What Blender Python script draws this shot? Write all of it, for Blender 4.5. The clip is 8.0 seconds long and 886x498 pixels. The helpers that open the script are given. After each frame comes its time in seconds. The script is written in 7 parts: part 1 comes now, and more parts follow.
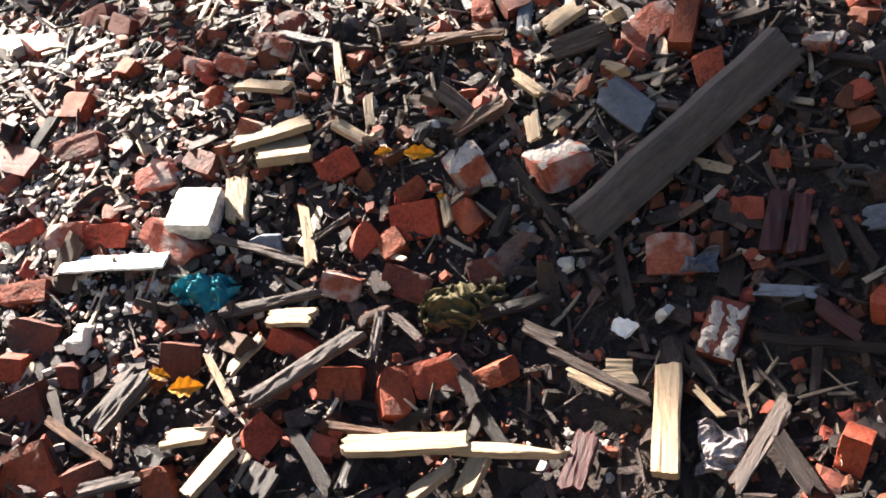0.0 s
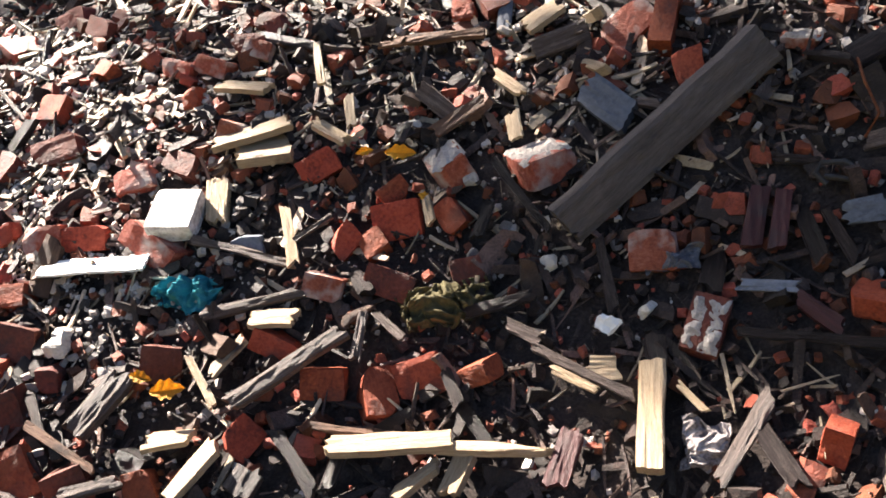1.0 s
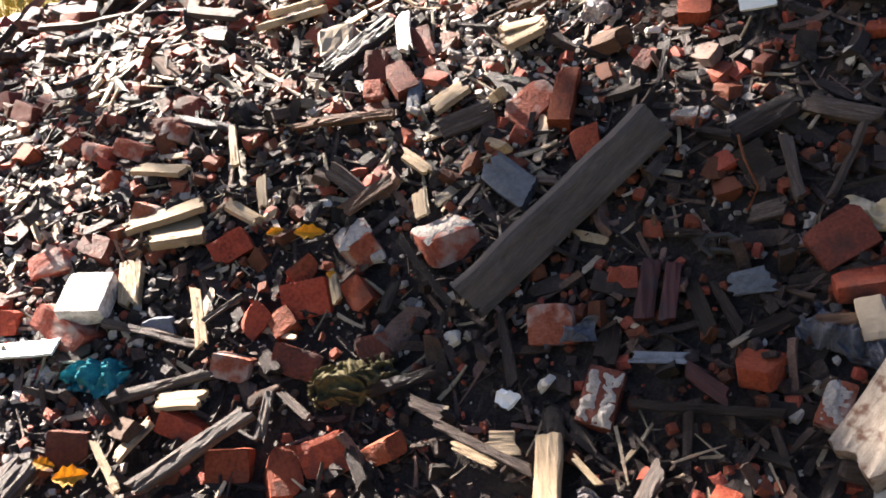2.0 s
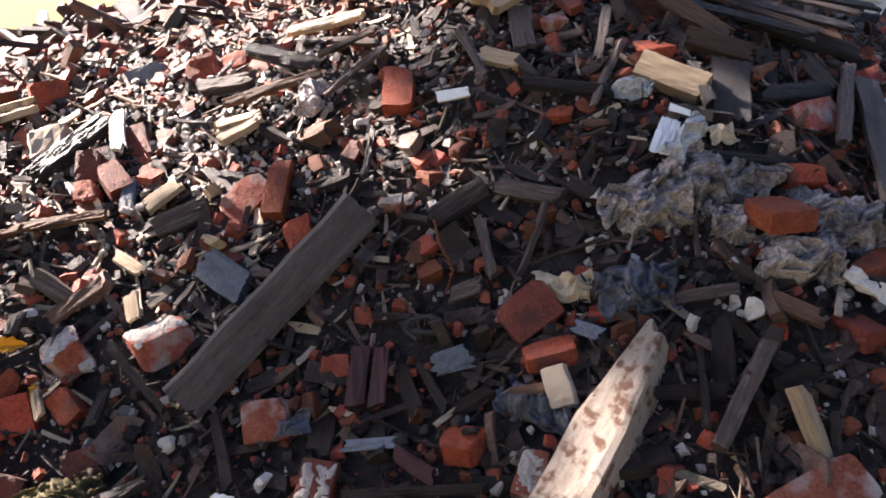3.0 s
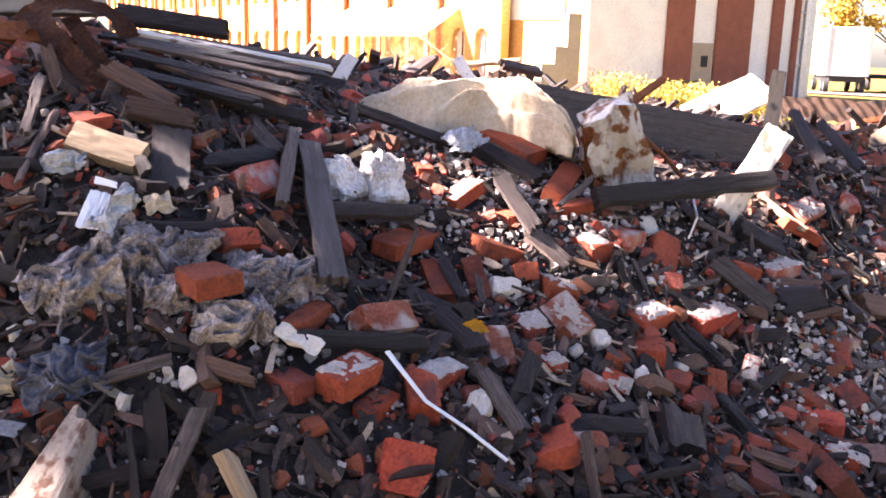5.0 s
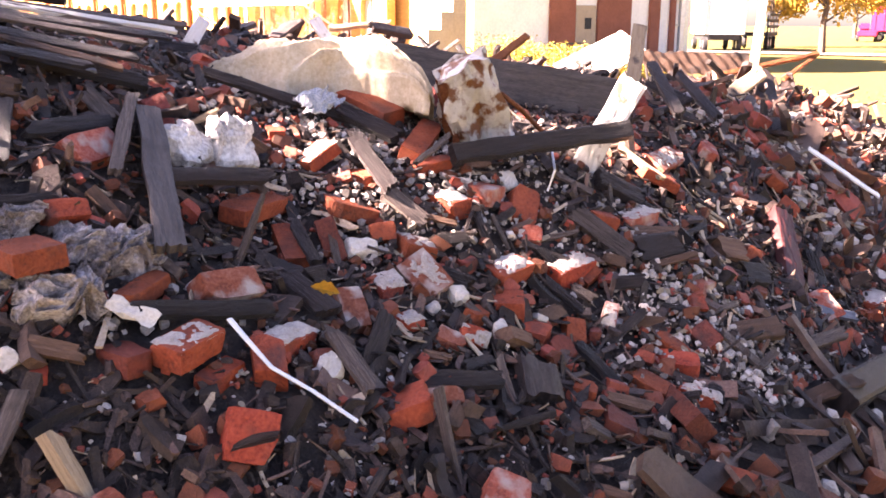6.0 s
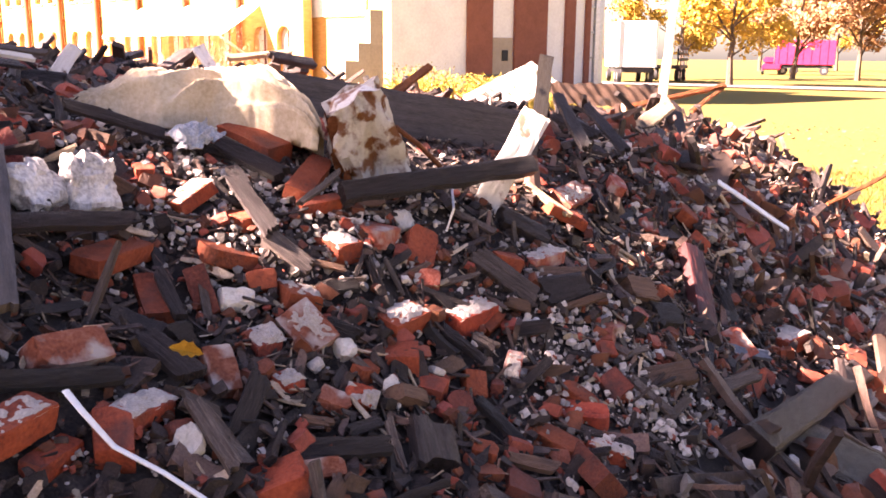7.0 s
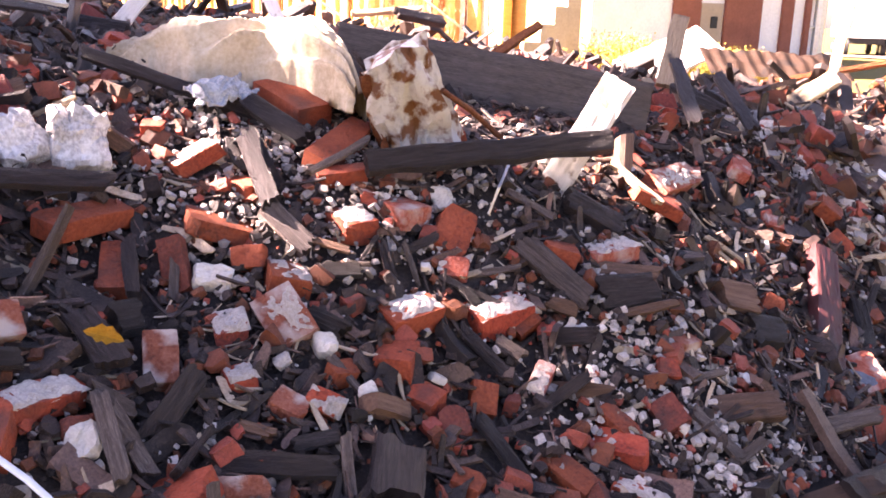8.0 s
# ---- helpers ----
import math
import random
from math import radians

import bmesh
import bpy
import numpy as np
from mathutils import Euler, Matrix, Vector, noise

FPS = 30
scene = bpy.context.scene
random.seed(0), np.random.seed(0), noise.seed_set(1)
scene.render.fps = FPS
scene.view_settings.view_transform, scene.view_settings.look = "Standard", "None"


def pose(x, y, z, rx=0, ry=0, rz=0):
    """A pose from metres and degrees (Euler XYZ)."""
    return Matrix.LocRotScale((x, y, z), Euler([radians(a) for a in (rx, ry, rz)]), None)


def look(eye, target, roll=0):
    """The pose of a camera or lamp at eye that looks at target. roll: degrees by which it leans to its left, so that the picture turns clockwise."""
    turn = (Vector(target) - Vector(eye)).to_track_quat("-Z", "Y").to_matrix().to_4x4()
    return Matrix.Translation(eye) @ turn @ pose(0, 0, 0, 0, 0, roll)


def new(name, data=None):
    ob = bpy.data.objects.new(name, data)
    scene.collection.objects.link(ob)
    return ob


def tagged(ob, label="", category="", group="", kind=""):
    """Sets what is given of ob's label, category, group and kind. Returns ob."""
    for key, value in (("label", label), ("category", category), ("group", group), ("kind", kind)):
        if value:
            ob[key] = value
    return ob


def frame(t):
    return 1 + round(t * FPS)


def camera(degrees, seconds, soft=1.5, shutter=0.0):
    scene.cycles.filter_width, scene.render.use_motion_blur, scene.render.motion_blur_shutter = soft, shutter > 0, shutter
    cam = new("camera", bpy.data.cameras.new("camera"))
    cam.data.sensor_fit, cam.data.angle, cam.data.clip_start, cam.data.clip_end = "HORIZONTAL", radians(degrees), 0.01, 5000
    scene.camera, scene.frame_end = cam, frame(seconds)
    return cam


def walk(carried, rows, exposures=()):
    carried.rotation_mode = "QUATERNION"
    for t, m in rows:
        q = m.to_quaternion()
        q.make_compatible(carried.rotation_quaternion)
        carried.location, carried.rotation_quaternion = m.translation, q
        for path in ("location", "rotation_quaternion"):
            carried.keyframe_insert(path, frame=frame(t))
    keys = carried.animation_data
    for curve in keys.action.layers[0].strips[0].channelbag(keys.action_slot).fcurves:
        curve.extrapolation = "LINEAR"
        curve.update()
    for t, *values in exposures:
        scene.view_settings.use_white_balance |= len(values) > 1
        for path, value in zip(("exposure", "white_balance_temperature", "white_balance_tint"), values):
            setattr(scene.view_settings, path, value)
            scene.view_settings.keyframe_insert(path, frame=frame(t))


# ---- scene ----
# camera and walk
cam = camera(52.4, 8.0, soft=1.7, shutter=0.08)
PATH = [
    (0, (0.334, 0.156, 1.600), (0.445, 1.946, 0.715), 1.92),
    (0.5, (0.342, 0.156, 1.584), (0.464, 1.951, 0.711), 1.82),
    (1, (0.332, 0.153, 1.580), (0.484, 1.948, 0.712), 1.96),
    (1.2, (0.345, 0.151, 1.579), (0.490, 1.954, 0.726), 1.94),
    (2.3, (0.558, 0.112, 1.660), (0.845, 1.961, 0.955), 0.73),
    (2.5, (0.602, 0.107, 1.670), (0.996, 1.947, 0.991), 1.13),
    (3, (0.708, 0.074, 1.663), (1.323, 1.891, 1.097), 1.29),
    (3.5, (0.792, 0.053, 1.676), (1.633, 1.803, 1.196), 2.33),
    (4, (0.876, 0.017, 1.691), (1.947, 1.650, 1.259), 2.44),
    (4.5, (0.943, -0.038, 1.699), (2.188, 1.476, 1.303), 1.59),
    (5, (0.999, -0.074, 1.696), (2.376, 1.313, 1.273), 1.63),
    (5.2, (1.015, -0.090, 1.691), (2.436, 1.243, 1.241), 1.44),
    (6.3, (1.162, -0.149, 1.659), (2.712, 1.029, 1.199), 0.22),
    (6.5, (1.203, -0.103, 1.663), (2.783, 1.047, 1.237), 0.40),
    (7, (1.329, -0.084, 1.656), (2.956, 1.002, 1.237), 0.47),
    (7.5, (1.619, -0.126, 1.623), (3.124, 1.117, 1.187), 0.62),
    (8, (1.876, -0.186, 1.632), (3.210, 1.218, 1.133), 1.56),
]
walk(cam, [(t, look(eye, target, roll)) for t, eye, target, roll in PATH], [(0, 1.84, 6250, 15), (1.2, 1.84, 6250, 15), (2.5, 1.78, 6250, 18), (3.0, 2.0, 6250, 22), (4.0, 2.72, 6050, 28), (4.5, 2.92, 6250, 31), (5.0, 2.88, 6400, 32), (6.5, 3.36, 7200, 42), (7.0, 2.84, 7300, 44), (7.5, 3.08, 6950, 43), (8, 3.32, 6850, 42)])

# ---- light ----
SUN_AZ, SUN_EL = 45, 34   # degrees left of +y, and above the horizon
world = bpy.data.worlds.new("sky")
scene.world = world
world.use_nodes = True
wn = world.node_tree
sky = wn.nodes.new("ShaderNodeTexSky")
sky.sky_type, sky.sun_disc = "NISHITA", False
sky.sun_elevation, sky.sun_rotation = radians(SUN_EL), radians(-SUN_AZ)
sky.dust_density, sky.air_density = 1.5, 1.0
wn.links.new(sky.outputs[0], wn.nodes["Background"].inputs[0])
wn.nodes["Background"].inputs[1].default_value = 0.05
sun_data = bpy.data.lights.new("sun", "SUN")
sun_data.energy, sun_data.angle, sun_data.color = 11.0, radians(0.6), (1.0, 0.9, 0.74)
sun = new("sun", sun_data)
az, el = radians(SUN_AZ), radians(SUN_EL)
SUN_WAY = Vector((-math.sin(az) * math.cos(el), math.cos(az) * math.cos(el), math.sin(el)))
sun.matrix_world = look(SUN_WAY * 60, (0, 0, 0))


# ---- materials ----
def surface(name, stops, scale=20, stretch=(1, 1, 1), rough=0.8, bump=0.3, metal=0.0, vary=0.35, patch=None, patch_at=(0.55, 0.62),
            patch_scale=9, hue=0.0, spec=0.35, attribute=None, clear=0.0, island=False):
    """A worn surface: a ramp of colours over fine and coarse noise in object space, shifted and dimmed piece by piece;
    patch lays a second colour over it in blots."""
    m = bpy.data.materials.new(name)
    m.use_nodes = True
    n, l = m.node_tree.nodes, m.node_tree.links
    b = n["Principled BSDF"]
    b.inputs["Roughness"].default_value, b.inputs["Metallic"].default_value = rough, metal
    b.inputs["Specular IOR Level"].default_value = spec
    co, info = n.new("ShaderNodeTexCoord"), n.new("ShaderNodeObjectInfo")
    chance = n.new("ShaderNodeNewGeometry").outputs["Random Per Island"] if island else info.outputs["Random"]
    shift = n.new("ShaderNodeVectorMath")
    shift.operation = "MULTIPLY_ADD"
    l.new(chance, shift.inputs[0])
    shift.inputs[1].default_value = (37, 53, 71)
    l.new(co.outputs["Object"], shift.inputs[2])
    mp = n.new("ShaderNodeMapping")
    mp.inputs["Scale"].default_value = stretch
    l.new(shift.outputs[0], mp.inputs[0])
    fine, coarse = n.new("ShaderNodeTexNoise"), n.new("ShaderNodeTexNoise")
    for node, sc, det in ((fine, scale * 9, 7), (coarse, scale, 4)):
        node.inputs["Scale"].default_value, node.inputs["Detail"].default_value = sc, det
        node.inputs["Roughness"].default_value = 0.65
        l.new(mp.outputs[0], node.inputs["Vector"])
    mix = n.new("ShaderNodeMath")
    mix.operation = "MULTIPLY_ADD"
    l.new(fine.outputs["Fac"], mix.inputs[0])
    mix.inputs[1].default_value = 0.55
    half = n.new("ShaderNodeMath")
    half.operation = "MULTIPLY"
    l.new(coarse.outputs["Fac"], half.inputs[0])
    half.inputs[1].default_value = 0.45
    l.new(half.outputs[0], mix.inputs[2])
    ramp = n.new("ShaderNodeValToRGB")
    while len(ramp.color_ramp.elements) < len(stops):
        ramp.color_ramp.elements.new(0.5)
    for e, (p, c) in zip(ramp.color_ramp.elements, stops):
        e.position, e.color = p, (*c, 1)
    l.new(mix.outputs[0], ramp.inputs[0])
    hsv = n.new("ShaderNodeHueSaturation")
    l.new(ramp.outputs[0], hsv.inputs["Color"])
    rnd = n.new("ShaderNodeMapRange")
    rnd.inputs[3].default_value, rnd.inputs[4].default_value = 1 - vary, 1 + vary
    l.new(chance, rnd.inputs[0])
    l.new(rnd.outputs[0], hsv.inputs["Value"])
    if hue:
        hr = n.new("ShaderNodeMapRange")
        hr.inputs[3].default_value, hr.inputs[4].default_value = 0.5 + hue, 0.5 - hue
        l.new(chance, hr.inputs[0])
        l.new(hr.outputs[0], hsv.inputs["Hue"])
    colour = hsv.outputs[0]
    if patch:
        blot = n.new("ShaderNodeTexNoise")
        blot.inputs["Scale"].default_value, blot.inputs["Detail"].default_value = patch_scale, 5
        l.new(shift.outputs[0], blot.inputs["Vector"])
        step = n.new("ShaderNodeMapRange")
        step.inputs[1].default_value, step.inputs[2].default_value = patch_at
        l.new(blot.outputs["Fac"], step.inputs[0])
        over = n.new("ShaderNodeMix")
        over.data_type = "RGBA"
        l.new(step.outputs[0], over.inputs[0])
        l.new(colour, over.inputs[6])
        over.inputs[7].default_value = (*patch, 1)
        colour = over.outputs[2]
    if attribute:
        at = n.new("ShaderNodeAttribute")
        at.attribute_name = attribute[0]
        over = n.new("ShaderNodeMix")
        over.data_type = "RGBA"
        l.new(at.outputs["Fac"], over.inputs[0])
        tint = n.new("ShaderNodeValToRGB")
        for e, c in zip(tint.color_ramp.elements, attribute[1:]):
            e.color = (*c, 1)
        tint.color_ramp.elements[0].position, tint.color_ramp.elements[1].position = 0.35, 0.65
        l.new(mix.outputs[0], tint.inputs[0])
        l.new(tint.outputs[0], over.inputs[6])
        l.new(colour, over.inputs[7])
        colour = over.outputs[2]
    l.new(colour, b.inputs["Base Color"])
    if clear:
        b.inputs["Coat Weight"].default_value = clear
    bm_ = n.new("ShaderNodeBump")
    bm_.inputs["Strength"].default_value, bm_.inputs["Distance"].default_value = min(1.0, bump * 1.5), 0.014
    l.new(mix.outputs[0], bm_.inputs["Height"])
    l.new(bm_.outputs[0], b.inputs["Normal"])
    return m


BRICK = surface("fired red brick", [(0.30, (0.042, 0.009, 0.005)), (0.48, (0.265, 0.045, 0.017)), (0.70, (0.43, 0.096, 0.040))], 14, rough=0.72, bump=0.6,
                vary=0.28, hue=0.006, patch=(0.07, 0.034, 0.029), patch_at=(0.55, 0.76))
BRICK_PALE = surface("mortar-stained red brick", [(0.30, (0.07, 0.017, 0.011)), (0.48, (0.26, 0.060, 0.031)), (0.70, (0.42, 0.16, 0.105))], 14, rough=0.75, bump=0.6,
                     vary=0.25, hue=0.006, patch=(0.42, 0.35, 0.315), patch_at=(0.49, 0.68), patch_scale=16)
BRICK_DARK = surface("sooty dark red brick", [(0.3, (0.035, 0.010, 0.008)), (0.5, (0.15, 0.031, 0.018)), (0.72, (0.26, 0.064, 0.040))], 14, rough=0.65, bump=0.6,
                     vary=0.35, hue=0.006, patch=(0.03, 0.018, 0.016), patch_at=(0.52, 0.68))
MORTAR = surface("lime mortar", [(0.3, (0.26, 0.22, 0.19)), (0.5, (0.46, 0.41, 0.37)), (0.7, (0.64, 0.60, 0.55))], 24, rough=0.95, bump=0.7, vary=0.15)
CHAR = surface("charred wood", [(0.34, (0.005, 0.003, 0.003)), (0.5, (0.020, 0.013, 0.012)), (0.68, (0.085, 0.058, 0.052))], 8, (2.2, 26, 26), rough=0.42, bump=0.8,
               vary=0.5, spec=0.4)
GREYWOOD = surface("weathered grey wood", [(0.32, (0.018, 0.012, 0.010)), (0.5, (0.090, 0.064, 0.054)), (0.70, (0.27, 0.215, 0.185))], 5, (2.0, 34, 34), rough=0.58,
                   bump=0.5, vary=0.35, patch=(0.03, 0.024, 0.022), patch_at=(0.58, 0.75))
PALEWOOD = surface("bare pale wood", [(0.3, (0.16, 0.10, 0.055)), (0.5, (0.40, 0.29, 0.18)), (0.72, (0.60, 0.48, 0.33))], 5, (2.0, 34, 34), rough=0.5, bump=0.4,
                   vary=0.3, patch=(0.05, 0.036, 0.03), patch_at=(0.6, 0.7))
BROWNWOOD = surface("brown split wood", [(0.3, (0.03, 0.016, 0.01)), (0.5, (0.12, 0.064, 0.04)), (0.72, (0.24, 0.14, 0.09))], 5, (2.0, 34, 34), rough=0.7, bump=0.5,
                    vary=0.4, patch=(0.02, 0.015, 0.014), patch_at=(0.55, 0.7))
REDWOOD = surface("dark red painted wood", [(0.3, (0.018, 0.006, 0.006)), (0.5, (0.055, 0.012, 0.012)), (0.72, (0.11, 0.03, 0.028))], 5, (2, 30, 30), rough=0.5, bump=0.3,
                  vary=0.2, patch=(0.03, 0.02, 0.02), patch_at=(0.58, 0.7))
WHITEPAINT = surface("flaking white paint on wood", [(0.3, (0.50, 0.45, 0.38)), (0.5, (0.74, 0.70, 0.64)), (0.7, (0.82, 0.80, 0.76))], 6, (2, 20, 20), rough=0.55,
                     bump=0.5, vary=0.05, patch=(0.20, 0.13, 0.09), patch_at=(0.60, 0.66), patch_scale=14)
BEAMWOOD = surface("dull grey-brown sawn timber", [(0.32, (0.026, 0.021, 0.019)), (0.5, (0.074, 0.061, 0.056)), (0.7, (0.135, 0.113, 0.104))], 4, (1.2, 12, 12), rough=0.6,
                   bump=0.3, vary=0.1, patch=(0.03, 0.024, 0.022), patch_at=(0.55, 0.8))
POSTPAINT = surface("worn cream paint on wood", [(0.3, (0.22, 0.15, 0.11)), (0.5, (0.46, 0.38, 0.31)), (0.7, (0.62, 0.56, 0.49))], 6, (3, 16, 16), rough=0.6,
                    bump=0.7, vary=0.05, patch=(0.17, 0.085, 0.055), patch_at=(0.52, 0.64), patch_scale=34)
PEBBLE = surface("pale rubble crumbs", [(0.3, (0.20, 0.16, 0.14)), (0.5, (0.42, 0.37, 0.33)), (0.7, (0.60, 0.56, 0.52))], 30, rough=0.9, bump=0.4)
SOIL = surface("charred rubble soil", [(0.3, (0.010, 0.008, 0.008)), (0.48, (0.035, 0.027, 0.024)), (0.62, (0.075, 0.055, 0.048)), (0.75, (0.16, 0.13, 0.11))], 16,
               rough=0.95, bump=0.9, vary=0.0, attribute=("pile", (0.060, 0.055, 0.008), (0.17, 0.125, 0.018)))
STONE = surface("pale limestone", [(0.3, (0.36, 0.31, 0.26)), (0.5, (0.55, 0.50, 0.44)), (0.7, (0.68, 0.64, 0.58))], 18, rough=0.9, bump=0.5, vary=0.2)
PLASTER = surface("streaked white plaster", [(0.36, (0.22, 0.20, 0.19)), (0.48, (0.48, 0.45, 0.43)), (0.6, (0.74, 0.71, 0.69))], 9, (1.3, 1, 1), rough=0.9, bump=0.3, vary=0.05)
RUST = surface("rusted sheet iron", [(0.3, (0.05, 0.016, 0.008)), (0.5, (0.20, 0.062, 0.02)), (0.72, (0.36, 0.14, 0.05))], 12, rough=0.7, bump=0.5, metal=0.3, vary=0.2)
RUSTDARK = surface("dark rusted sheet iron", [(0.3, (0.020, 0.009, 0.006)), (0.5, (0.085, 0.030, 0.013)), (0.72, (0.22, 0.085, 0.030))], 12, rough=0.6, bump=0.5, metal=0.3, vary=0.1)
RUSTWHITE = surface("rusting white enamel", [(0.3, (0.52, 0.46, 0.38)), (0.5, (0.74, 0.70, 0.63)), (0.7, (0.80, 0.77, 0.72))], 8, rough=0.4, bump=0.3, vary=0.0,
                    patch=(0.24, 0.085, 0.022), patch_at=(0.50, 0.60), patch_scale=20, spec=0.5)
CLOTH = surface("dirty cream cloth", [(0.3, (0.34, 0.26, 0.16)), (0.5, (0.52, 0.43, 0.31)), (0.7, (0.66, 0.58, 0.46))], 7, rough=0.95, bump=0.15, vary=0.05, spec=0.1)
ASHCLOTH = surface("ash-grey singed paper", [(0.34, (0.04, 0.034, 0.034)), (0.5, (0.29, 0.25, 0.245)), (0.64, (0.62, 0.56, 0.55))], 14, rough=0.85, bump=0.6, vary=0.15,
                   patch=(0.20, 0.16, 0.15), patch_at=(0.64, 0.76))
BLUEFILM = surface("sooty blue plastic film", [(0.3, (0.018, 0.020, 0.028)), (0.5, (0.070, 0.075, 0.10)), (0.7, (0.21, 0.22, 0.27))], 16, rough=0.35, bump=0.5, vary=0.15, spec=0.6)
PALEFILM = surface("dirty clear plastic film", [(0.3, (0.16, 0.17, 0.19)), (0.5, (0.40, 0.42, 0.45)), (0.7, (0.66, 0.68, 0.71))], 16, rough=0.25, bump=0.5, vary=0.1, spec=0.7)
TEAL = surface("teal knitted rag", [(0.3, (0.01, 0.12, 0.17)), (0.5, (0.03, 0.27, 0.34)), (0.7, (0.10, 0.42, 0.48))], 40, rough=0.9, bump=0.9, vary=0.1)
WHITEPVC = surface("white plastic", [(0.3, (0.66, 0.66, 0.66)), (0.6, (0.80, 0.80, 0.79))], 10, rough=0.35, bump=0.08, vary=0.04, spec=0.5)
LEAFY = surface("yellow dead leaf", [(0.3, (0.40, 0.17, 0.015)), (0.6, (0.72, 0.40, 0.03))], 30, rough=0.6, bump=0.3, vary=0.25)
DARKMETAL = surface("dull dark metal", [(0.3, (0.03, 0.032, 0.036)), (0.6, (0.10, 0.105, 0.115))], 10, rough=0.4, bump=0.15, metal=0.6, vary=0.2)
SLATE = surface("blue-grey slate", [(0.3, (0.05, 0.058, 0.075)), (0.6, (0.14, 0.155, 0.19))], 10, rough=0.55, bump=0.3, vary=0.25)
OLIVE = surface("muddy olive cloth", [(0.3, (0.03, 0.024, 0.010)), (0.6, (0.12, 0.10, 0.045))], 20, rough=0.9, bump=0.6, vary=0.1)
STEEL = surface("galvanised steel", [(0.3, (0.30, 0.31, 0.33)), (0.6, (0.52, 0.53, 0.55))], 12, rough=0.35, bump=0.1, metal=0.9, vary=0.1)
OCHRE = surface("ochre brick wall", [(0.35, (0.42, 0.20, 0.06)), (0.6, (0.62, 0.36, 0.12))], 3, (1, 1, 3), rough=0.9, bump=0.2, vary=0.0)
ORANGE = surface("orange-brown painted iron", [(0.3, (0.22, 0.055, 0.02)), (0.6, (0.36, 0.10, 0.035))], 4, rough=0.7, bump=0.1, vary=0.05)
WALLWHITE = surface("white painted masonry", [(0.3, (0.62, 0.60, 0.60)), (0.6, (0.80, 0.79, 0.78))], 1.2, rough=0.85, bump=0.15, vary=0.0)
WALLBROWN = surface("red-brown painted masonry", [(0.3, (0.16, 0.055, 0.035)), (0.6, (0.25, 0.09, 0.06))], 2, rough=0.85, bump=0.2, vary=0.05)
BEIGE = surface("beige render", [(0.3, (0.27, 0.22, 0.17)), (0.6, (0.38, 0.31, 0.24))], 2, rough=0.9, bump=0.2, vary=0.1)
AWNING = surface("white awning canvas", [(0.3, (0.70, 0.68, 0.62)), (0.6, (0.80, 0.78, 0.73))], 3, rough=0.8, bump=0.1, vary=0.0)
TRUCKWHITE = surface("white trailer panel", [(0.3, (0.66, 0.68, 0.70)), (0.6, (0.78, 0.79, 0.80))], 1.5, rough=0.4, bump=0.05, vary=0.05)
TRUCKRED = surface("magenta-red painted steel", [(0.3, (0.38, 0.015, 0.05)), (0.6, (0.55, 0.03, 0.08))], 2, rough=0.35, bump=0.05, vary=0.05)
BLACK = surface("black rubber and steel", [(0.3, (0.010, 0.010, 0.011)), (0.6, (0.03, 0.03, 0.032))], 6, rough=0.7, bump=0.2, vary=0.1)
BARK = surface("grey-brown bark", [(0.3, (0.035, 0.024, 0.017)), (0.6, (0.13, 0.09, 0.065))], 6, (6, 6, 1), rough=0.95, bump=0.8, vary=0.1)
FALL = surface("autumn leaves", [(0.3, (0.16, 0.10, 0.015)), (0.5, (0.42, 0.26, 0.03)), (0.7, (0.60, 0.36, 0.06))], 0.8, rough=0.7, bump=0.2, vary=0.15)
FALLBROWN = surface("rust-brown autumn leaves", [(0.3, (0.12, 0.055, 0.025)), (0.5, (0.28, 0.14, 0.06)), (0.7, (0.42, 0.24, 0.12))], 0.8, rough=0.7, bump=0.2, vary=0.15)
WEED = surface("yellow-green weeds", [(0.3, (0.16, 0.13, 0.02)), (0.5, (0.44, 0.33, 0.06)), (0.7, (0.60, 0.46, 0.14))], 1.5, rough=0.8, bump=0.2, vary=0.15)
DRY = surface("dry brown brush", [(0.3, (0.16, 0.09, 0.045)), (0.6, (0.42, 0.27, 0.14))], 2, rough=0.8, bump=0.2, vary=0.15)
ASPHALT = surface("pinkish worn asphalt", [(0.3, (0.09, 0.075, 0.07)), (0.6, (0.16, 0.135, 0.125))], 2, rough=0.9, bump=0.2, vary=0.0)
GLASSDARK = surface("dark window glass", [(0.3, (0.02, 0.022, 0.028)), (0.6, (0.05, 0.055, 0.065))], 1, rough=0.08, bump=0.02, vary=0.0, spec=0.6)
GLASSPALE = surface("pale blinds behind glass", [(0.3, (0.55, 0.54, 0.55)), (0.6, (0.70, 0.69, 0.68))], 2, rough=0.25, bump=0.02, vary=0.05, spec=0.6)


BITS = [surface("loose " + name, stops, sc, rough=0.55, bump=0.5, vary=0.6, hue=hue, island=True) for name, stops, sc, hue in (
    ("pale crumbs", [(0.3, (0.19, 0.155, 0.135)), (0.7, (0.54, 0.49, 0.45))], 30, 0.0),
    ("red brick crumbs", [(0.3, (0.07, 0.018, 0.010)), (0.7, (0.33, 0.085, 0.040))], 30, 0.012),
    ("charred splinters", [(0.3, (0.008, 0.005, 0.005)), (0.5, (0.03, 0.02, 0.017)), (0.7, (0.10, 0.066, 0.055))], 26, 0.01),
    ("pale splinters", [(0.3, (0.20, 0.14, 0.09)), (0.7, (0.52, 0.42, 0.30))], 20, 0.01),
    ("grey-brown splinters", [(0.3, (0.022, 0.012, 0.009)), (0.7, (0.17, 0.105, 0.078))], 20, 0.01))]


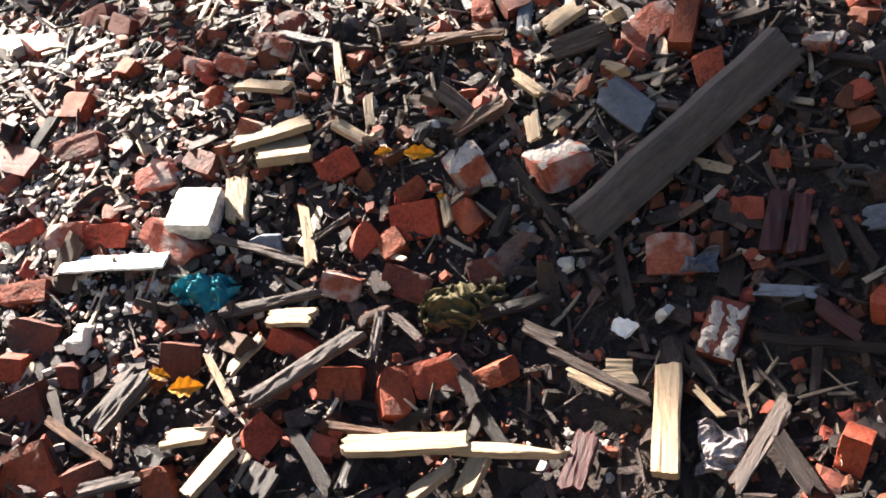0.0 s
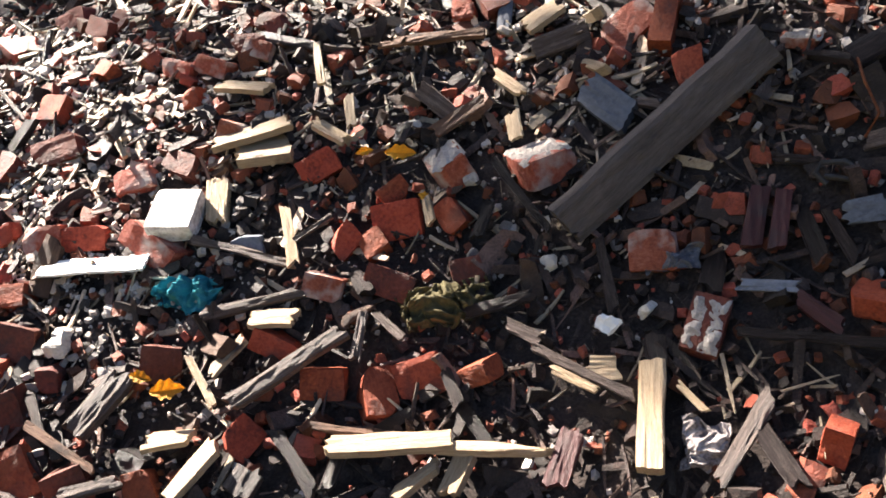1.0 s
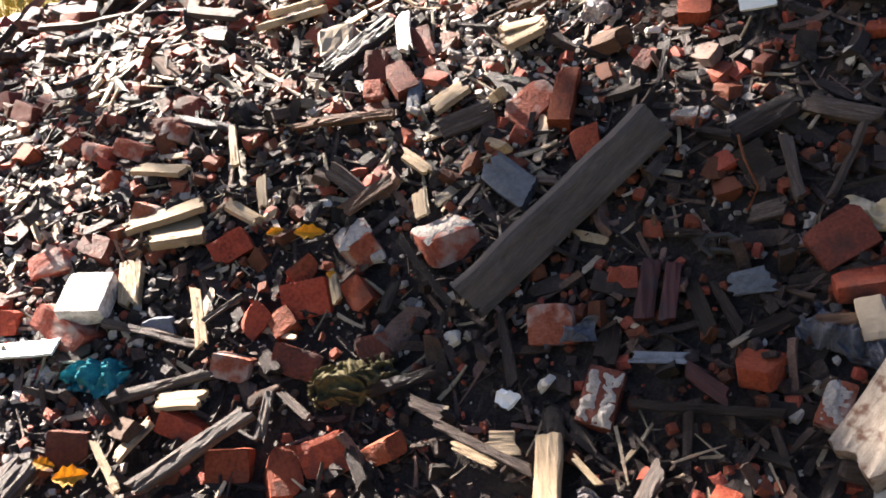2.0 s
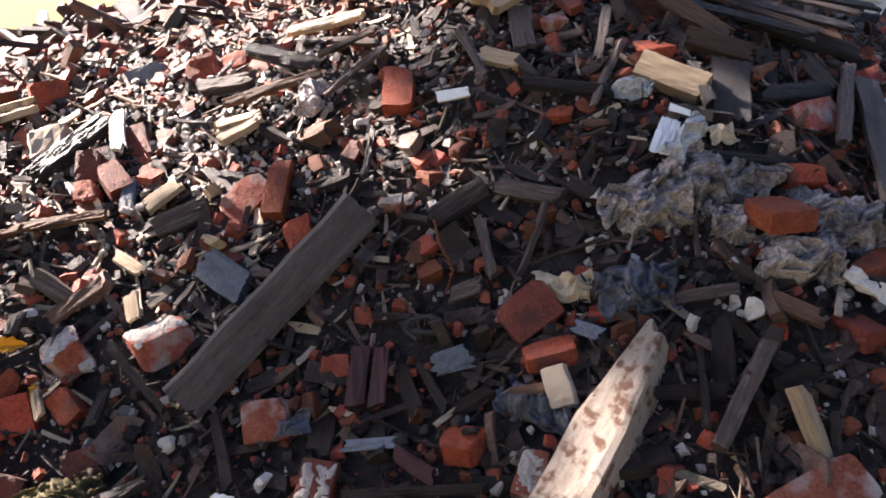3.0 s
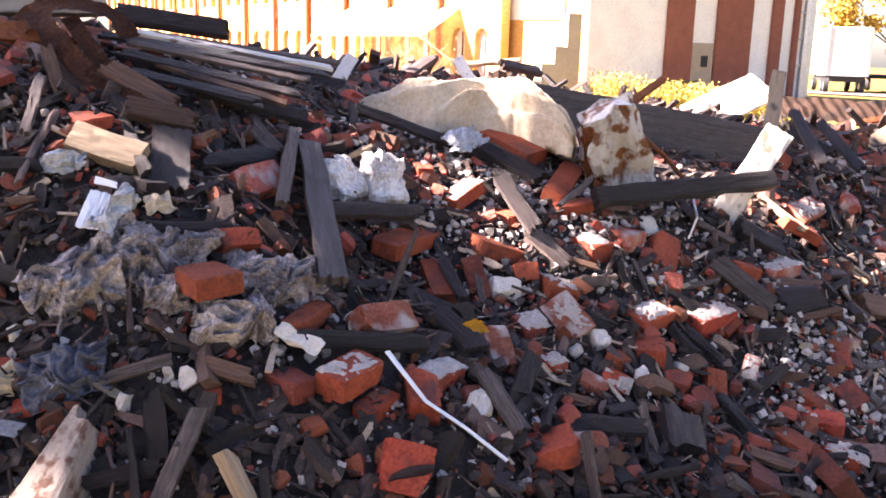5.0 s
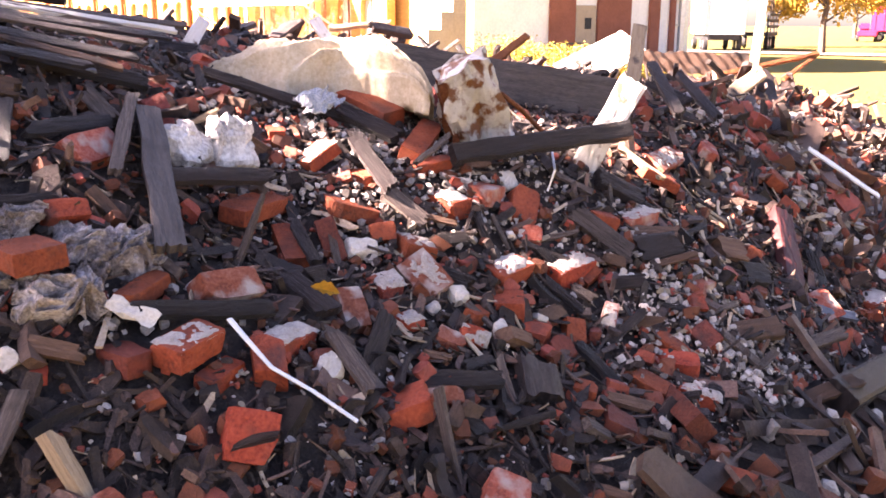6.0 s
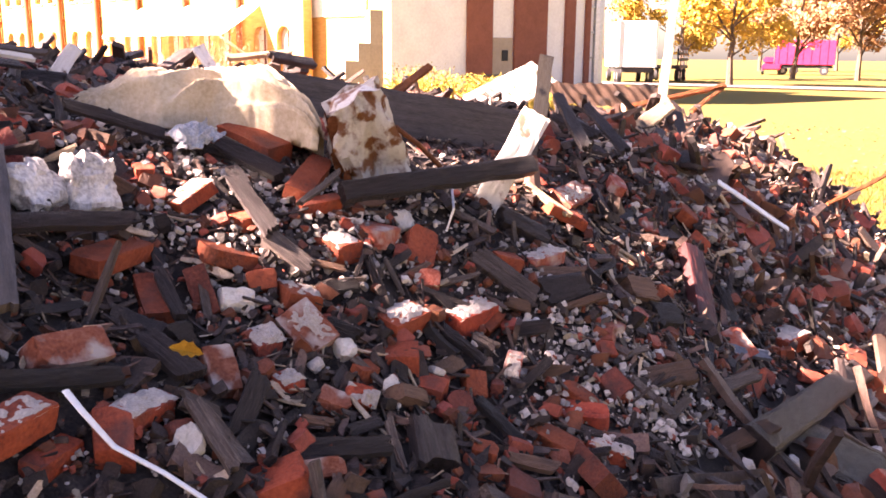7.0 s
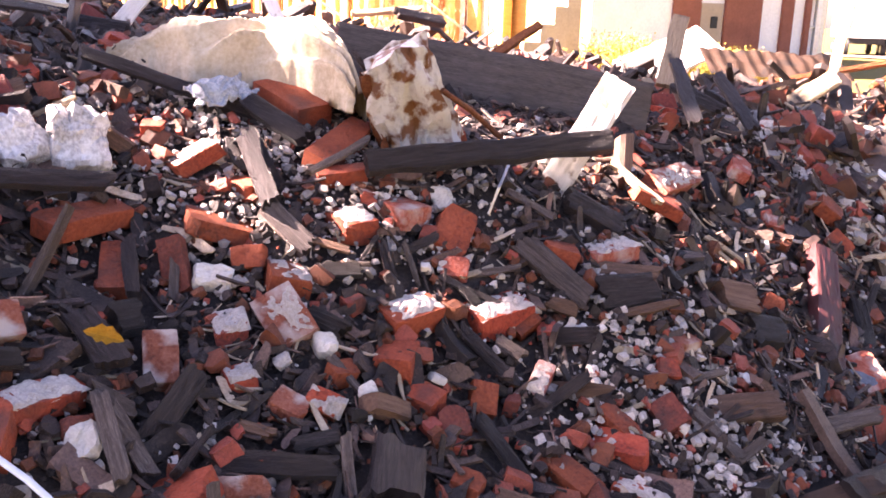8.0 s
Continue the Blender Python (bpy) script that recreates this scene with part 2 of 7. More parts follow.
# ---- helpers ----
def part(name, bm, material, parent=None, label=""):
    """Links a bmesh as one mesh object, under a thing or a part where one is given."""
    me = bpy.data.meshes.new(name)
    bm.to_mesh(me)
    bm.free()
    me.materials.append(material)
    ob = new(name, me)
    ob.parent = parent
    return tagged(ob, label)


def box(x0, x1, y0, y1, z0, z1, bevel=0.0):
    bm = bmesh.new()
    bmesh.ops.create_cube(bm, size=1)
    for v in bm.verts:
        v.co = Vector((x0 if v.co.x < 0 else x1, y0 if v.co.y < 0 else y1, z0 if v.co.z < 0 else z1))
    if bevel:
        bmesh.ops.bevel(bm, geom=bm.edges[:], offset=bevel, segments=2, affect="EDGES")
    return bm


def axes(a, b, n):
    """A pose with x from a to b, z as near to n as it goes, and its origin midway; and the length."""
    a, b, n = Vector(a), Vector(b), Vector(n)
    x = (b - a).normalized()
    z = (n - n.dot(x) * x).normalized()
    y = z.cross(x)
    m = Matrix((x, y, z)).transposed().to_4x4()
    m.translation = (a + b) / 2
    return m, (b - a).length


def lumpy(length, width, height, cuts=3, round_=0.006, rough=0.004, broken=0.0, seed=0):
    """A worn block: rounded edges, uneven faces and, where broken, one ragged end."""
    bm = bmesh.new()
    bmesh.ops.create_cube(bm, size=2)
    bmesh.ops.subdivide_edges(bm, edges=bm.edges[:], cuts=cuts, use_grid_fill=True)
    half = Vector((length / 2, width / 2, height / 2))
    rng = random.Random(seed)
    off = Vector((rng.uniform(-99, 99), rng.uniform(-99, 99), rng.uniform(-99, 99)))
    tilt = (rng.uniform(-0.5, 0.5), rng.uniform(-0.5, 0.5))
    for v in bm.verts:
        p = Vector(v.co[i] * half[i] for i in range(3))
        core = Vector(max(-half[i] + round_, min(half[i] - round_, p[i])) for i in range(3))
        d = p - core
        if d.length > round_:
            p = core + d.normalized() * round_
        end = v.co.x
        p += noise.noise_vector(p * 18 + off) * rough + noise.noise_vector(p * 60 + off) * rough * 0.5
        if broken and end > 0.2:
            cut = noise.noise(Vector((p.y, p.z, 0)) * 22 + off) * 0.5 + tilt[0] * v.co.y + tilt[1] * v.co.z
            p.x -= broken * (0.6 + cut) * (end - 0.2)
        v.co = p
    return bm


def chipped(length, width, height, chips=3, broken=0.0, seed=0):
    """A brick: flat faces, a little worn, with corners and edges knocked off and, where broken, one ragged end."""
    bm = lumpy(length, width, height, 5, 0.004, 0.0022, broken, seed)
    rng = random.Random(seed * 7 + 1)
    half = Vector((length / 2, width / 2, height / 2))
    size = min(length, width, height)
    for _ in range(chips):
        c = Vector((rng.choice((-1, 1)), rng.choice((-1, 1)), rng.choice((-1, 1))))
        n = Vector((c.x * rng.uniform(0.3, 1), c.y * rng.uniform(0.3, 1), c.z * rng.choice((rng.uniform(0.3, 1), 0.05)))).normalized()
        level = n.dot(Vector((c.x * half.x, c.y * half.y, c.z * half.z))) - size * rng.uniform(0.1, 0.34)
        for v in bm.verts:
            over = n.dot(v.co) - level
            if over > 0:
                v.co -= n * over * (0.92 + 0.16 * noise.noise(v.co * 70))
    return bm


def board(length, width, thick, jag=0.03, bend=0.0, nx=10, ny=4, seed=0, taper=0.0, worn=0.004):
    """A plank or splinter: ends torn along the grain, edges worn, a little bent."""
    rng = random.Random(seed)
    bm = bmesh.new()
    off = Vector((rng.uniform(-99, 99), rng.uniform(-99, 99), 0))
    jag = min(jag, width * 0.9)
    ends = []
    for _ in range(2):
        slant, start = rng.uniform(-0.5, 0.5) * jag, rng.uniform(0, 50)
        ends.append([max(0, jag * 0.25 + slant * (j / ny - 0.5) * 2 + jag * 0.5 * noise.noise((start, j * 0.55, 0)) + (rng.random() ** 4) * jag * 0.5) for j in range(ny + 1)])
    rows = []
    for k in (1, -1):
        sheet = []
        for i in range(nx + 1):
            u = i / nx * 2 - 1
            row = []
            for j in range(ny + 1):
                w = j / ny * 2 - 1
                x = u * length / 2
                if u > 0.99:
                    x -= ends[0][j]
                elif u < -0.99:
                    x += ends[1][j]
                narrow = 1 - taper * max(0, u)
                q = Vector((x * 9, w * 3, 0)) + off
                y = w * width / 2 * narrow + noise.noise(q) * worn * (1 if abs(w) > 0.9 else 0.4)
                z = k * thick / 2 * (1 if abs(w) < 0.9 else 0.86) + noise.noise(q * 2.3 + Vector((0, 0, 5))) * worn * 0.5 + bend * (u * u - 0.4)
                row.append(bm.verts.new((x, y, z)))
            sheet.append(row)
        rows.append(sheet)
    top, bot = rows
    for i in range(nx):
        for j in range(ny):
            bm.faces.new((top[i][j], top[i + 1][j], top[i + 1][j + 1], top[i][j + 1]))
            bm.faces.new((bot[i][j], bot[i][j + 1], bot[i + 1][j + 1], bot[i + 1][j]))
    for i in range(nx):
        bm.faces.new((top[i][0], bot[i][0], bot[i + 1][0], top[i + 1][0]))
        bm.faces.new((top[i + 1][ny], bot[i + 1][ny], bot[i][ny], top[i][ny]))
    for j in range(ny):
        bm.faces.new((top[0][j + 1], bot[0][j + 1], bot[0][j], top[0][j]))
        bm.faces.new((top[nx][j], bot[nx][j], bot[nx][j + 1], top[nx][j + 1]))
    return bm


def tube(path, r, sides=8, flat=1.0):
    """A bar or cable along a path of points; flat squeezes its section."""
    bm = bmesh.new()
    path = [Vector(p) for p in path]
    rings = []
    for i, p in enumerate(path):
        way = (path[min(i + 1, len(path) - 1)] - path[max(i - 1, 0)]).normalized()
        side = way.cross(Vector((0.13, 0.2, 1))).normalized()
        up = side.cross(way)
        rings.append([bm.verts.new(p + (side * math.cos(q) + up * math.sin(q) * flat) * r) for q in (k * math.tau / sides for k in range(sides))])
    for a, b in zip(rings, rings[1:]):
        for k in range(sides):
            bm.faces.new((a[k], a[(k + 1) % sides], b[(k + 1) % sides], b[k]))
    bm.faces.new(rings[0][::-1])
    bm.faces.new(rings[-1])
    return bm


def smooth(ob):
    for p in ob.data.polygons:
        p.use_smooth = True
    return ob


# ---- ground: a mound of rubble on a lawn ----
SMALL = [-0.048, -0.023, -0.054, 0.083, -0.052, -0.139, 0.046, 0.142, -0.014, -0.209, 0.032, 0.092, -0.03, 0.211, 0.257, 0.215, 0.007, 0.085, 0.162, 0.04, 0.028, 0.31, 0.034, 0.159, -0.109, 0.237, 0.048, 0.102, -0.094, 0.355, 0.06, 0.016]
BIG = [-0.036, 0.24, 0.171, 0.202, 0.614, 0.254, 0.401, 0.701, 0.384, 0.243, 0.432, 0.389, 0.51, 0.647, 0.269]
SWELLS = ((6.6, 1.3, 0.42, 0.62), (2.55, 1.70, -0.115, 0.24), (2.80, 1.35, -0.049, 0.24), (3.30, 1.08, -0.114, 0.24))


def height(x, y):
    """The mound's surface without its loose pieces (numpy arrays or numbers)."""
    x, y = np.asarray(x, float), np.asarray(y, float)
    z = np.zeros(np.broadcast(x, y).shape)
    for k, c in enumerate(SMALL):
        z = z + c * np.exp(-((x + 0.9 - 0.9 * (k // 4)) ** 2 + (y - 0.6 - 0.8 * (k % 4)) ** 2) / (2 * 0.62 ** 2))
    for k, c in enumerate(BIG):
        z = z + c * np.exp(-((x + 2 - 2.2 * (k // 3)) ** 2 + (y - (2.2, 4.4, 6.5)[k % 3]) ** 2) / (2 * 1.6 ** 2))
    for a, b, c, wide in SWELLS:
        z = z + c * np.exp(-((x - a) ** 2 + (y - b) ** 2) / (2 * wide ** 2))
    return z


def normal_at(x, y):
    e = 0.05
    return Vector((float(height(x - e, y) - height(x + e, y)), float(height(x, y - e) - height(x, y + e)), 2 * e)).normalized()


def lines(lo, hi, step, far):
    """Grid lines: even between lo and hi, then ever wider out to far."""
    mid = list(np.arange(lo, hi + 1e-6, step))
    out, d = [], step
    while (out[-1] if out else 0) < far:
        d *= 1.35
        out.append((out[-1] if out else 0) + d)
    return np.array([lo - o for o in out[::-1]] + mid + [hi + o for o in out])


gx, gy = lines(-2.2, 8.2, 0.045, 900), lines(-0.6, 5.2, 0.045, 900)
GX, GY = np.meshgrid(gx, gy, indexing="ij")
GZ = height(GX, GY)
flat_x, flat_y = GX.ravel(), GY.ravel()
lump = np.array([noise.noise((x * 9, y * 9, 0)) * 0.022 + noise.noise((x * 26, y * 26, 3)) * 0.012 if abs(x - 3) < 6 and abs(y - 2.3) < 4 else 0 for x, y in zip(flat_x, flat_y)])
pz = GZ.ravel()
inside = np.clip((pz - 0.13) / 0.12, 0, 1)
zz = pz - 0.02 + lump * inside
nxl, nyl = len(gx), len(gy)
idx = np.arange(nxl * nyl).reshape(nxl, nyl)
quads = np.stack([idx[:-1, :-1], idx[1:, :-1], idx[1:, 1:], idx[:-1, 1:]], -1).reshape(-1, 4)
me = bpy.data.meshes.new("ground")
me.from_pydata(np.stack([flat_x, flat_y, zz], -1).tolist(), [], quads.tolist())
me.attributes.new("pile", "FLOAT", "POINT").data.foreach_set("value", inside.astype(np.float32))
me.materials.append(SOIL)
ground = smooth(tagged(new("ground", me), "sooty rubble mound of soil and ash rising from a lawn", "ground", kind="structure"))

# ---- far ground: road ----
def strip(name, a, b, wide, z, material, label, category):
    m, length = axes((*a, z), (*b, z), (0, 0, 1))
    bm = bmesh.new()
    bmesh.ops.create_grid(bm, x_segments=30, y_segments=2, size=0.5)
    for v in bm.verts:
        v.co.x, v.co.y = v.co.x * length, v.co.y * wide + noise.noise(v.co * 3) * 0.1
    ob = part(name, bm, material)
    ob.matrix_world = m
    return tagged(ob, label, category, kind="structure")


strip("road", (57.11, 30.29), (56.49, -6.87), 5.0, 0.05, ASPHALT, "worn pinkish asphalt road beyond the lawn", "road")


# ---- an added, unseen wall toward the sun that casts the mound's shade ----
def shade_wall(p0, p1, dist):
    """An added brick shade caster, out of view and square to the sun's way: open below, its courses holed, ragged and
    stepping up to one end.
    """
    rng_ = random.Random(21)
    bms = []
    step = 0.15
    # openings set so that the sun reaches chosen pieces on the mound
    gaps = ((2.58, 2.98, 1.15, 1.42), (2.33, 2.5, 1.3, 1.46), (3.05, 3.4, 1.38, 1.68), (3.2, 3.35, 1.72, 1.86), (3.6, 3.9, 1.7, 2.3), (3.85, 4.0, 2.3, 2.5), (2.05, 2.2, 0.78, 0.97))
    s = Vector((SUN_WAY.x, SUN_WAY.y, 0)).normalized()
    side = Vector((s.y, -s.x, 0))
    m = Matrix((side, -s, Vector((0, 0, 1)))).transposed().to_4x4()
    m.translation = s * dist
    rise = dist * math.tan(radians(SUN_EL))
    for x in (p0 - 0.1, p1 - 0.3):
        bms.append(box(x, x + 0.1, 0, 0.35, 0, rise + 0.1 + (0.9 * (x - 1.95) if x > 2 else 0)))
    k = p0
    while k < p1:
        # lower and upper edge, set by where shade should fall on the mound
        z = rise + 0.2 + 0.95 * (min(k, 3.0) - 1.95) + (0.05 if 2.28 < k < 2.85 else 0) + rng_.uniform(-0.08, 0.08)
        end = rise + (0.63 + 1.25 * (k - 1.9) + (0.40 if k > 2.13 else 0) if k < 2.95 else 2.3 if k < 3.9 else 3.25 if k < 4.2 else 3.05) + 0.18 * noise.noise((k * 1.3, 3, 0)) + rng_.uniform(-0.08, 0.08)
        over = rise + 2.5 + rng_.uniform(-0.1, 0.1) if 1.9 < k < 2.98 else 0
        while z < max(end, over):
            z2 = z + step
            if end < z < max(end, rise + (1.5 if k > 2.3 else 0.97)):
                z += step
                continue
            window = any(k0 < k < k1 and z0 < z - rise < z1 for k0, k1, z0, z1 in gaps)
            # stray holes let flecks of sun through
            if rng_.random() > 0.095 and not window:
                bms.append(box(k, k + step, 0, 0.35, z, z2))
            z += step
        k += step
    ob = part("wall_west", join(*bms), BRICK)
    ob.matrix_world = m
    return tagged(ob, "added unseen brick wall, open below, that shades the mound", "wall", kind="structure")


# ---- far buildings ----
def empty(name, m, label, category, group=""):
    ob = new(name)
    ob.matrix_world = m
    return tagged(ob, label, category, group)


def wall_pose(a, b):
    """x along the wall from a to b, y into the building, z up, the origin at a on the ground."""
    d = Vector((b[0] - a[0], b[1] - a[1], 0))
    return Matrix.Translation((a[0], a[1], 0)) @ Matrix.Rotation(math.atan2(d.y, d.x), 4, "Z"), d.length


def join(*bms):
    out = bmesh.new()
    for b in bms:
        me = bpy.data.meshes.new("tmp")
        b.to_mesh(me)
        b.free()
        out.from_mesh(me)
        bpy.data.meshes.remove(me)
    return out


def arch_infill(x0, x1, z0, z1, y0, y1, steps=6):
    """The wall over a round-headed opening from its springing z0 up to z1."""
    bm = bmesh.new()
    r, c = (x1 - x0) / 2, (x0 + x1) / 2
    low = [(c - r * math.cos(k * math.pi / steps), z0 + r * math.sin(k * math.pi / steps)) for k in range(steps + 1)]
    for (ax, az_), (bx, bz) in zip(low, low[1:]):
        f = [bm.verts.new((x, y, z)) for y in (y0, y1) for x, z in ((ax, az_), (bx, bz), (bx, z1), (ax, z1))]
        for q in ((0, 1, 2, 3), (7, 6, 5, 4), (0, 4, 5, 1)):
            bm.faces.new([f[i] for i in q])
    return bm


# stands out of view, only to shade part of the mound
shade_wall(1.79, 5.3, 12.0)


def factory(a, b, bays, tall):
    """A long brick works: in each bay a pair of round-headed windows on two storeys, and iron downpipes between."""
    m, length = wall_pose(a, b)
    ob = empty("factory_building", m, "long ochre brick factory with arched windows and orange downpipes", "building")
    bay = length / bays
    boxes = []
    storeys = ((0.5, 2.3), (4.1, 6.2))
    for k in range(bays):
        x = k * bay
        spans = [(x + bay * 0.20, x + bay * 0.42), (x + bay * 0.58, x + bay * 0.80)]
        edges = [x, *spans[0], *spans[1], x + bay]
        for i in (0, 2, 4):
            boxes.append(box(edges[i], edges[i + 1], 0, 0.4, 0, tall))
        for x0, x1 in spans:
            z = 0
            for lo, hi in storeys:
                boxes.append(box(x0, x1, 0, 0.4, z, lo))
                boxes.append(arch_infill(x0, x1, hi, hi + 0.4, 0, 0.4))
                z = hi + 0.4
                win = part("window", box(x0, x1, 0.24, 0.28, lo, hi + 0.38), GLASSPALE, ob)
                part("sill", box(x0 - 0.06, x1 + 0.06, -0.06, 0.05, lo - 0.08, lo), BEIGE, win)
                part("glazing_bar", box((x0 + x1) / 2 - 0.03, (x0 + x1) / 2 + 0.03, 0.19, 0.24, lo, hi + 0.3), WALLBROWN, win)
            boxes.append(box(x0, x1, 0, 0.4, z, tall))
        pipe = part("downpipe", tube([(x, -0.14, 0), (x, -0.14, tall * 0.5), (x, -0.14, tall)], 0.11), ORANGE, ob)
        part("pipe_clip", box(x - 0.15, x + 0.15, -0.16, -0.002, 3.2, 3.3), ORANGE, pipe)
    part("wall", join(*boxes), OCHRE, ob)
    part("cornice", box(-0.1, length + 0.1, -0.3, 0.3, tall, tall + 0.4), OCHRE, ob)
    part("side_wall", box(0, 0.4, 0.402, 14, 0, tall), OCHRE, ob)
    part("roof", box(-0.2, length + 0.2, 0.1, 14, tall + 0.402, tall + 0.6), BEIGE, ob)
    return ob


factory((33.93, 71.38), (26.34, 22.76), 13, 9.0)


def yellow_house(a, b, tall):
    m, length = wall_pose(a, b)
    ob = empty("annexe_building", m, "ochre brick annexe with a dark doorway and white door frame", "building")
    d0, d1 = length * 0.02, length * 0.2
    part("wall", join(box(d1, length, 0, 0.4, 0, tall), box(0, d0, 0, 0.4, 0, tall), box(d0, d1, 0, 0.4, 2.6, tall)), OCHRE, ob)
    door = part("door", box(d0, d1, 0.28, 0.34, 0, 2.6), GLASSDARK, ob)
    part("door_frame", join(box(d0, d0 + 0.1, 0.18, 0.279, 0, 2.6), box(d1 - 0.1, d1, 0.18, 0.279, 0, 2.6), box(d0 + 0.1, d1 - 0.1, 0.18, 0.279, 1.9, 2.0)), WALLWHITE, door)
    part("downpipe", tube([(d1 + 0.4, -0.12, 0), (d1 + 0.4, -0.12, tall / 2), (d1 + 0.4, -0.12, tall)], 0.1), ORANGE, ob)
    part("sign_board", box(length * 0.32, length * 0.86, -0.08, -0.003, 3.0, 4.2, 0.02), WALLWHITE, ob)
    return ob


yellow_house((27.47, 27.11), (26.58, 18.96), 9.0)


def white_hall(a, b, tall):
    m, length = wall_pose(a, b)
    ob = empty("white_hall", m, "white painted hall with wide red-brown pilaster strips", "building")
    part("wall", box(0, length, 0, 0.4, 0, tall), WALLWHITE, ob)
    for u0, u1 in ((0.33, 0.45), (0.56, 0.73), (0.83, 0.885), (0.945, 0.972)):
        part("pilaster", box(u0 * length, u1 * length, -0.14, -0.003, 0, tall, 0.02), WALLBROWN, ob)
    shutter = part("service_door", box(0.455 * length, 0.555 * length, -0.06, -0.003, 0, 2.35, 0.01), BEIGE, ob)
    part("hatch", box(0.50 * length, 0.53 * length, -0.09, -0.061, 1.5, 1.9), BLACK, shutter)
    part("end_post", tube([(length + 0.2, -0.1, 0), (length + 0.2, -0.1, tall)], 0.22), STEEL, ob)
    for z in (1.6, 2.6, 3.6):
        part("ladder_rung", box(length * 0.975, length + 0.05, -0.1, -0.004, z, z + 0.08), STEEL, ob)
    part("side_wall", box(length - 0.4, length, 0.402, 9, 0, tall), WALLWHITE, ob)
    part("roof", box(-0.1, length + 0.1, -0.1, 9, tall + 0.003, tall + 0.3), BEIGE, ob)
    rail = part("handrail", join(*[tube([(0.27 * length, -0.9, z), (0.42 * length, -0.9, z)], 0.03) for z in (0.6, 1.0)],
                                 *[tube([(x * length, -0.9, 0), (x * length, -0.9, 1.0)], 0.03) for x in (0.27, 0.345, 0.42)]), DARKMETAL, ob)
    return ob


white_hall((26.58, 18.96), (35.89, 15.75), 9.0)


def canopy(a, b, z0, z1, out):
    """A sloping canvas roof on the wall from a to b, with its brackets."""
    m, length = wall_pose(a, b)
    ob = empty("awning", m, "white canvas awning on brackets over a factory door", "awning")
    bm = bmesh.new()
    rows = []
    for i in range(11):
        rows.append([bm.verts.new((length * i / 10, -out * j / 4 - 0.15, z1 + (z0 - z1) * (j / 4) - 0.06 * math.sin(j / 4 * math.pi))) for j in range(5)])
    for p, q in zip(rows, rows[1:]):
        for j in range(4):
            bm.faces.new((p[j], p[j + 1], q[j + 1], q[j]))
    bmesh.ops.solidify(bm, geom=bm.faces[:], thickness=0.03)
    part("canvas", bm, AWNING, ob)
    for x in (0.1, length - 0.1):
        part("bracket", tube([(x, -0.05, z0 - 1.2), (x, -out - 0.1, z0 - 0.05)], 0.05), WALLWHITE, ob)
    return ob


canopy((27.89, 33.48), (27.04, 25.27), 2.35, 3.6, 2.0)


def ruin(a, b, steps, thick):
    """A stepped remnant of a masonry wall."""
    m, length = wall_pose(a, b)
    ob = empty("ruined_wall", m, "stepped remnant of a beige masonry wall", "wall")
    rng = random.Random(4)
    for u0, u1, z in steps:
        n = max(1, int(z / 0.8))
        for k in range(n):
            bm = lumpy((u1 - u0) * length + 0.01, thick, z / n + 0.01, 3, 0.006, 0.006, seed=rng.randrange(9999))
            blk = part("block", bm, BEIGE, ob)
            blk.location = ((u0 + u1) / 2 * length, thick / 2, (k + 0.5) * z / n)
    return ob


ruin((21.24, 17.60), (22.84, 16.44), ((0, 0.18, 0.75), (0.18, 0.42, 1.0), (0.42, 0.62, 1.5), (0.62, 0.80, 2.0), (0.80, 1.0, 2.95)), 0.5)


# ---- vehicles ----
def wheel(parent, x, y, r=0.45, wide=0.28):
    bm = bmesh.new()
    bmesh.ops.create_cone(bm, cap_ends=True, segments=20, radius1=r, radius2=r, depth=wide)
    bmesh.ops.rotate(bm, verts=bm.verts, matrix=Matrix.Rotation(math.pi / 2, 3, "X"))
    bmesh.ops.translate(bm, verts=bm.verts, vec=(x, y, r))
    bmesh.ops.bevel(bm, geom=[e for e in bm.edges if len(e.link_faces) == 2 and e.calc_face_angle() > 1], offset=0.05, segments=2, affect="EDGES")
    w = part("wheel", bm, BLACK, parent)
    bm = bmesh.new()
    bmesh.ops.create_cone(bm, cap_ends=True, segments=16, radius1=r * 0.5, radius2=r * 0.5, depth=wide + 0.03)
    bmesh.ops.rotate(bm, verts=bm.verts, matrix=Matrix.Rotation(math.pi / 2, 3, "X"))
    bmesh.ops.translate(bm, verts=bm.verts, vec=(x, y, r))
    part("rim", bm, STEEL, w)


def trailer(at, turn, long, tall, material, label):
    ob = empty("box_trailer", Matrix.Translation(at) @ Matrix.Rotation(radians(turn), 4, "Z"), label, "trailer")
    part("body", box(-long / 2, long / 2, -1.25, 1.25, 1.05, tall, 0.04), material, ob)
    part("chassis", box(-long / 2 + 0.2, long / 2 - 0.2, -1.0, 1.0, 0.7, 1.049), BLACK, ob)
    for k in range(int(long / 0.8)):
        x = -long / 2 + 0.4 + k * 0.8
        part("rib", box(x - 0.04, x + 0.04, -1.29, -1.252, 1.1, tall - 0.05), material, ob)
    for x in (-long / 2 + 0.9, -long / 2 + 2.0, long / 2 - 1.0):
        for y in (-1.05, 1.05):
            wheel(ob, x, y)
    for y in (-1.25, 1.1):
        part("tail_post", box(-long / 2 - 0.05, -long / 2 - 0.002, y, y + 0.15, 1.05, tall), STEEL, ob)
    return ob


trailer((61.32, 24.60, 0), 31, 7.0, 4.0, TRUCKWHITE, "white box trailer parked beside the hall")
trailer((104.66, 22.56, 0), -78, 6.0, 3.6, TRUCKRED, "magenta-red box truck body parked far across the lawn")


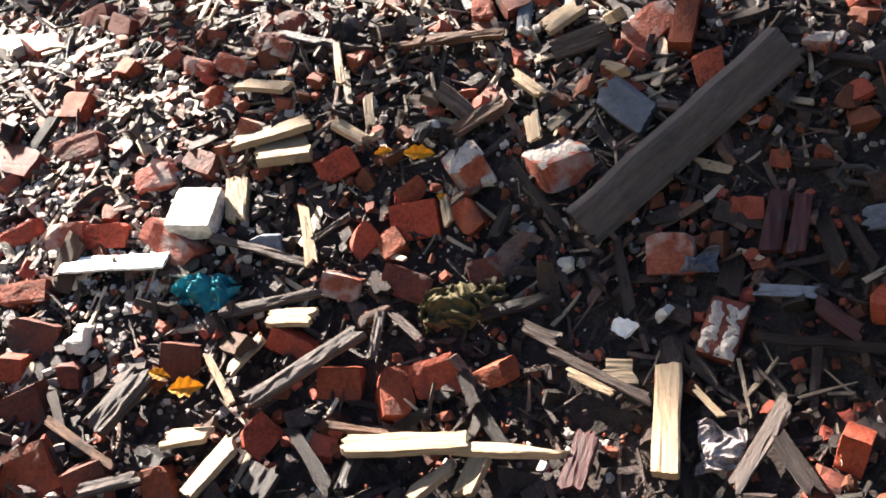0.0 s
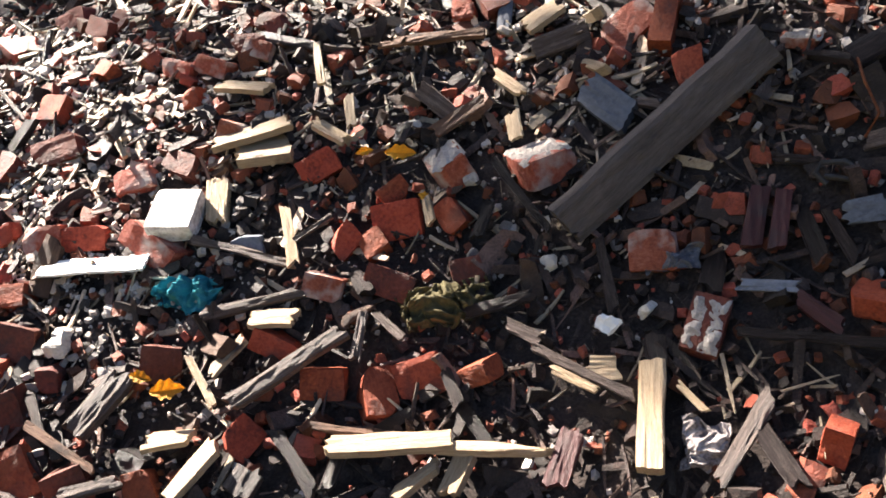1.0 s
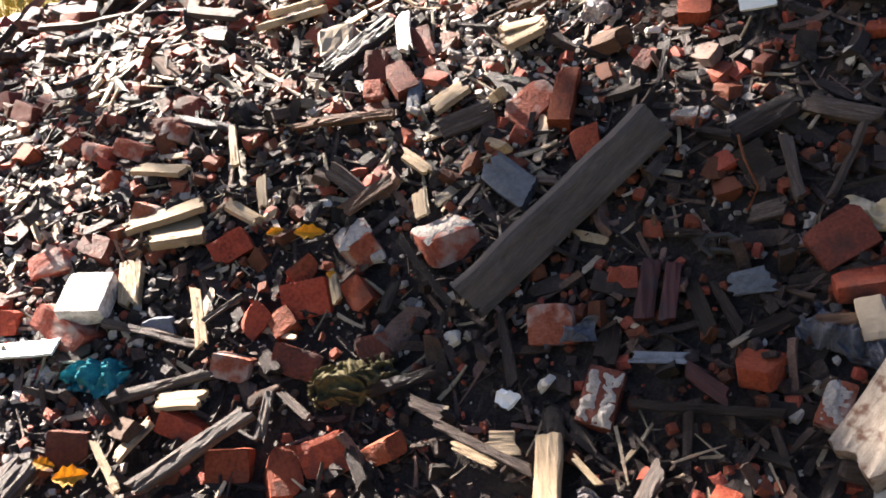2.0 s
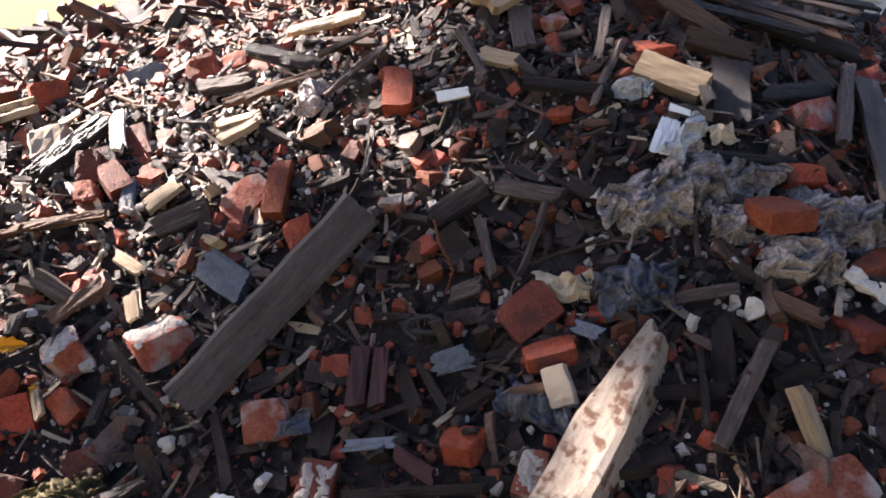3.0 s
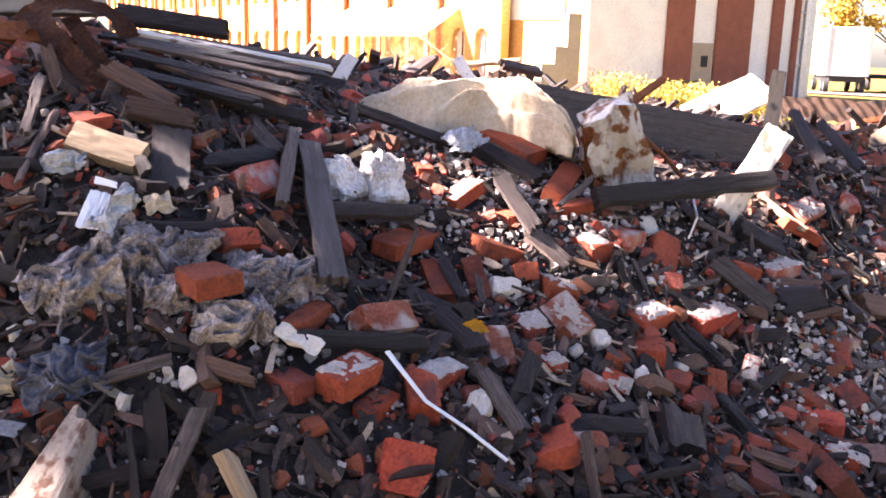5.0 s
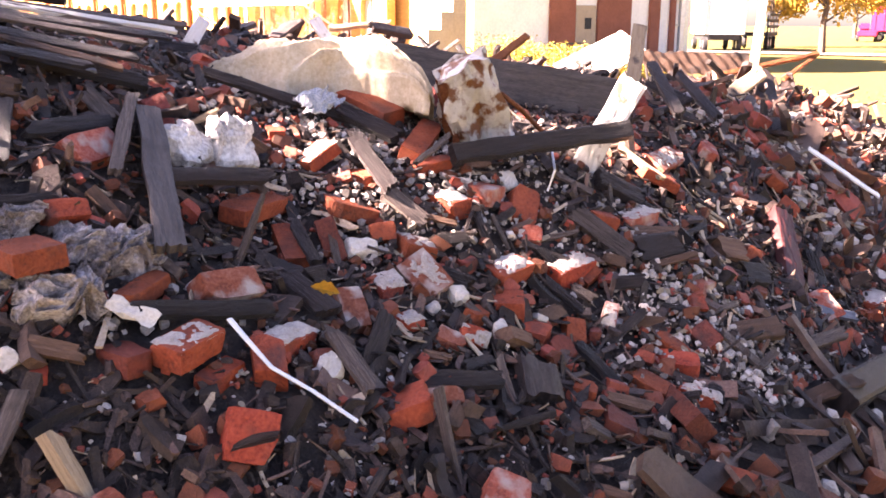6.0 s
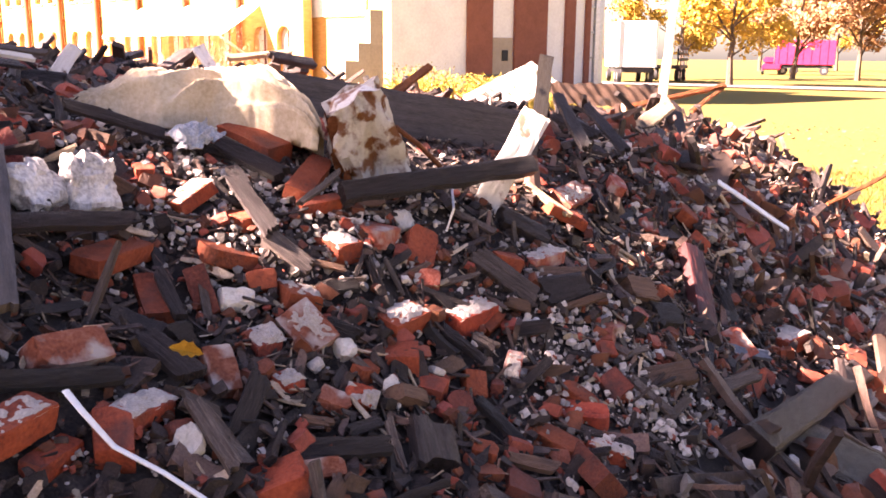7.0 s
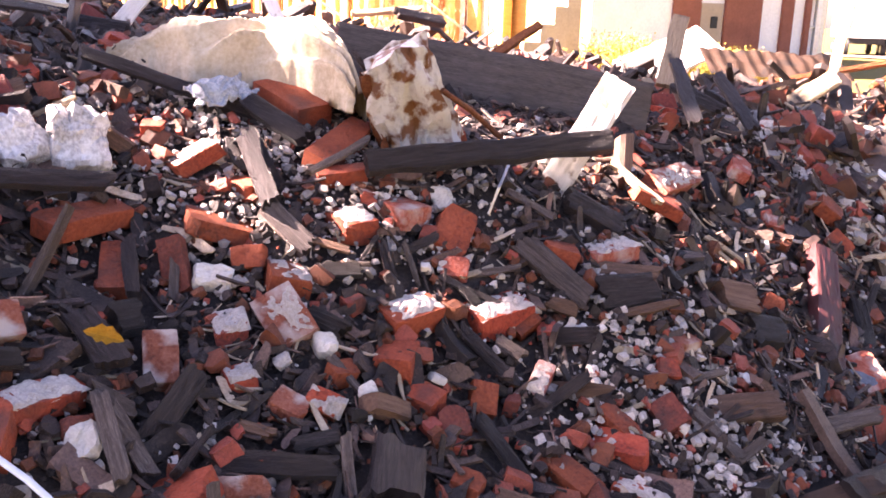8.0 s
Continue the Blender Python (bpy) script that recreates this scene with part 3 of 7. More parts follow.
def flatbed(at, turn):
    ob = empty("flatbed_trailer", Matrix.Translation(at) @ Matrix.Rotation(radians(turn), 4, "Z"), "black flatbed trailer with slatted stake sides", "trailer")
    part("bed", box(-2.6, 2.6, -1.2, 1.2, 0.9, 1.15, 0.03), BLACK, ob)
    for z in (1.45, 1.85, 2.25):
        part("rail", box(-2.6, 2.6, -1.22, -1.15, z, z + 0.2), BLACK, ob)
    for x in (-2.5, -0.9, 0.9, 2.5):
        part("stake", box(x - 0.05, x + 0.05, -1.149, -1.06, 1.151, 2.5), BLACK, ob)
    for x in (-1.8, -0.6, 1.8):
        for y in (-1.0, 1.0):
            wheel(ob, x, y)
    return ob


flatbed((66.87, 23.93, 0), 12)


def red_car(at, turn):
    ob = empty("pickup_truck", Matrix.Translation(at) @ Matrix.Rotation(radians(turn), 4, "Z"), "red pickup truck parked far across the lawn", "truck")
    part("body", box(-2.6, 2.6, -0.95, 0.95, 0.5, 1.15, 0.12), TRUCKRED, ob)
    cab = part("cab", box(-0.5, 1.2, -0.88, 0.88, 1.13, 1.85, 0.18), TRUCKRED, ob)
    part("windscreen", box(1.21, 1.24, -0.7, 0.7, 1.25, 1.7), GLASSDARK, cab)
    part("side_window", box(-0.3, 1.0, -0.91, -0.885, 1.28, 1.7), GLASSDARK, cab)
    for x in (-1.6, 1.7):
        for y in (-0.85, 0.85):
            wheel(ob, x, y, 0.4)
    return ob


red_car((103.62, 25.72, 0), 15)


# ---- trees, brush and weeds ----
def leaves(centres, count, size, seed):
    """Many small creased leaf faces round the given centres (place, radius)."""
    rng = np.random.RandomState(seed)
    bm_v, bm_f = [], []
    for c, r in centres:
        n = count
        p = rng.normal(size=(n, 3))
        p = p / np.linalg.norm(p, axis=1)[:, None] * (rng.rand(n, 1) ** 0.45) * r * (1, 1, 0.75) + np.array(c)
        a = rng.normal(size=(n, 3))
        a /= np.linalg.norm(a, axis=1)[:, None]
        b = np.cross(a, rng.normal(size=(n, 3)))
        b /= np.linalg.norm(b, axis=1)[:, None]
        s = size * (0.6 + 0.8 * rng.rand(n, 1))
        for k in range(n):
            i = len(bm_v)
            bm_v += [p[k] - a[k] * s[k], p[k] + b[k] * s[k] * 0.55, p[k] + a[k] * s[k], p[k] - b[k] * s[k] * 0.55]
            bm_f += [(i, i + 1, i + 2), (i, i + 2, i + 3)]
    me = bpy.data.meshes.new("crown")
    me.from_pydata([tuple(v) for v in bm_v], [], bm_f)
    return me


def tree(at, tall, spread, material, seed, label, count=260):
    rng = random.Random(seed)
    ob = empty("tree", Matrix.Translation(at), label, "tree", "trees beyond the lawn")
    path, x, y = [], 0, 0
    for k in range(7):
        path.append((x, y, tall * 0.62 * k / 6))
        x, y = x + rng.uniform(-0.12, 0.12), y + rng.uniform(-0.12, 0.12)
    bms, clumps = [], []

    def limb(p, r):
        bm = bmesh.new()
        rings = []
        for i, c in enumerate(p):
            rr = r * (1 - 0.75 * i / (len(p) - 1))
            rings.append([bm.verts.new(Vector(c) + Vector((math.cos(q), math.sin(q), 0)) * rr) for q in (j * math.tau / 7 for j in range(7))])
        for a, b in zip(rings, rings[1:]):
            for j in range(7):
                bm.faces.new((a[j], a[(j + 1) % 7], b[(j + 1) % 7], b[j]))
        return bm

    trunk = part("trunk", limb(path, tall * 0.028), BARK, ob)
    for k in range(9):
        q = k * 2.4 + rng.uniform(-0.4, 0.4)
        base = Vector(path[2 + k % 5])
        out = spread * rng.uniform(0.55, 1.0)
        tip = base + Vector((math.cos(q) * out, math.sin(q) * out, tall * rng.uniform(0.12, 0.4)))
        part("limb", limb([base, base.lerp(tip, 0.4) + Vector((0, 0, 0.25)), base.lerp(tip, 0.75) + Vector((0, 0, 0.2)), tip], tall * 0.012), BARK, trunk)
        for s in (0.6, 0.85, 1.0):
            clumps.append((base.lerp(tip, s) + Vector((rng.uniform(-1, 1), rng.uniform(-1, 1), rng.uniform(-0.2, 0.8))) * spread * 0.2, spread * rng.uniform(0.2, 0.36)))
    clumps.append((Vector(path[-1]) + Vector((0, 0, tall * 0.12)), spread * 0.4))
    me = leaves(clumps, count, 0.16, seed)
    me.materials.append(material)
    crown = new("crown", me)
    crown.parent = ob
    return ob


TREES = "broad tree with thinning yellow and orange autumn leaves"
tree((58.25, 16.70, 0), 8.5, 4.2, FALL, 3, TREES)
tree((71.66, 24.35, 0), 9.0, 4.5, FALL, 5, TREES)
tree((82.28, 18.52, 0), 9.0, 4.6, FALLBROWN, 7, "broad tree with rust-brown autumn leaves")
tree((80.00, 13.03, 0), 8.5, 4.4, FALLBROWN, 11, "broad tree with rust-brown autumn leaves")
tree((79.39, 6.91, 0), 9.0, 4.6, FALL, 13, TREES)
tree((128.41, 33.45, 0), 11.0, 6.0, FALL, 17, TREES)
tree((145.75, 27.02, 0), 11.0, 6.0, FALL, 19, TREES)
for k in range(9):
    tree((-62 + 13 * k + (k % 3) * 3, 95 + (k * 37 % 11) * 3, 0), 9.0 + k % 3, 5.0, (FALL, FALLBROWN)[k % 2], 31 + k, "far autumn tree at the edge of the field", 160)


def brush(name, at, tall, wide, stems, material, seed, label, leafy=5):
    """A stand of thin upright stems with small leaves along them."""
    rng = random.Random(seed)
    v, f = [], []
    for _ in range(stems):
        q, r = rng.random() * math.tau, wide * math.sqrt(rng.random())
        p = Vector((math.cos(q) * r, math.sin(q) * r, 0))
        lean = Vector((rng.gauss(0, 0.22), rng.gauss(0, 0.22), 1)).normalized()
        h = tall * rng.uniform(0.5, 1.0)
        side = Vector((lean.y, -lean.x, 0.01)).normalized() * 0.012
        i = len(v)
        v += [p - side, p + side, p + lean * h]
        f.append((i, i + 1, i + 2))
        for k in range(leafy):
            c = p + lean * h * rng.uniform(0.25, 1.0)
            a = Vector((rng.gauss(0, 1), rng.gauss(0, 1), rng.gauss(0.3, 0.7))).normalized() * rng.uniform(0.04, 0.10)
            b = a.cross(Vector((rng.gauss(0, 1), rng.gauss(0, 1), rng.gauss(0, 1)))).normalized() * 0.025
            i = len(v)
            v += [c, c + a * 0.5 + b, c + a, c + a * 0.5 - b]
            f += [(i, i + 1, i + 2), (i, i + 2, i + 3)]
    me = bpy.data.meshes.new(name)
    me.from_pydata([tuple(p) for p in v], [], f)
    me.materials.append(material)
    ob = new(name, me)
    ob.matrix_world = Matrix.Translation(at)
    return tagged(ob, label, "bush", kind="stuff")


brush("dry_brush", (24.15, 25.47, 0), 3.0, 1.7, 420, DRY, 1, "tall tangle of dry brown brush against the factory", 6)
for k, (x, zz_, hh) in enumerate(((815, 27, 1.5), (880, 28, 1.2), (930, 28, 1.2), (990, 27, 1.1), (770, 27, 1.0), (1050, 27, 0.8))):
    e0 = ((23.29, 16.52), (27.21, 12.88))
    u = (x - 760) / 300
    brush("weeds", (e0[0][0] + (e0[1][0] - e0[0][0]) * u, e0[0][1] + (e0[1][1] - e0[0][1]) * u, 0.0), hh, 1.1, 380, WEED, 40 + k, "yellow-green weeds growing along the hall's foot", 7)
for k in range(5):
    brush("weeds", (-3.5 + k * 1.3, 9.0 + (k * 7 % 4), 0.0), 1.1, 1.2, 320, WEED, 60 + k, "yellowing weeds at the mound's far foot", 6)


# ---- things on the mound ----
placed = []
WOOD_LABELS = {"charred wood": "charred black length of split timber", "weathered grey wood": "weathered grey broken slat on rubble", "bare pale wood": "pale split slat lying on rubble",
               "brown split wood": "brown splintered length of old wood", "dark red painted wood": "dark red painted broken board", "blue-grey slate": "blue-grey broken slate on rubble",
               "flaking white paint on wood": "white painted broken board on rubble", "white plastic": "white plastic strip on rubble"}
count = [0]


def note(a, b, r):
    placed.append(((a[0] + b[0]) / 2, (a[1] + b[1]) / 2, r))
    count[0] += 1
    return count[0]


def crust(length, w, seed):
    """A crust of mortar with a ragged outline: where it thins out it dips into the brick."""
    bm = bmesh.new()
    bmesh.ops.create_grid(bm, x_segments=26, y_segments=20, size=0.5)
    off = Vector((seed * 3.7, seed * 1.3, 0))
    for v in bm.verts:
        edge = max(abs(v.co.x), abs(v.co.y)) * 2
        p = Vector((v.co.x * length, v.co.y * w, 0))
        q = noise.noise(p * 14 + off) * 0.45 + noise.noise(p * 50 + off) * 0.45 + noise.noise(p * 110 + off) * 0.2 + (seed * 37 % 10) * 0.03 + 0.08 - 0.6 * edge ** 6
        p.z = max(-0.008, min(0.008, q * 0.015)) + noise.noise(p * 120 + off) * 0.0015
        v.co = p
    return bm


def brick(a, b, n, w, th, material, label, mortar=0, jag=0.0):
    m, length = axes(a, b, n)
    seed = note(a, b, max(length, w) * 0.5)
    ob = part("brick", chipped(length, w, th, 2 + seed % 3, (0.04 if jag else 0.016) if seed % 3 else 0.0, seed), material)
    ob.matrix_world = m
    tagged(ob, label or {"fired red brick": "broken red clay brick among splinters", "mortar-stained red brick": "broken red brick stained with mortar"}.get(material.name, "soot-darkened broken clay brick"), "brick")
    if mortar:
        cap = part("mortar", crust(length * 0.97, w * 0.97, seed), MORTAR, ob, "pale lime mortar crust")
        cap.location.z = th / 2
    return ob


def plank(a, b, n, w, th, material, label, jag=0.03, bend=0.0, taper=0.0, mortar=0):
    m, length = axes(a, b, n)
    seed = note(a, b, max(w, length * 0.3))
    ob = part("plank" if w > 0.05 else "stick", board(length, w, th, jag, bend, max(6, int(length * 40)), 9 if w > 0.04 else 5, seed, taper, 0.006), material)
    ob.matrix_world = m
    return tagged(ob, label or WOOD_LABELS[material.name], "plank" if w > 0.05 else "stick")


def stone(a, b, n, w, th, material, label, jag=0, mortar=0):
    m, length = axes(a, b, n)
    seed = note(a, b, max(length, w) * 0.5)
    ob = part("stone", lumpy(length, w, th, 4, min(length, w, th) * 0.25, 0.014, 0.02, seed), material)
    ob.matrix_world = m
    return tagged(ob, label or "small pale lump of stone on rubble", "stone")


def plaster(a, b, n, w, th, material, label, jag=0, mortar=0):
    """A slab torn out of a plastered wall: flat face, ragged top and broken corners."""
    m, length = axes(a, b, n)
    seed = note(a, b, max(length, w) * 0.5)
    bm = lumpy(length, w, th * 1.5, 9, 0.014, 0.012, 0.0, seed)
    for v in bm.verts:
        p = v.co
        rag = noise.noise((p.x * 30 + seed, p.z * 9, 0)) + 0.6 * noise.noise((p.x * 75, p.z * 30, seed))
        if p.y > 0:
            p.y -= abs(rag) * w * 0.42 * (p.y / w * 2)
        p.z += noise.noise((p.x * 26, p.y * 14, seed)) * th * 0.4
        p.x += noise.noise((p.y * 24, p.z * 24, seed)) * 0.010
    ob = part("plaster_slab", bm, material)
    ob.matrix_world = m
    return tagged(ob, label, "plaster")


def crumple(a, b, n, w, th, material, label, name="cloth", folds=9.0, crease=1.0):
    """A crumpled sheet heaped up over its place."""
    m, length = axes(a, b, n)
    seed = note(a, b, max(length, w) * 0.5)
    bm = bmesh.new()
    N = 64
    bmesh.ops.create_grid(bm, x_segments=N, y_segments=N, size=0.5)
    off = Vector((seed * 7.3, seed * 3.1, 0))
    for v in bm.verts:
        u, q = v.co.x * 2, v.co.y * 2
        edge = 1 + 0.25 * noise.noise(Vector((math.atan2(q, u) * 1.6, 0, 0)) + off)
        p = Vector((v.co.x * length * edge, v.co.y * w * edge, 0))
        r = min(1, math.hypot(u, q))
        s = p * folds + off
        warp = noise.noise_vector(s * 0.7) * 1.3
        ridge = 1 - abs(noise.noise(s + warp)) * 2
        fine = 1 - abs(noise.noise(s * 2.7 + warp * 2)) * 2
        p.z = th * (0.6 * (1 - r ** 2.2) + 0.55 * crease * ridge + 0.3 * crease ** 2 * fine) - 0.5 * th
        p += noise.noise_vector(s * 1.1) * 0.018
        v.co = p
    bmesh.ops.solidify(bm, geom=bm.faces[:], thickness=0.003)
    ob = smooth(part(name, bm, material))
    ob.matrix_world = m
    return tagged(ob, label, name)


def length_of(a, b):
    return (Vector(b) - Vector(a)).length


def cloth(a, b, n, w, th, material, label, jag=0, mortar=0):
    return crumple(a, b, n, w, th, material, label, "blanket" if length_of(a, b) > 0.5 else "cloth", 6.0 if length_of(a, b) > 0.5 else 22.0, 0.5 if length_of(a, b) > 0.5 else 1.0)


def blanket(a, b, material, label):
    """A thick fleece heaped on the crest: its hem runs from a to b, the folds sweep up over it and run together at b."""
    a, b = Vector(a), Vector(b)
    note(a, b, 0.2)
    x = Vector((b.x - a.x, b.y - a.y, 0)).normalized()
    back = Vector((-x.y, x.x, 0))
    bm = bmesh.new()
    bmesh.ops.create_grid(bm, x_segments=150, y_segments=90, size=0.5)
    for v in bm.verts:
        u, q = v.co.x * 2, v.co.y + 0.5
        crown = 0.168 * (1 - ((1 - u) / 2) ** 3.1) * (1 - 0.75 * max(0, (u - 0.4) / 0.6) ** 2) * (1 - max(0, -u - 0.7) * 0.8)
        deep = 0.42 * (1 - 0.75 * abs(u) ** 2.5)
        bow = 0.11 * max(0, 1 - ((u - 0.35) / 0.6) ** 2) * (1 - q) ** 2
        hem = bow + (0.018 * noise.noise((u * 5, 1, 0)) + 0.008 * noise.noise((u * 14, 2, 0))) * max(0, 1 - q * 8)
        p = a.lerp(b, v.co.x + 0.5) + back * (q * deep + hem) + x * 0.02 * noise.noise((u * 3, q * 5, 8))
        arch = math.sin(math.pi * min(1, q / 1.15) ** 0.62)
        sweep = q * 8.0 - 1.5 * u + 0.8 * noise.noise((u * 1.6, q * 1.8, 2))
        saw = (sweep % 1.0)
        fold = (saw ** 1.6 if saw < 0.86 else (1 - saw) / 0.14 * 0.78) * 0.040 * min(1, q * 8)
        soft = noise.noise((u * 3.2, q * 4, 7)) * 0.030 + noise.noise((u * 11, q * 8, 3)) * 0.006
        pile = noise.noise((u * 60, q * 40, 5)) * 0.0035 * (1.0 if u < 0.1 else 0.35)
        out = (Vector((0, 0, 0.35 + q * 2)) - back * max(0, 1 - q / 0.4)).normalized()
        p += out * ((fold + soft) * min(1, arch + 0.25) + pile)
        p.z += crown * arch - 0.012 * max(0, 0.08 - q) / 0.08 - 0.10 * max(0, q - 0.9) / 0.1
        v.co = p
    bmesh.ops.solidify(bm, geom=bm.faces[:], thickness=0.008)
    ob = smooth(part("blanket", bm, material))
    return tagged(ob, label, "blanket")


def film(a, b, n, w, th, material, label, jag=0, mortar=0):
    return crumple(a, b, n, w, th, material, label, "plastic_film", 24.0)


def leaf(a, b, n, w, th, material, label, jag=0, mortar=0):
    """A dead leaf: lobed outline, curled along the midrib."""
    m, length = axes(a, b, n)
    note(a, b, 0.02)
    bm = bmesh.new()
    mid = [bm.verts.new((length * (k / 8 - 0.5), 0, 0)) for k in range(9)]
    for sgn in (1, -1):
        rim = [bm.verts.new((length * (k / 8 - 0.5), sgn * w / 2 * math.sin(math.pi * k / 8) * (0.75 + 0.35 * (k % 2)), length * 0.16 * math.sin(math.pi * k / 8))) for k in range(1, 8)]
        rim = [mid[0], *rim, mid[8]]
        for k in range(8):
            vs = [mid[k], mid[k + 1], rim[k + 1], rim[k]]
            vs = list(dict.fromkeys(vs))
            bm.faces.new(vs if sgn > 0 else vs[::-1])
    bmesh.ops.solidify(bm, geom=bm.faces[:], thickness=0.0012)
    ob = part("leaf", bm, material)
    ob.matrix_world = m
    return tagged(ob, label or "curled yellow dead leaf", "leaf")


plank((0.741, 1.919, 0.780), (1.177, 2.051, 1.163), (0.06, -0.975, 0.22), 0.094, 0.055, BEAMWOOD, "weathered grey timber beam lying across the rubble", jag=0.012)
plank((1.335, 1.325, 0.712), (1.655, 1.500, 1.012), (-0.60, -0.30, 0.74), 0.108, 0.095, POSTPAINT, "pointed timber post in flaking white paint", jag=.06, taper=.58)
brick((0.334, 2.077, 0.712), (0.443, 2.065, 0.740), (-0.162, -0.890, 0.426), 0.088, 0.072, BRICK, "")
brick((0.241, 2.038, 0.653), (0.293, 2.069, 0.707), (-0.026, -0.847, 0.530), 0.061, 0.072, BRICK, "")
brick((0.322, 2.054, 0.692), (0.354, 2.000, 0.656), (-0.238, -0.665, 0.707), 0.061, 0.072, BRICK, "")
brick((0.177, 1.975, 0.615), (0.265, 1.949, 0.606), (-0.101, -0.913, 0.396), 0.057, 0.072, BRICK_PALE, "")
brick((0.311, 1.960, 0.638), (0.424, 1.925, 0.611), (-0.174, -0.813, 0.556), 0.066, 0.072, BRICK_DARK, "")
brick((0.500, 2.072, 0.769), (0.537, 2.011, 0.723), (-0.539, -0.673, 0.507), 0.060, 0.072, BRICK, "")
brick((0.349, 2.116, 0.754), (0.407, 2.138, 0.793), (0.039, -0.861, 0.507), 0.052, 0.072, BRICK, "")
brick((0.504, 1.924, 0.653), (0.585, 1.928, 0.673), (-0.154, -0.808, 0.568), 0.065, 0.072, BRICK_DARK, "")
brick((0.472, 2.135, 0.808), (0.550, 2.150, 0.859), (-0.449, -0.046, 0.892), 0.125, 0.072, BRICK_PALE, "broken brick with a pale mortar face", mortar=1)
brick((0.656, 2.066, 0.845), (0.771, 2.102, 0.882), (-0.497, -0.022, 0.868), 0.125, 0.072, BRICK_PALE, "broken brick with a pale mortar face", mortar=1)
brick((0.160, 2.217, 0.775), (0.251, 2.224, 0.827), (-0.192, -0.880, 0.434), 0.068, 0.072, BRICK, "")
brick((-0.178, 1.881, 0.465), (-0.081, 1.876, 0.457), (0.037, -0.873, 0.487), 0.085, 0.080, BRICK_DARK, "rounded sooty brick standing among splinters")
brick((0.068, 1.889, 0.531), (0.170, 1.855, 0.499), (-0.201, -0.920, 0.336), 0.051, 0.072, BRICK, "")
brick((0.178, 1.789, 0.468), (0.282, 1.773, 0.476), (0.026, -0.866, 0.500), 0.070, 0.072, BRICK, "")
brick((0.326, 1.787, 0.494), (0.349, 1.690, 0.430), (0.182, -0.418, 0.890), 0.074, 0.072, BRICK, "")
brick((0.386, 1.763, 0.477), (0.481, 1.760, 0.518), (-0.221, -0.814, 0.536), 0.088, 0.072, BRICK, "")
brick((0.027, 1.680, 0.367), (0.082, 1.736, 0.405), (0.238, -0.687, 0.686), 0.073, 0.072, BRICK, "")
brick((-0.475, 1.684, 0.283), (-0.359, 1.698, 0.334), (-0.087, -0.771, 0.631), 0.111, 0.080, BRICK, "")
brick((-0.332, 1.649, 0.299), (-0.246, 1.662, 0.336), (0.029, -0.914, 0.405), 0.078, 0.072, BRICK_DARK, "")
brick((-0.168, 1.628, 0.312), (-0.103, 1.630, 0.330), (0.009, -0.771, 0.637), 0.083, 0.072, BRICK, "")
brick((-0.511, 1.819, 0.355), (-0.418, 1.838, 0.400), (0.005, -0.893, 0.449), 0.085, 0.072, BRICK_DARK, "")
brick((-0.548, 1.925, 0.420), (-0.488, 1.915, 0.421), (-0.150, -0.954, 0.258), 0.066, 0.072, BRICK, "")
brick((-0.404, 1.877, 0.428), (-0.343, 1.881, 0.436), (0.141, -0.928, 0.345), 0.054, 0.072, BRICK_DARK, "")
brick((-0.546, 1.995, 0.466), (-0.425, 1.964, 0.455), (-0.098, -0.868, 0.486), 0.082, 0.072, BRICK_DARK, "")
brick((-0.596, 2.104, 0.496), (-0.472, 2.080, 0.528), (-0.186, -0.741, 0.645), 0.056, 0.072, BRICK, "")
brick((-0.417, 2.206, 0.613), (-0.295, 2.178, 0.634), (-0.156, -0.889, 0.430), 0.061, 0.072, BRICK, "")
brick((-0.512, 2.225, 0.599), (-0.407, 2.200, 0.621), (-0.216, -0.877, 0.429), 0.070, 0.072, BRICK_PALE, "")
brick((-0.646, 2.260, 0.560), (-0.540, 2.251, 0.616), (-0.307, -0.820, 0.483), 0.051, 0.072, BRICK, "")
brick((-0.298, 2.302, 0.710), (-0.201, 2.291, 0.751), (-0.172, -0.756, 0.631), 0.061, 0.072, BRICK_PALE, "")
brick((-0.553, 2.480, 0.718), (-0.412, 2.445, 0.776), (-0.438, -0.762, 0.477), 0.071, 0.072, BRICK_DARK, "")
brick((-0.249, 2.180, 0.660), (-0.125, 2.081, 0.608), (-0.301, -0.912, 0.280), 0.071, 0.072, BRICK_PALE, "")
brick((-0.178, 2.329, 0.765), (-0.089, 2.274, 0.761), (-0.271, -0.592, 0.759), 0.059, 0.072, BRICK_DARK, "")
brick((0.001, 2.085, 0.658), (0.080, 2.070, 0.666), (-0.204, -0.918, 0.339), 0.043, 0.040, SLATE, "blue-grey broken slab among the bricks")
brick((-0.000, 2.575, 1.004), (0.073, 2.543, 0.993), (-0.144, -0.864, 0.483), 0.049, 0.072, BRICK_PALE, "")
brick((0.057, 2.625, 1.032), (0.116, 2.614, 1.061), (-0.406, -0.861, 0.307), 0.054, 0.072, BRICK_DARK, "")
brick((-0.124, 2.576, 0.961), (-0.029, 2.522, 0.949), (-0.398, -0.860, 0.320), 0.049, 0.072, BRICK_PALE, "")
brick((-0.218, 2.603, 0.941), (-0.137, 2.556, 0.936), (-0.335, -0.856, 0.394), 0.049, 0.072, BRICK_PALE, "")
brick((-0.151, 2.484, 0.881), (-0.095, 2.470, 0.900), (-0.419, -0.811, 0.408), 0.054, 0.072, BRICK, "")
brick((-0.485, 2.912, 0.982), (-0.407, 2.837, 0.972), (-0.703, -0.580, 0.412), 0.061, 0.072, BRICK_DARK, "")
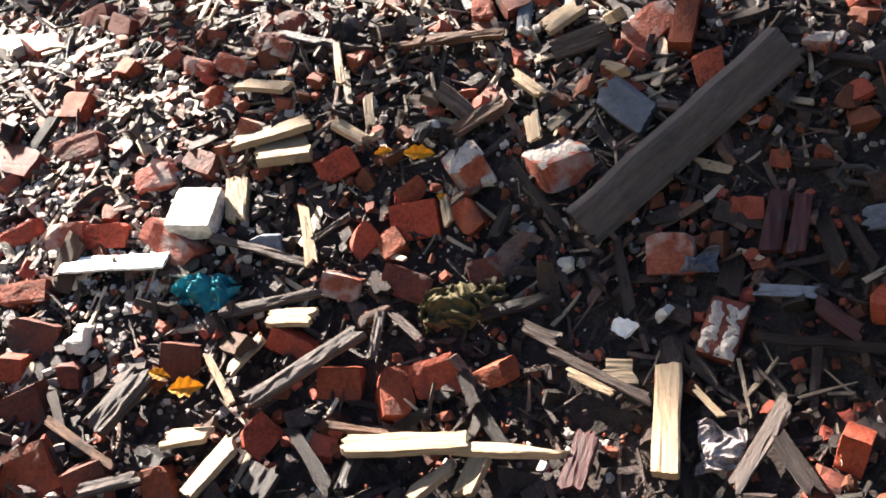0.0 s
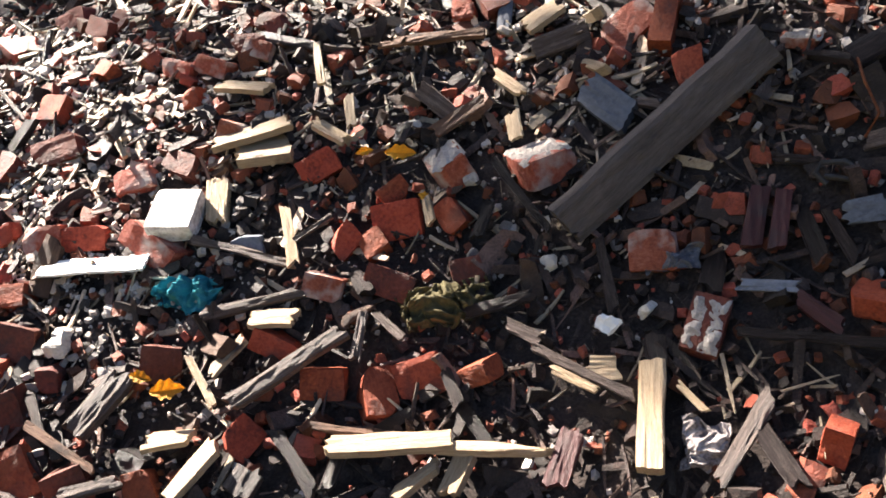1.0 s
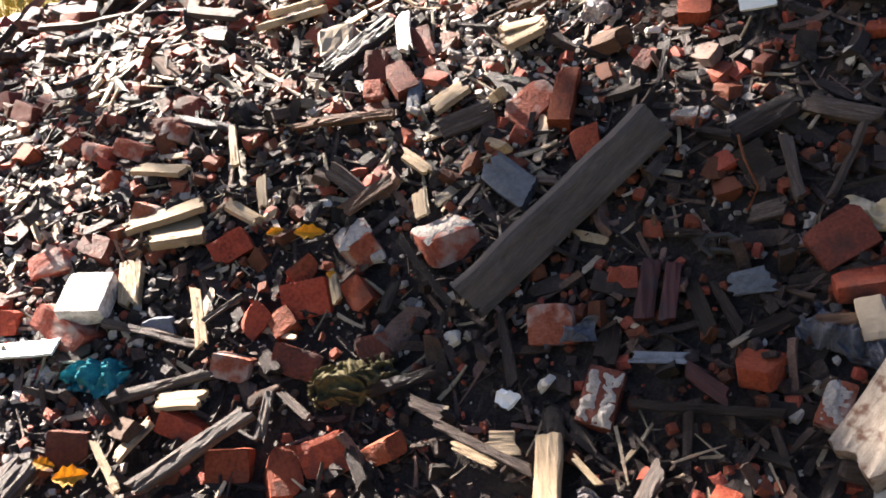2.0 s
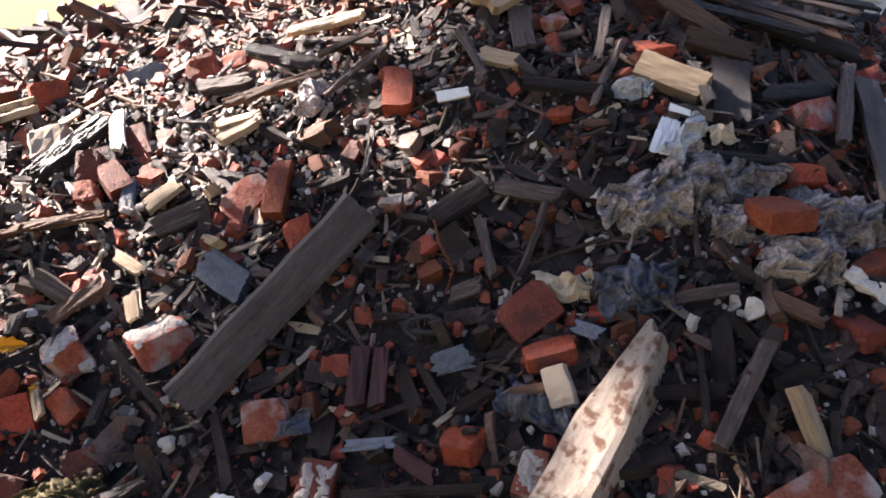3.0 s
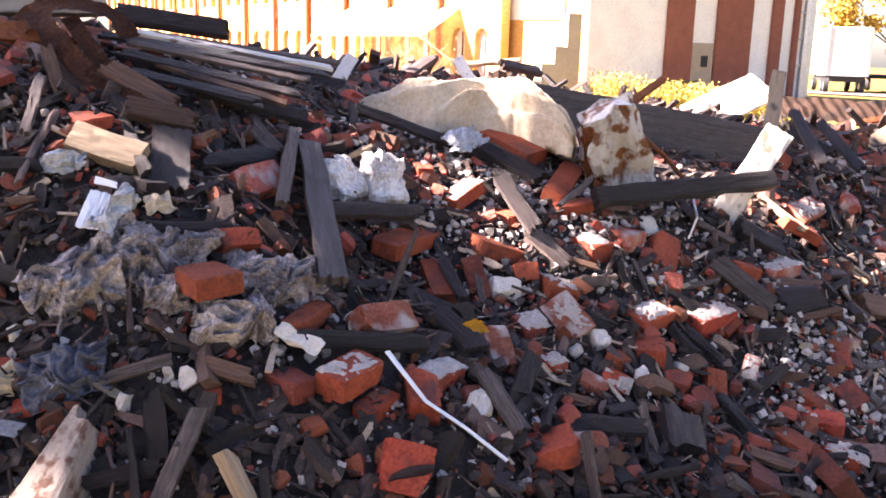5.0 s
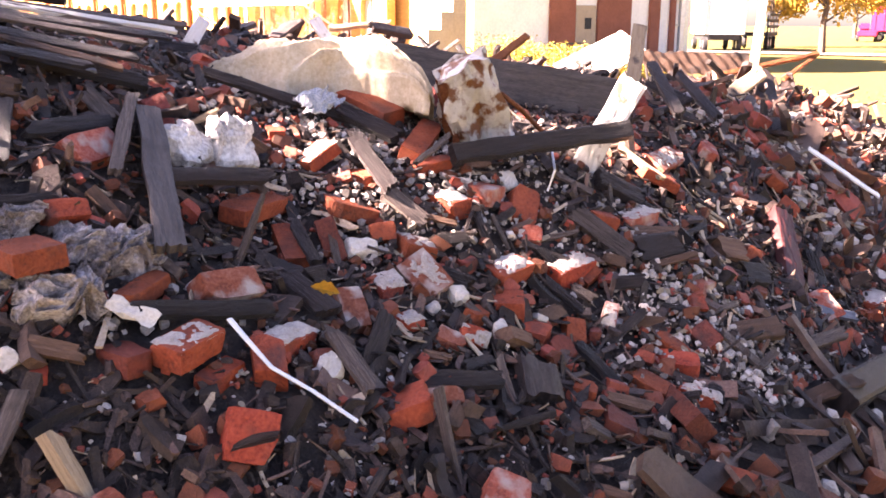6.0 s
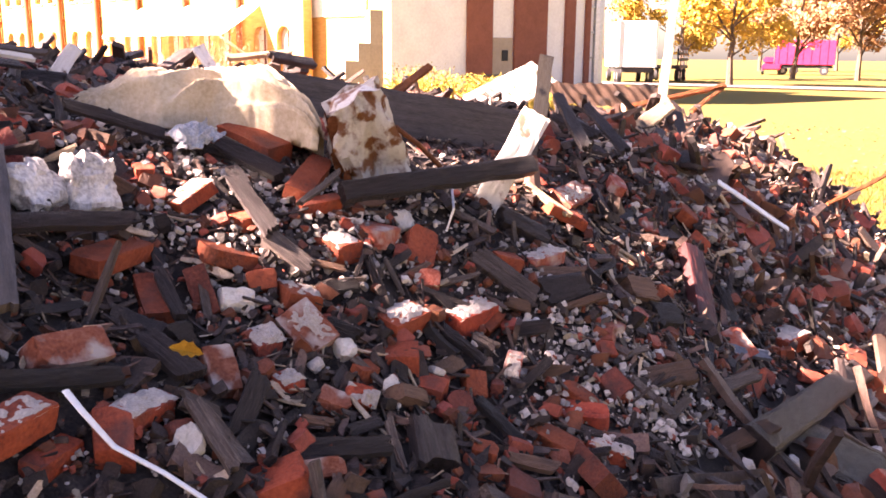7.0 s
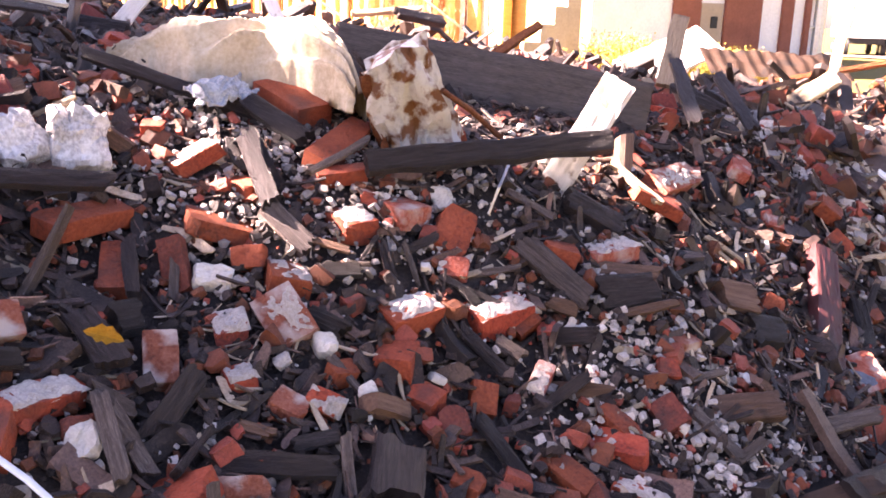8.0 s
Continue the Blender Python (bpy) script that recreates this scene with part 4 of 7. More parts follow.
brick((-0.615, 3.028, 0.944), (-0.516, 2.981, 1.004), (-0.617, -0.736, 0.278), 0.061, 0.072, BRICK_DARK, "")
brick((-0.048, 2.361, 0.852), (0.018, 2.339, 0.839), (-0.290, -0.888, 0.358), 0.049, 0.072, BRICK_PALE, "")
brick((1.238, 2.096, 1.157), (1.301, 2.036, 1.168), (-0.250, -0.084, 0.965), 0.053, 0.026, BRICK_PALE, "broken brick with a pale mortar face", mortar=1)
brick((0.968, 1.621, 0.634), (1.013, 1.693, 0.720), (-0.436, -0.720, 0.540), 0.076, 0.072, BRICK_DARK, "dark brick with a long white mortar face", mortar=1)
stone((-0.950, 3.168, 0.857), (-0.767, 2.996, 0.886), (-0.132, 0.029, 0.991), 0.173, 0.050, STONE, "")
stone((-0.392, 1.954, 0.481), (-0.340, 1.945, 0.487), (-0.091, 0.108, 0.990), 0.101, 0.040, STONE, "")
brick((-0.190, 2.160, 0.700), (-0.080, 2.135, 0.712), (-0.10, -0.42, 0.90), 0.120, 0.055, PLASTER, "flat white plaster block lying on bricks")
plank((-0.046, 2.238, 0.762), (-0.038, 2.127, 0.683), (-0.228, -0.572, 0.788), 0.052, 0.030, PALEWOOD, "")
plank((-0.458, 2.110, 0.583), (-0.194, 2.064, 0.624), (-0.172, -0.132, 0.976), 0.057, 0.008, WHITEPVC, "flat strip of white plastic trim", jag=.006)
cloth((-0.164, 2.002, 0.572), (-0.023, 1.980, 0.588), (-0.185, -0.694, 0.695), 0.078, 0.050, TEAL, "crumpled teal knitted rag on gravel")
cloth((0.386, 1.867, 0.598), (0.578, 1.854, 0.645), (-0.211, -0.716, 0.665), 0.094, 0.060, OLIVE, "muddy olive scrap of cloth over bricks")
leaf((0.355, 2.154, 0.864), (0.431, 2.134, 0.870), (-0.258, -0.809, 0.529), 0.038, 0.002, LEAFY, "")
leaf((0.288, 2.175, 0.853), (0.331, 2.174, 0.864), (-0.154, -0.840, 0.521), 0.022, 0.002, LEAFY, "")
leaf((-0.142, 1.762, 0.469), (-0.065, 1.761, 0.480), (-0.108, -0.725, 0.680), 0.046, 0.002, LEAFY, "")
leaf((-0.193, 1.811, 0.481), (-0.141, 1.793, 0.479), (-0.189, -0.651, 0.735), 0.029, 0.002, LEAFY, "")
leaf((0.432, 2.056, 0.799), (0.463, 2.038, 0.793), (-0.325, -0.725, 0.607), 0.021, 0.002, LEAFY, "")
plank((-0.064, 2.298, 0.827), (0.135, 2.304, 0.889), (-0.291, -0.132, 0.948), 0.062, 0.020, PALEWOOD, "pale split lath catching the sun")
plank((-0.010, 2.273, 0.810), (0.138, 2.257, 0.839), (-0.210, -0.143, 0.967), 0.103, 0.030, PALEWOOD, "")
plank((0.179, 2.301, 0.891), (0.273, 2.228, 0.862), (-0.010, -0.379, 0.925), 0.032, 0.015, PALEWOOD, "")
plank((0.026, 1.717, 0.460), (0.269, 1.826, 0.579), (-0.075, -0.654, 0.753), 0.035, 0.030, GREYWOOD, "long weathered grey slat over bricks")
plank((-0.298, 1.718, 0.395), (-0.200, 1.829, 0.475), (0.007, -0.586, 0.810), 0.055, 0.030, GREYWOOD, "")
plank((-0.070, 1.837, 0.513), (-0.004, 1.725, 0.451), (-0.007, -0.488, 0.873), 0.016, 0.012, PALEWOOD, "")
plank((-0.021, 1.796, 0.485), (0.056, 1.862, 0.544), (-0.411, -0.294, 0.863), 0.030, 0.012, PALEWOOD, "")
plank((-0.057, 1.930, 0.554), (0.177, 1.941, 0.611), (-0.141, -0.688, 0.712), 0.024, 0.020, GREYWOOD, "")
plank((0.048, 1.895, 0.564), (0.168, 1.882, 0.579), (-0.137, -0.138, 0.981), 0.052, 0.015, PALEWOOD, "")
plank((-0.095, 2.087, 0.670), (0.156, 1.988, 0.655), (-0.217, -0.655, 0.724), 0.019, 0.015, GREYWOOD, "")
plank((0.123, 2.106, 0.751), (0.150, 1.973, 0.656), (-0.183, -0.597, 0.781), 0.024, 0.010, PALEWOOD, "")
plank((0.147, 2.025, 0.695), (0.239, 2.062, 0.746), (-0.102, -0.708, 0.699), 0.014, 0.010, GREYWOOD, "")
plank((-0.080, 1.564, 0.344), (0.014, 1.667, 0.413), (-0.362, -0.270, 0.892), 0.039, 0.020, PALEWOOD, "")
plank((-0.144, 1.685, 0.396), (-0.038, 1.684, 0.410), (-0.132, -0.094, 0.987), 0.045, 0.015, PALEWOOD, "")
plank((0.121, 1.685, 0.430), (0.215, 1.547, 0.361), (-0.130, -0.511, 0.850), 0.027, 0.020, CHAR, "")
plank((0.229, 1.620, 0.428), (0.489, 1.589, 0.464), (-0.151, -0.100, 0.984), 0.047, 0.020, PALEWOOD, "pale splintered plank catching the sun", jag=.02)
plank((0.411, 1.601, 0.442), (0.680, 1.527, 0.478), (-0.165, -0.118, 0.979), 0.027, 0.020, PALEWOOD, "", taper=.8)
plank((0.472, 1.507, 0.390), (0.523, 1.585, 0.450), (-0.449, -0.346, 0.824), 0.045, 0.020, PALEWOOD, "")
plank((0.362, 1.522, 0.374), (0.463, 1.570, 0.425), (-0.390, -0.147, 0.909), 0.030, 0.020, PALEWOOD, "")
plank((0.877, 1.620, 0.622), (0.844, 1.442, 0.494), (-0.302, -0.520, 0.799), 0.050, 0.045, PALEWOOD, "upright sawn stub of pale timber", jag=.01)
plank((0.652, 1.722, 0.597), (0.840, 1.567, 0.574), (-0.392, -0.585, 0.710), 0.020, 0.020, GREYWOOD, "")
plank((0.685, 1.669, 0.579), (0.773, 1.599, 0.568), (-0.383, -0.585, 0.715), 0.016, 0.010, PALEWOOD, "")
plank((0.751, 1.656, 0.588), (0.823, 1.631, 0.604), (-0.378, -0.633, 0.675), 0.048, 0.010, PALEWOOD, "")
plank((0.603, 1.772, 0.623), (0.679, 1.721, 0.613), (-0.341, -0.631, 0.697), 0.030, 0.010, GREYWOOD, "")
plank((0.670, 1.475, 0.430), (0.723, 1.566, 0.506), (-0.194, -0.559, 0.806), 0.048, 0.025, REDWOOD, "dark red painted moulding board")
plank((0.912, 1.567, 0.608), (0.953, 1.497, 0.587), (-0.466, -0.501, 0.729), 0.017, 0.010, PALEWOOD, "")
plank((0.944, 1.384, 0.509), (1.067, 1.487, 0.643), (-0.381, -0.529, 0.758), 0.029, 0.020, GREYWOOD, "")
plank((1.031, 1.448, 0.596), (1.071, 1.322, 0.548), (-0.487, -0.440, 0.754), 0.031, 0.020, CHAR, "")
plank((0.553, 1.945, 0.734), (0.593, 2.007, 0.799), (-0.155, -0.662, 0.734), 0.023, 0.020, CHAR, "")
plank((0.449, 2.039, 0.804), (0.460, 1.977, 0.758), (-0.251, -0.611, 0.751), 0.020, 0.010, PALEWOOD, "")
plank((0.604, 2.074, 0.880), (0.711, 1.892, 0.776), (-0.341, -0.612, 0.713), 0.017, 0.015, CHAR, "")
plank((0.812, 1.875, 0.776), (0.822, 1.728, 0.667), (-0.342, -0.573, 0.745), 0.023, 0.020, CHAR, "")
plank((0.518, 1.820, 0.614), (0.677, 1.819, 0.671), (-0.238, -0.710, 0.663), 0.025, 0.020, CHAR, "")
plank((0.288, 1.763, 0.536), (0.310, 1.859, 0.611), (-0.078, -0.606, 0.791), 0.022, 0.015, GREYWOOD, "")
plank((0.716, 2.317, 1.067), (0.851, 2.315, 1.125), (-0.223, -0.846, 0.484), 0.053, 0.030, GREYWOOD, "short grey sawn board end", jag=.008)
plank((0.697, 2.360, 1.110), (0.790, 2.387, 1.168), (-0.494, -0.135, 0.859), 0.082, 0.015, PALEWOOD, "")
plank((0.618, 2.294, 1.022), (0.692, 2.212, 0.988), (-0.100, -0.463, 0.881), 0.030, 0.012, PALEWOOD, "")
plank((0.822, 2.183, 1.020), (0.911, 2.064, 0.972), (-0.481, -0.614, 0.626), 0.078, 0.030, SLATE, "grey weathered block of timber")
plank((0.466, 2.184, 0.896), (0.600, 2.226, 0.974), (-0.170, -0.717, 0.676), 0.032, 0.010, BROWNWOOD, "")
plank((0.657, 2.182, 0.961), (0.658, 2.109, 0.903), (-0.376, -0.580, 0.723), 0.035, 0.010, PALEWOOD, "")
plank((-0.071, 2.466, 0.932), (0.073, 2.411, 0.940), (-0.117, -0.165, 0.979), 0.049, 0.015, PALEWOOD, "")
plank((0.186, 2.497, 1.043), (0.201, 2.370, 0.960), (-0.274, -0.550, 0.789), 0.018, 0.010, PALEWOOD, "")
plank((0.270, 2.320, 0.955), (0.278, 2.239, 0.895), (-0.282, -0.583, 0.762), 0.023, 0.008, PALEWOOD, "")
plank((-0.398, 1.746, 0.405), (-0.231, 1.634, 0.368), (-0.134, -0.485, 0.864), 0.015, 0.012, BROWNWOOD, "")
plank((-0.406, 1.814, 0.429), (-0.357, 1.715, 0.383), (-0.039, -0.432, 0.901), 0.022, 0.015, GREYWOOD, "")
plank((-0.305, 1.602, 0.330), (-0.175, 1.623, 0.355), (-0.064, -0.564, 0.823), 0.026, 0.020, GREYWOOD, "")
plank((0.049, 1.572, 0.337), (0.089, 1.629, 0.375), (0.021, -0.562, 0.827), 0.064, 0.030, GREYWOOD, "", jag=.05)
plank((-0.351, 2.442, 0.832), (-0.288, 2.328, 0.781), (-0.109, -0.451, 0.886), 0.017, 0.010, PALEWOOD, "")
plank((0.339, 2.436, 1.047), (0.604, 2.393, 1.101), (-0.251, -0.665, 0.703), 0.017, 0.010, BROWNWOOD, "")
plank((0.386, 2.185, 0.872), (0.409, 2.234, 0.916), (-0.093, -0.653, 0.752), 0.033, 0.012, CHAR, "")
plank((0.919, 2.098, 1.010), (0.973, 2.065, 1.014), (-0.450, -0.656, 0.607), 0.024, 0.020, GREYWOOD, "")
plank((0.197, 1.677, 0.440), (0.331, 1.641, 0.442), (-0.173, -0.605, 0.777), 0.016, 0.015, BROWNWOOD, "")
plank((0.231, 1.553, 0.367), (0.273, 1.643, 0.429), (-0.038, -0.553, 0.832), 0.028, 0.020, CHAR, "")
plank((0.495, 1.688, 0.501), (0.568, 1.574, 0.446), (-0.263, -0.544, 0.797), 0.027, 0.020, CHAR, "")
plank((0.330, 1.857, 0.606), (0.396, 1.793, 0.574), (-0.233, -0.617, 0.752), 0.017, 0.012, GREYWOOD, "")
film((0.910, 1.485, 0.529), (0.985, 1.445, 0.547), (-0.472, -0.589, 0.656), 0.098, 0.035, ASHCLOTH, "torn whitish plastic film in the shade")
stone((0.791, 1.725, 0.655), (0.830, 1.693, 0.651), (-0.416, -0.596, 0.687), 0.040, 0.012, WHITEPVC, "white broken shell of plastic")
film((0.897, 1.791, 0.755), (0.994, 1.758, 0.787), (-0.425, -0.699, 0.576), 0.047, 0.020, BLUEFILM, "torn bluish plastic film")
brick((1.232, 1.582, 0.790), (1.288, 1.514, 0.808), (-0.300, 0.008, 0.954), 0.073, 0.047, BRICK, "orange-red half brick catching the sun")
brick((1.399, 1.593, 0.944), (1.498, 1.569, 0.971), (-0.277, -0.078, 0.958), 0.059, 0.039, BRICK, "orange-red brick catching the sun")
brick((1.391, 1.672, 0.979), (1.499, 1.671, 1.053), (-0.377, -0.745, 0.550), 0.091, 0.060, BRICK_DARK, "flat dark red brick face")
brick((1.203, 1.874, 0.977), (1.245, 1.852, 0.982), (-0.159, -0.102, 0.982), 0.040, 0.025, BRICK, "")
brick((1.550, 1.694, 1.082), (1.594, 1.663, 1.078), (-0.095, -0.252, 0.963), 0.040, 0.025, BRICK, "")
brick((1.550, 1.617, 1.015), (1.600, 1.587, 1.036), (-0.399, -0.007, 0.917), 0.040, 0.025, BRICK, "")
brick((1.366, 1.726, 0.982), (1.403, 1.715, 0.991), (-0.270, -0.162, 0.949), 0.040, 0.025, BRICK_PALE, "")
brick((1.337, 1.426, 0.737), (1.384, 1.476, 0.803), (-0.378, -0.587, 0.716), 0.053, 0.060, BRICK_PALE, "broken brick with a pale mortar face", mortar=1)
brick((1.870, 1.545, 1.225), (1.979, 1.539, 1.230), (-0.053, -0.054, 0.997), 0.109, 0.048, BRICK, "orange-red brick resting on ashen cloth")
brick((1.356, 2.369, 1.435), (1.319, 2.250, 1.342), (-0.324, -0.516, 0.793), 0.080, 0.060, BRICK, "upright brick with its face in the sun")
brick((1.040, 2.314, 1.208), (0.994, 2.199, 1.103), (-0.336, -0.635, 0.696), 0.055, 0.072, BRICK, "")
brick((0.900, 2.281, 1.087), (0.993, 2.312, 1.172), (-0.435, -0.722, 0.539), 0.084, 0.072, BRICK_PALE, "")
brick((1.026, 2.149, 1.059), (1.087, 2.130, 1.091), (-0.377, -0.794, 0.477), 0.085, 0.072, BRICK, "")
brick((1.184, 2.223, 1.239), (1.216, 2.244, 1.276), (-0.368, -0.634, 0.680), 0.040, 0.029, BRICK_DARK, "")
brick((1.421, 2.091, 1.280), (1.444, 2.057, 1.280), (-0.218, -0.156, 0.963), 0.073, 0.038, BRICK_DARK, "dull purplish brick end")
brick((1.617, 2.046, 1.360), (1.686, 2.003, 1.374), (-0.312, -0.204, 0.928), 0.045, 0.025, BRICK, "")
brick((1.909, 2.139, 1.516), (1.958, 2.104, 1.512), (-0.142, -0.283, 0.948), 0.054, 0.028, BRICK, "")
brick((0.671, 2.622, 1.213), (0.738, 2.602, 1.237), (-0.459, -0.685, 0.566), 0.100, 0.072, BRICK_DARK, "")
brick((0.546, 2.597, 1.163), (0.657, 2.567, 1.188), (-0.311, -0.751, 0.582), 0.087, 0.072, BRICK_DARK, "")
plank((0.437, 2.581, 1.169), (0.622, 2.686, 1.288), (-0.109, -0.654, 0.748), 0.053, 0.030, CHAR, "")
plank((0.645, 2.691, 1.307), (0.648, 2.543, 1.224), (-0.354, -0.464, 0.812), 0.037, 0.015, WHITEPAINT, "")
stone((0.413, 2.735, 1.203), (0.523, 2.716, 1.226), (-0.262, -0.696, 0.669), 0.103, 0.060, BEIGE, "tan lump of masonry")
stone((1.557, 1.997, 1.310), (1.587, 1.975, 1.313), (-0.507, -0.639, 0.578), 0.038, 0.030, STONE, "")
stone((1.817, 1.464, 1.058), (1.843, 1.453, 1.059), (-0.326, -0.694, 0.642), 0.035, 0.030, STONE, "")
stone((1.785, 1.483, 1.066), (1.801, 1.476, 1.067), (-0.354, -0.687, 0.635), 0.019, 0.020, STONE, "")
stone((1.697, 1.491, 1.029), (1.720, 1.479, 1.031), (-0.410, -0.663, 0.627), 0.030, 0.025, STONE, "")
stone((1.586, 1.715, 1.136), (1.612, 1.699, 1.139), (-0.485, -0.646, 0.589), 0.026, 0.020, STONE, "")
plank((1.313, 1.943, 1.146), (1.438, 1.933, 1.223), (-0.385, -0.760, 0.523), 0.048, 0.045, CHAR, "charred sawn batten with a pale end", jag=.006)
plank((1.121, 1.818, 0.916), (1.081, 1.727, 0.819), (-0.227, -0.657, 0.719), 0.040, 0.020, REDWOOD, "dark red painted moulding board", jag=.01)
plank((1.158, 1.790, 0.920), (1.123, 1.699, 0.827), (-0.252, -0.640, 0.726), 0.033, 0.020, REDWOOD, "dark red painted moulding board", jag=.01)
plank((1.182, 1.760, 0.893), (1.197, 1.644, 0.818), (-0.423, -0.531, 0.734), 0.030, 0.020, CHAR, "")
plank((1.223, 1.732, 0.901), (1.248, 1.618, 0.836), (-0.461, -0.517, 0.721), 0.023, 0.020, CHAR, "")
plank((1.234, 1.701, 0.904), (1.319, 1.667, 0.939), (-0.494, -0.713, 0.498), 0.051, 0.010, SLATE, "slipped blue-grey roof slate")
plank((1.155, 1.870, 0.959), (1.235, 1.814, 0.972), (-0.532, -0.626, 0.570), 0.018, 0.020, CHAR, "")
plank((1.306, 1.804, 1.014), (1.380, 1.779, 1.048), (-0.479, -0.680, 0.555), 0.033, 0.020, GREYWOOD, "")
plank((1.638, 1.275, 0.881), (1.801, 1.377, 1.029), (-0.329, -0.572, 0.751), 0.033, 0.025, GREYWOOD, "weathered grey slat leaning on the rubble", jag=.008)
plank((1.690, 1.430, 1.011), (1.637, 1.313, 0.899), (-0.416, -0.525, 0.742), 0.012, 0.008, CHAR, "")
plank((1.041, 1.677, 0.764), (1.147, 1.615, 0.791), (-0.506, -0.604, 0.616), 0.023, 0.008, SLATE, "")
plank((1.028, 1.609, 0.699), (1.273, 1.454, 0.760), (-0.517, -0.571, 0.638), 0.017, 0.020, CHAR, "")
plank((1.137, 1.613, 0.774), (1.196, 1.516, 0.748), (-0.509, -0.501, 0.700), 0.032, 0.020, REDWOOD, "")
brick((0.876, 1.841, 0.754), (0.965, 1.803, 0.777), (-0.275, -0.800, 0.533), 0.087, 0.072, BRICK_PALE, "")
film((1.565, 1.614, 1.059), (1.708, 1.549, 1.092), (-0.447, -0.739, 0.505), 0.106, 0.050, BLUEFILM, "crumpled sooty blue plastic film")
cloth((1.457, 1.700, 1.056), (1.560, 1.638, 1.077), (-0.516, -0.678, 0.523), 0.053, 0.030, CLOTH, "yellowed lump of crumpled paper")
film((1.348, 1.578, 0.890), (1.438, 1.459, 0.869), (-0.561, -0.543, 0.625), 0.072, 0.030, BLUEFILM, "crumpled sooty blue plastic film")
brick((1.411, 1.513, 0.915), (1.477, 1.488, 0.941), (-0.477, -0.695, 0.538), 0.080, 0.020, BEIGE, "pale broken pottery shard", jag=1)
plank((1.354, 1.555, 0.896), (1.420, 1.519, 0.916), (-0.517, -0.616, 0.595), 0.020, 0.020, BROWNWOOD, "")
plank((1.490, 1.579, 1.017), (1.536, 1.528, 1.009), (-0.542, -0.581, 0.608), 0.025, 0.004, SLATE, "")
cloth((1.643, 1.721, 1.179), (1.874, 1.718, 1.279), (-0.245, -0.803, 0.544), 0.152, 0.090, ASHCLOTH, "heap of crumpled ash-grey singed paper")
cloth((1.802, 1.752, 1.276), (1.991, 1.632, 1.245), (-0.413, -0.776, 0.477), 0.122, 0.060, ASHCLOTH, "heap of crumpled ash-grey singed paper")
cloth((1.868, 1.520, 1.138), (2.044, 1.476, 1.146), (-0.225, -0.781, 0.583), 0.104, 0.080, ASHCLOTH, "wad of grey singed paper leaves")
cloth((1.825, 1.619, 1.194), (1.916, 1.581, 1.195), (-0.331, -0.768, 0.549), 0.078, 0.050, ASHCLOTH, "wad of grey singed paper leaves")
cloth((2.017, 1.595, 1.220), (2.221, 1.529, 1.174), (-0.139, -0.816, 0.560), 0.111, 0.060, ASHCLOTH, "crumpled ash-grey singed sheet")
film((1.778, 1.725, 1.318), (1.881, 1.776, 1.389), (-0.126, -0.715, 0.688), 0.054, 0.040, PALEFILM, "twisted pale plastic film")
plank((1.766, 1.756, 1.318), (1.832, 1.818, 1.385), (-0.172, -0.635, 0.753), 0.044, 0.003, WHITEPVC, "torn white card among ashes", jag=.01)
plank((1.807, 1.801, 1.415), (1.843, 1.764, 1.402), (-0.408, -0.627, 0.664), 0.014, 0.003, WHITEPVC, "torn white card among ashes", jag=.01)
brick((2.023, 1.668, 1.271), (2.114, 1.657, 1.266), (-0.058, -0.771, 0.634), 0.047, 0.060, BRICK, "")
plank((2.491, 1.969, 1.446), (2.206, 1.485, 1.188), (-0.076, -0.432, 0.898), 0.064, 0.022, BEAMWOOD, "long grey board standing in the slope", jag=.02)
plank((2.487, 2.031, 1.481), (2.236, 1.728, 1.326), (0.091, -0.512, 0.854), 0.034, 0.020, GREYWOOD, "")
plaster((2.609, 1.877, 1.348), (2.733, 1.852, 1.340), (-0.168, -0.927, 0.336), 0.152, 0.050, PLASTER, "torn white plaster block")
plaster((2.480, 1.867, 1.345), (2.601, 1.899, 1.357), (0.149, -0.782, 0.605), 0.131, 0.040, PLASTER, "torn white plaster lump")
plank((2.357, 1.729, 1.306), (2.692, 1.720, 1.263), (0.053, -0.812, 0.581), 0.038, 0.030, CHAR, "")
brick((2.504, 1.670, 1.192), (2.701, 1.727, 1.196), (0.028, -0.162, 0.986), 0.093, 0.045, BRICK, "whole clean orange-red brick")
brick((2.854, 1.779, 1.262), (2.973, 1.779, 1.314), (-0.395, 0.043, 0.918), 0.082, 0.040, BRICK, "red brick with two pale mortar bands", mortar=1)
brick((2.855, 1.932, 1.347), (2.911, 1.899, 1.343), (0.000, -0.098, 0.995), 0.102, 0.040, BRICK, "")
brick((3.273, 2.008, 1.425), (3.288, 1.807, 1.365), (-0.067, -0.287, 0.955), 0.120, 0.062, BRICK, "red brick at the blanket's edge")
brick((3.161, 1.639, 1.267), (3.392, 1.741, 1.331), (-0.052, -0.447, 0.893), 0.074, 0.060, BRICK, "")
brick((3.151, 1.618, 1.239), (3.279, 1.570, 1.249), (-0.152, -0.209, 0.966), 0.050, 0.040, BRICK, "")
plank((3.072, 1.540, 1.269), (3.296, 1.585, 1.331), (-0.104, -0.585, 0.805), 0.017, 0.015, GREYWOOD, "")
plank((3.037, 1.746, 1.341), (2.969, 1.530, 1.204), (-0.482, -0.357, 0.800), 0.049, 0.025, CHAR, "")
plank((3.138, 1.909, 1.406), (3.180, 1.686, 1.322), (-0.564, -0.382, 0.732), 0.051, 0.030, CHAR, "")
brick((2.954, 1.664, 1.222), (3.012, 1.670, 1.227), (-0.084, -0.086, 0.993), 0.101, 0.044, BRICK, "")
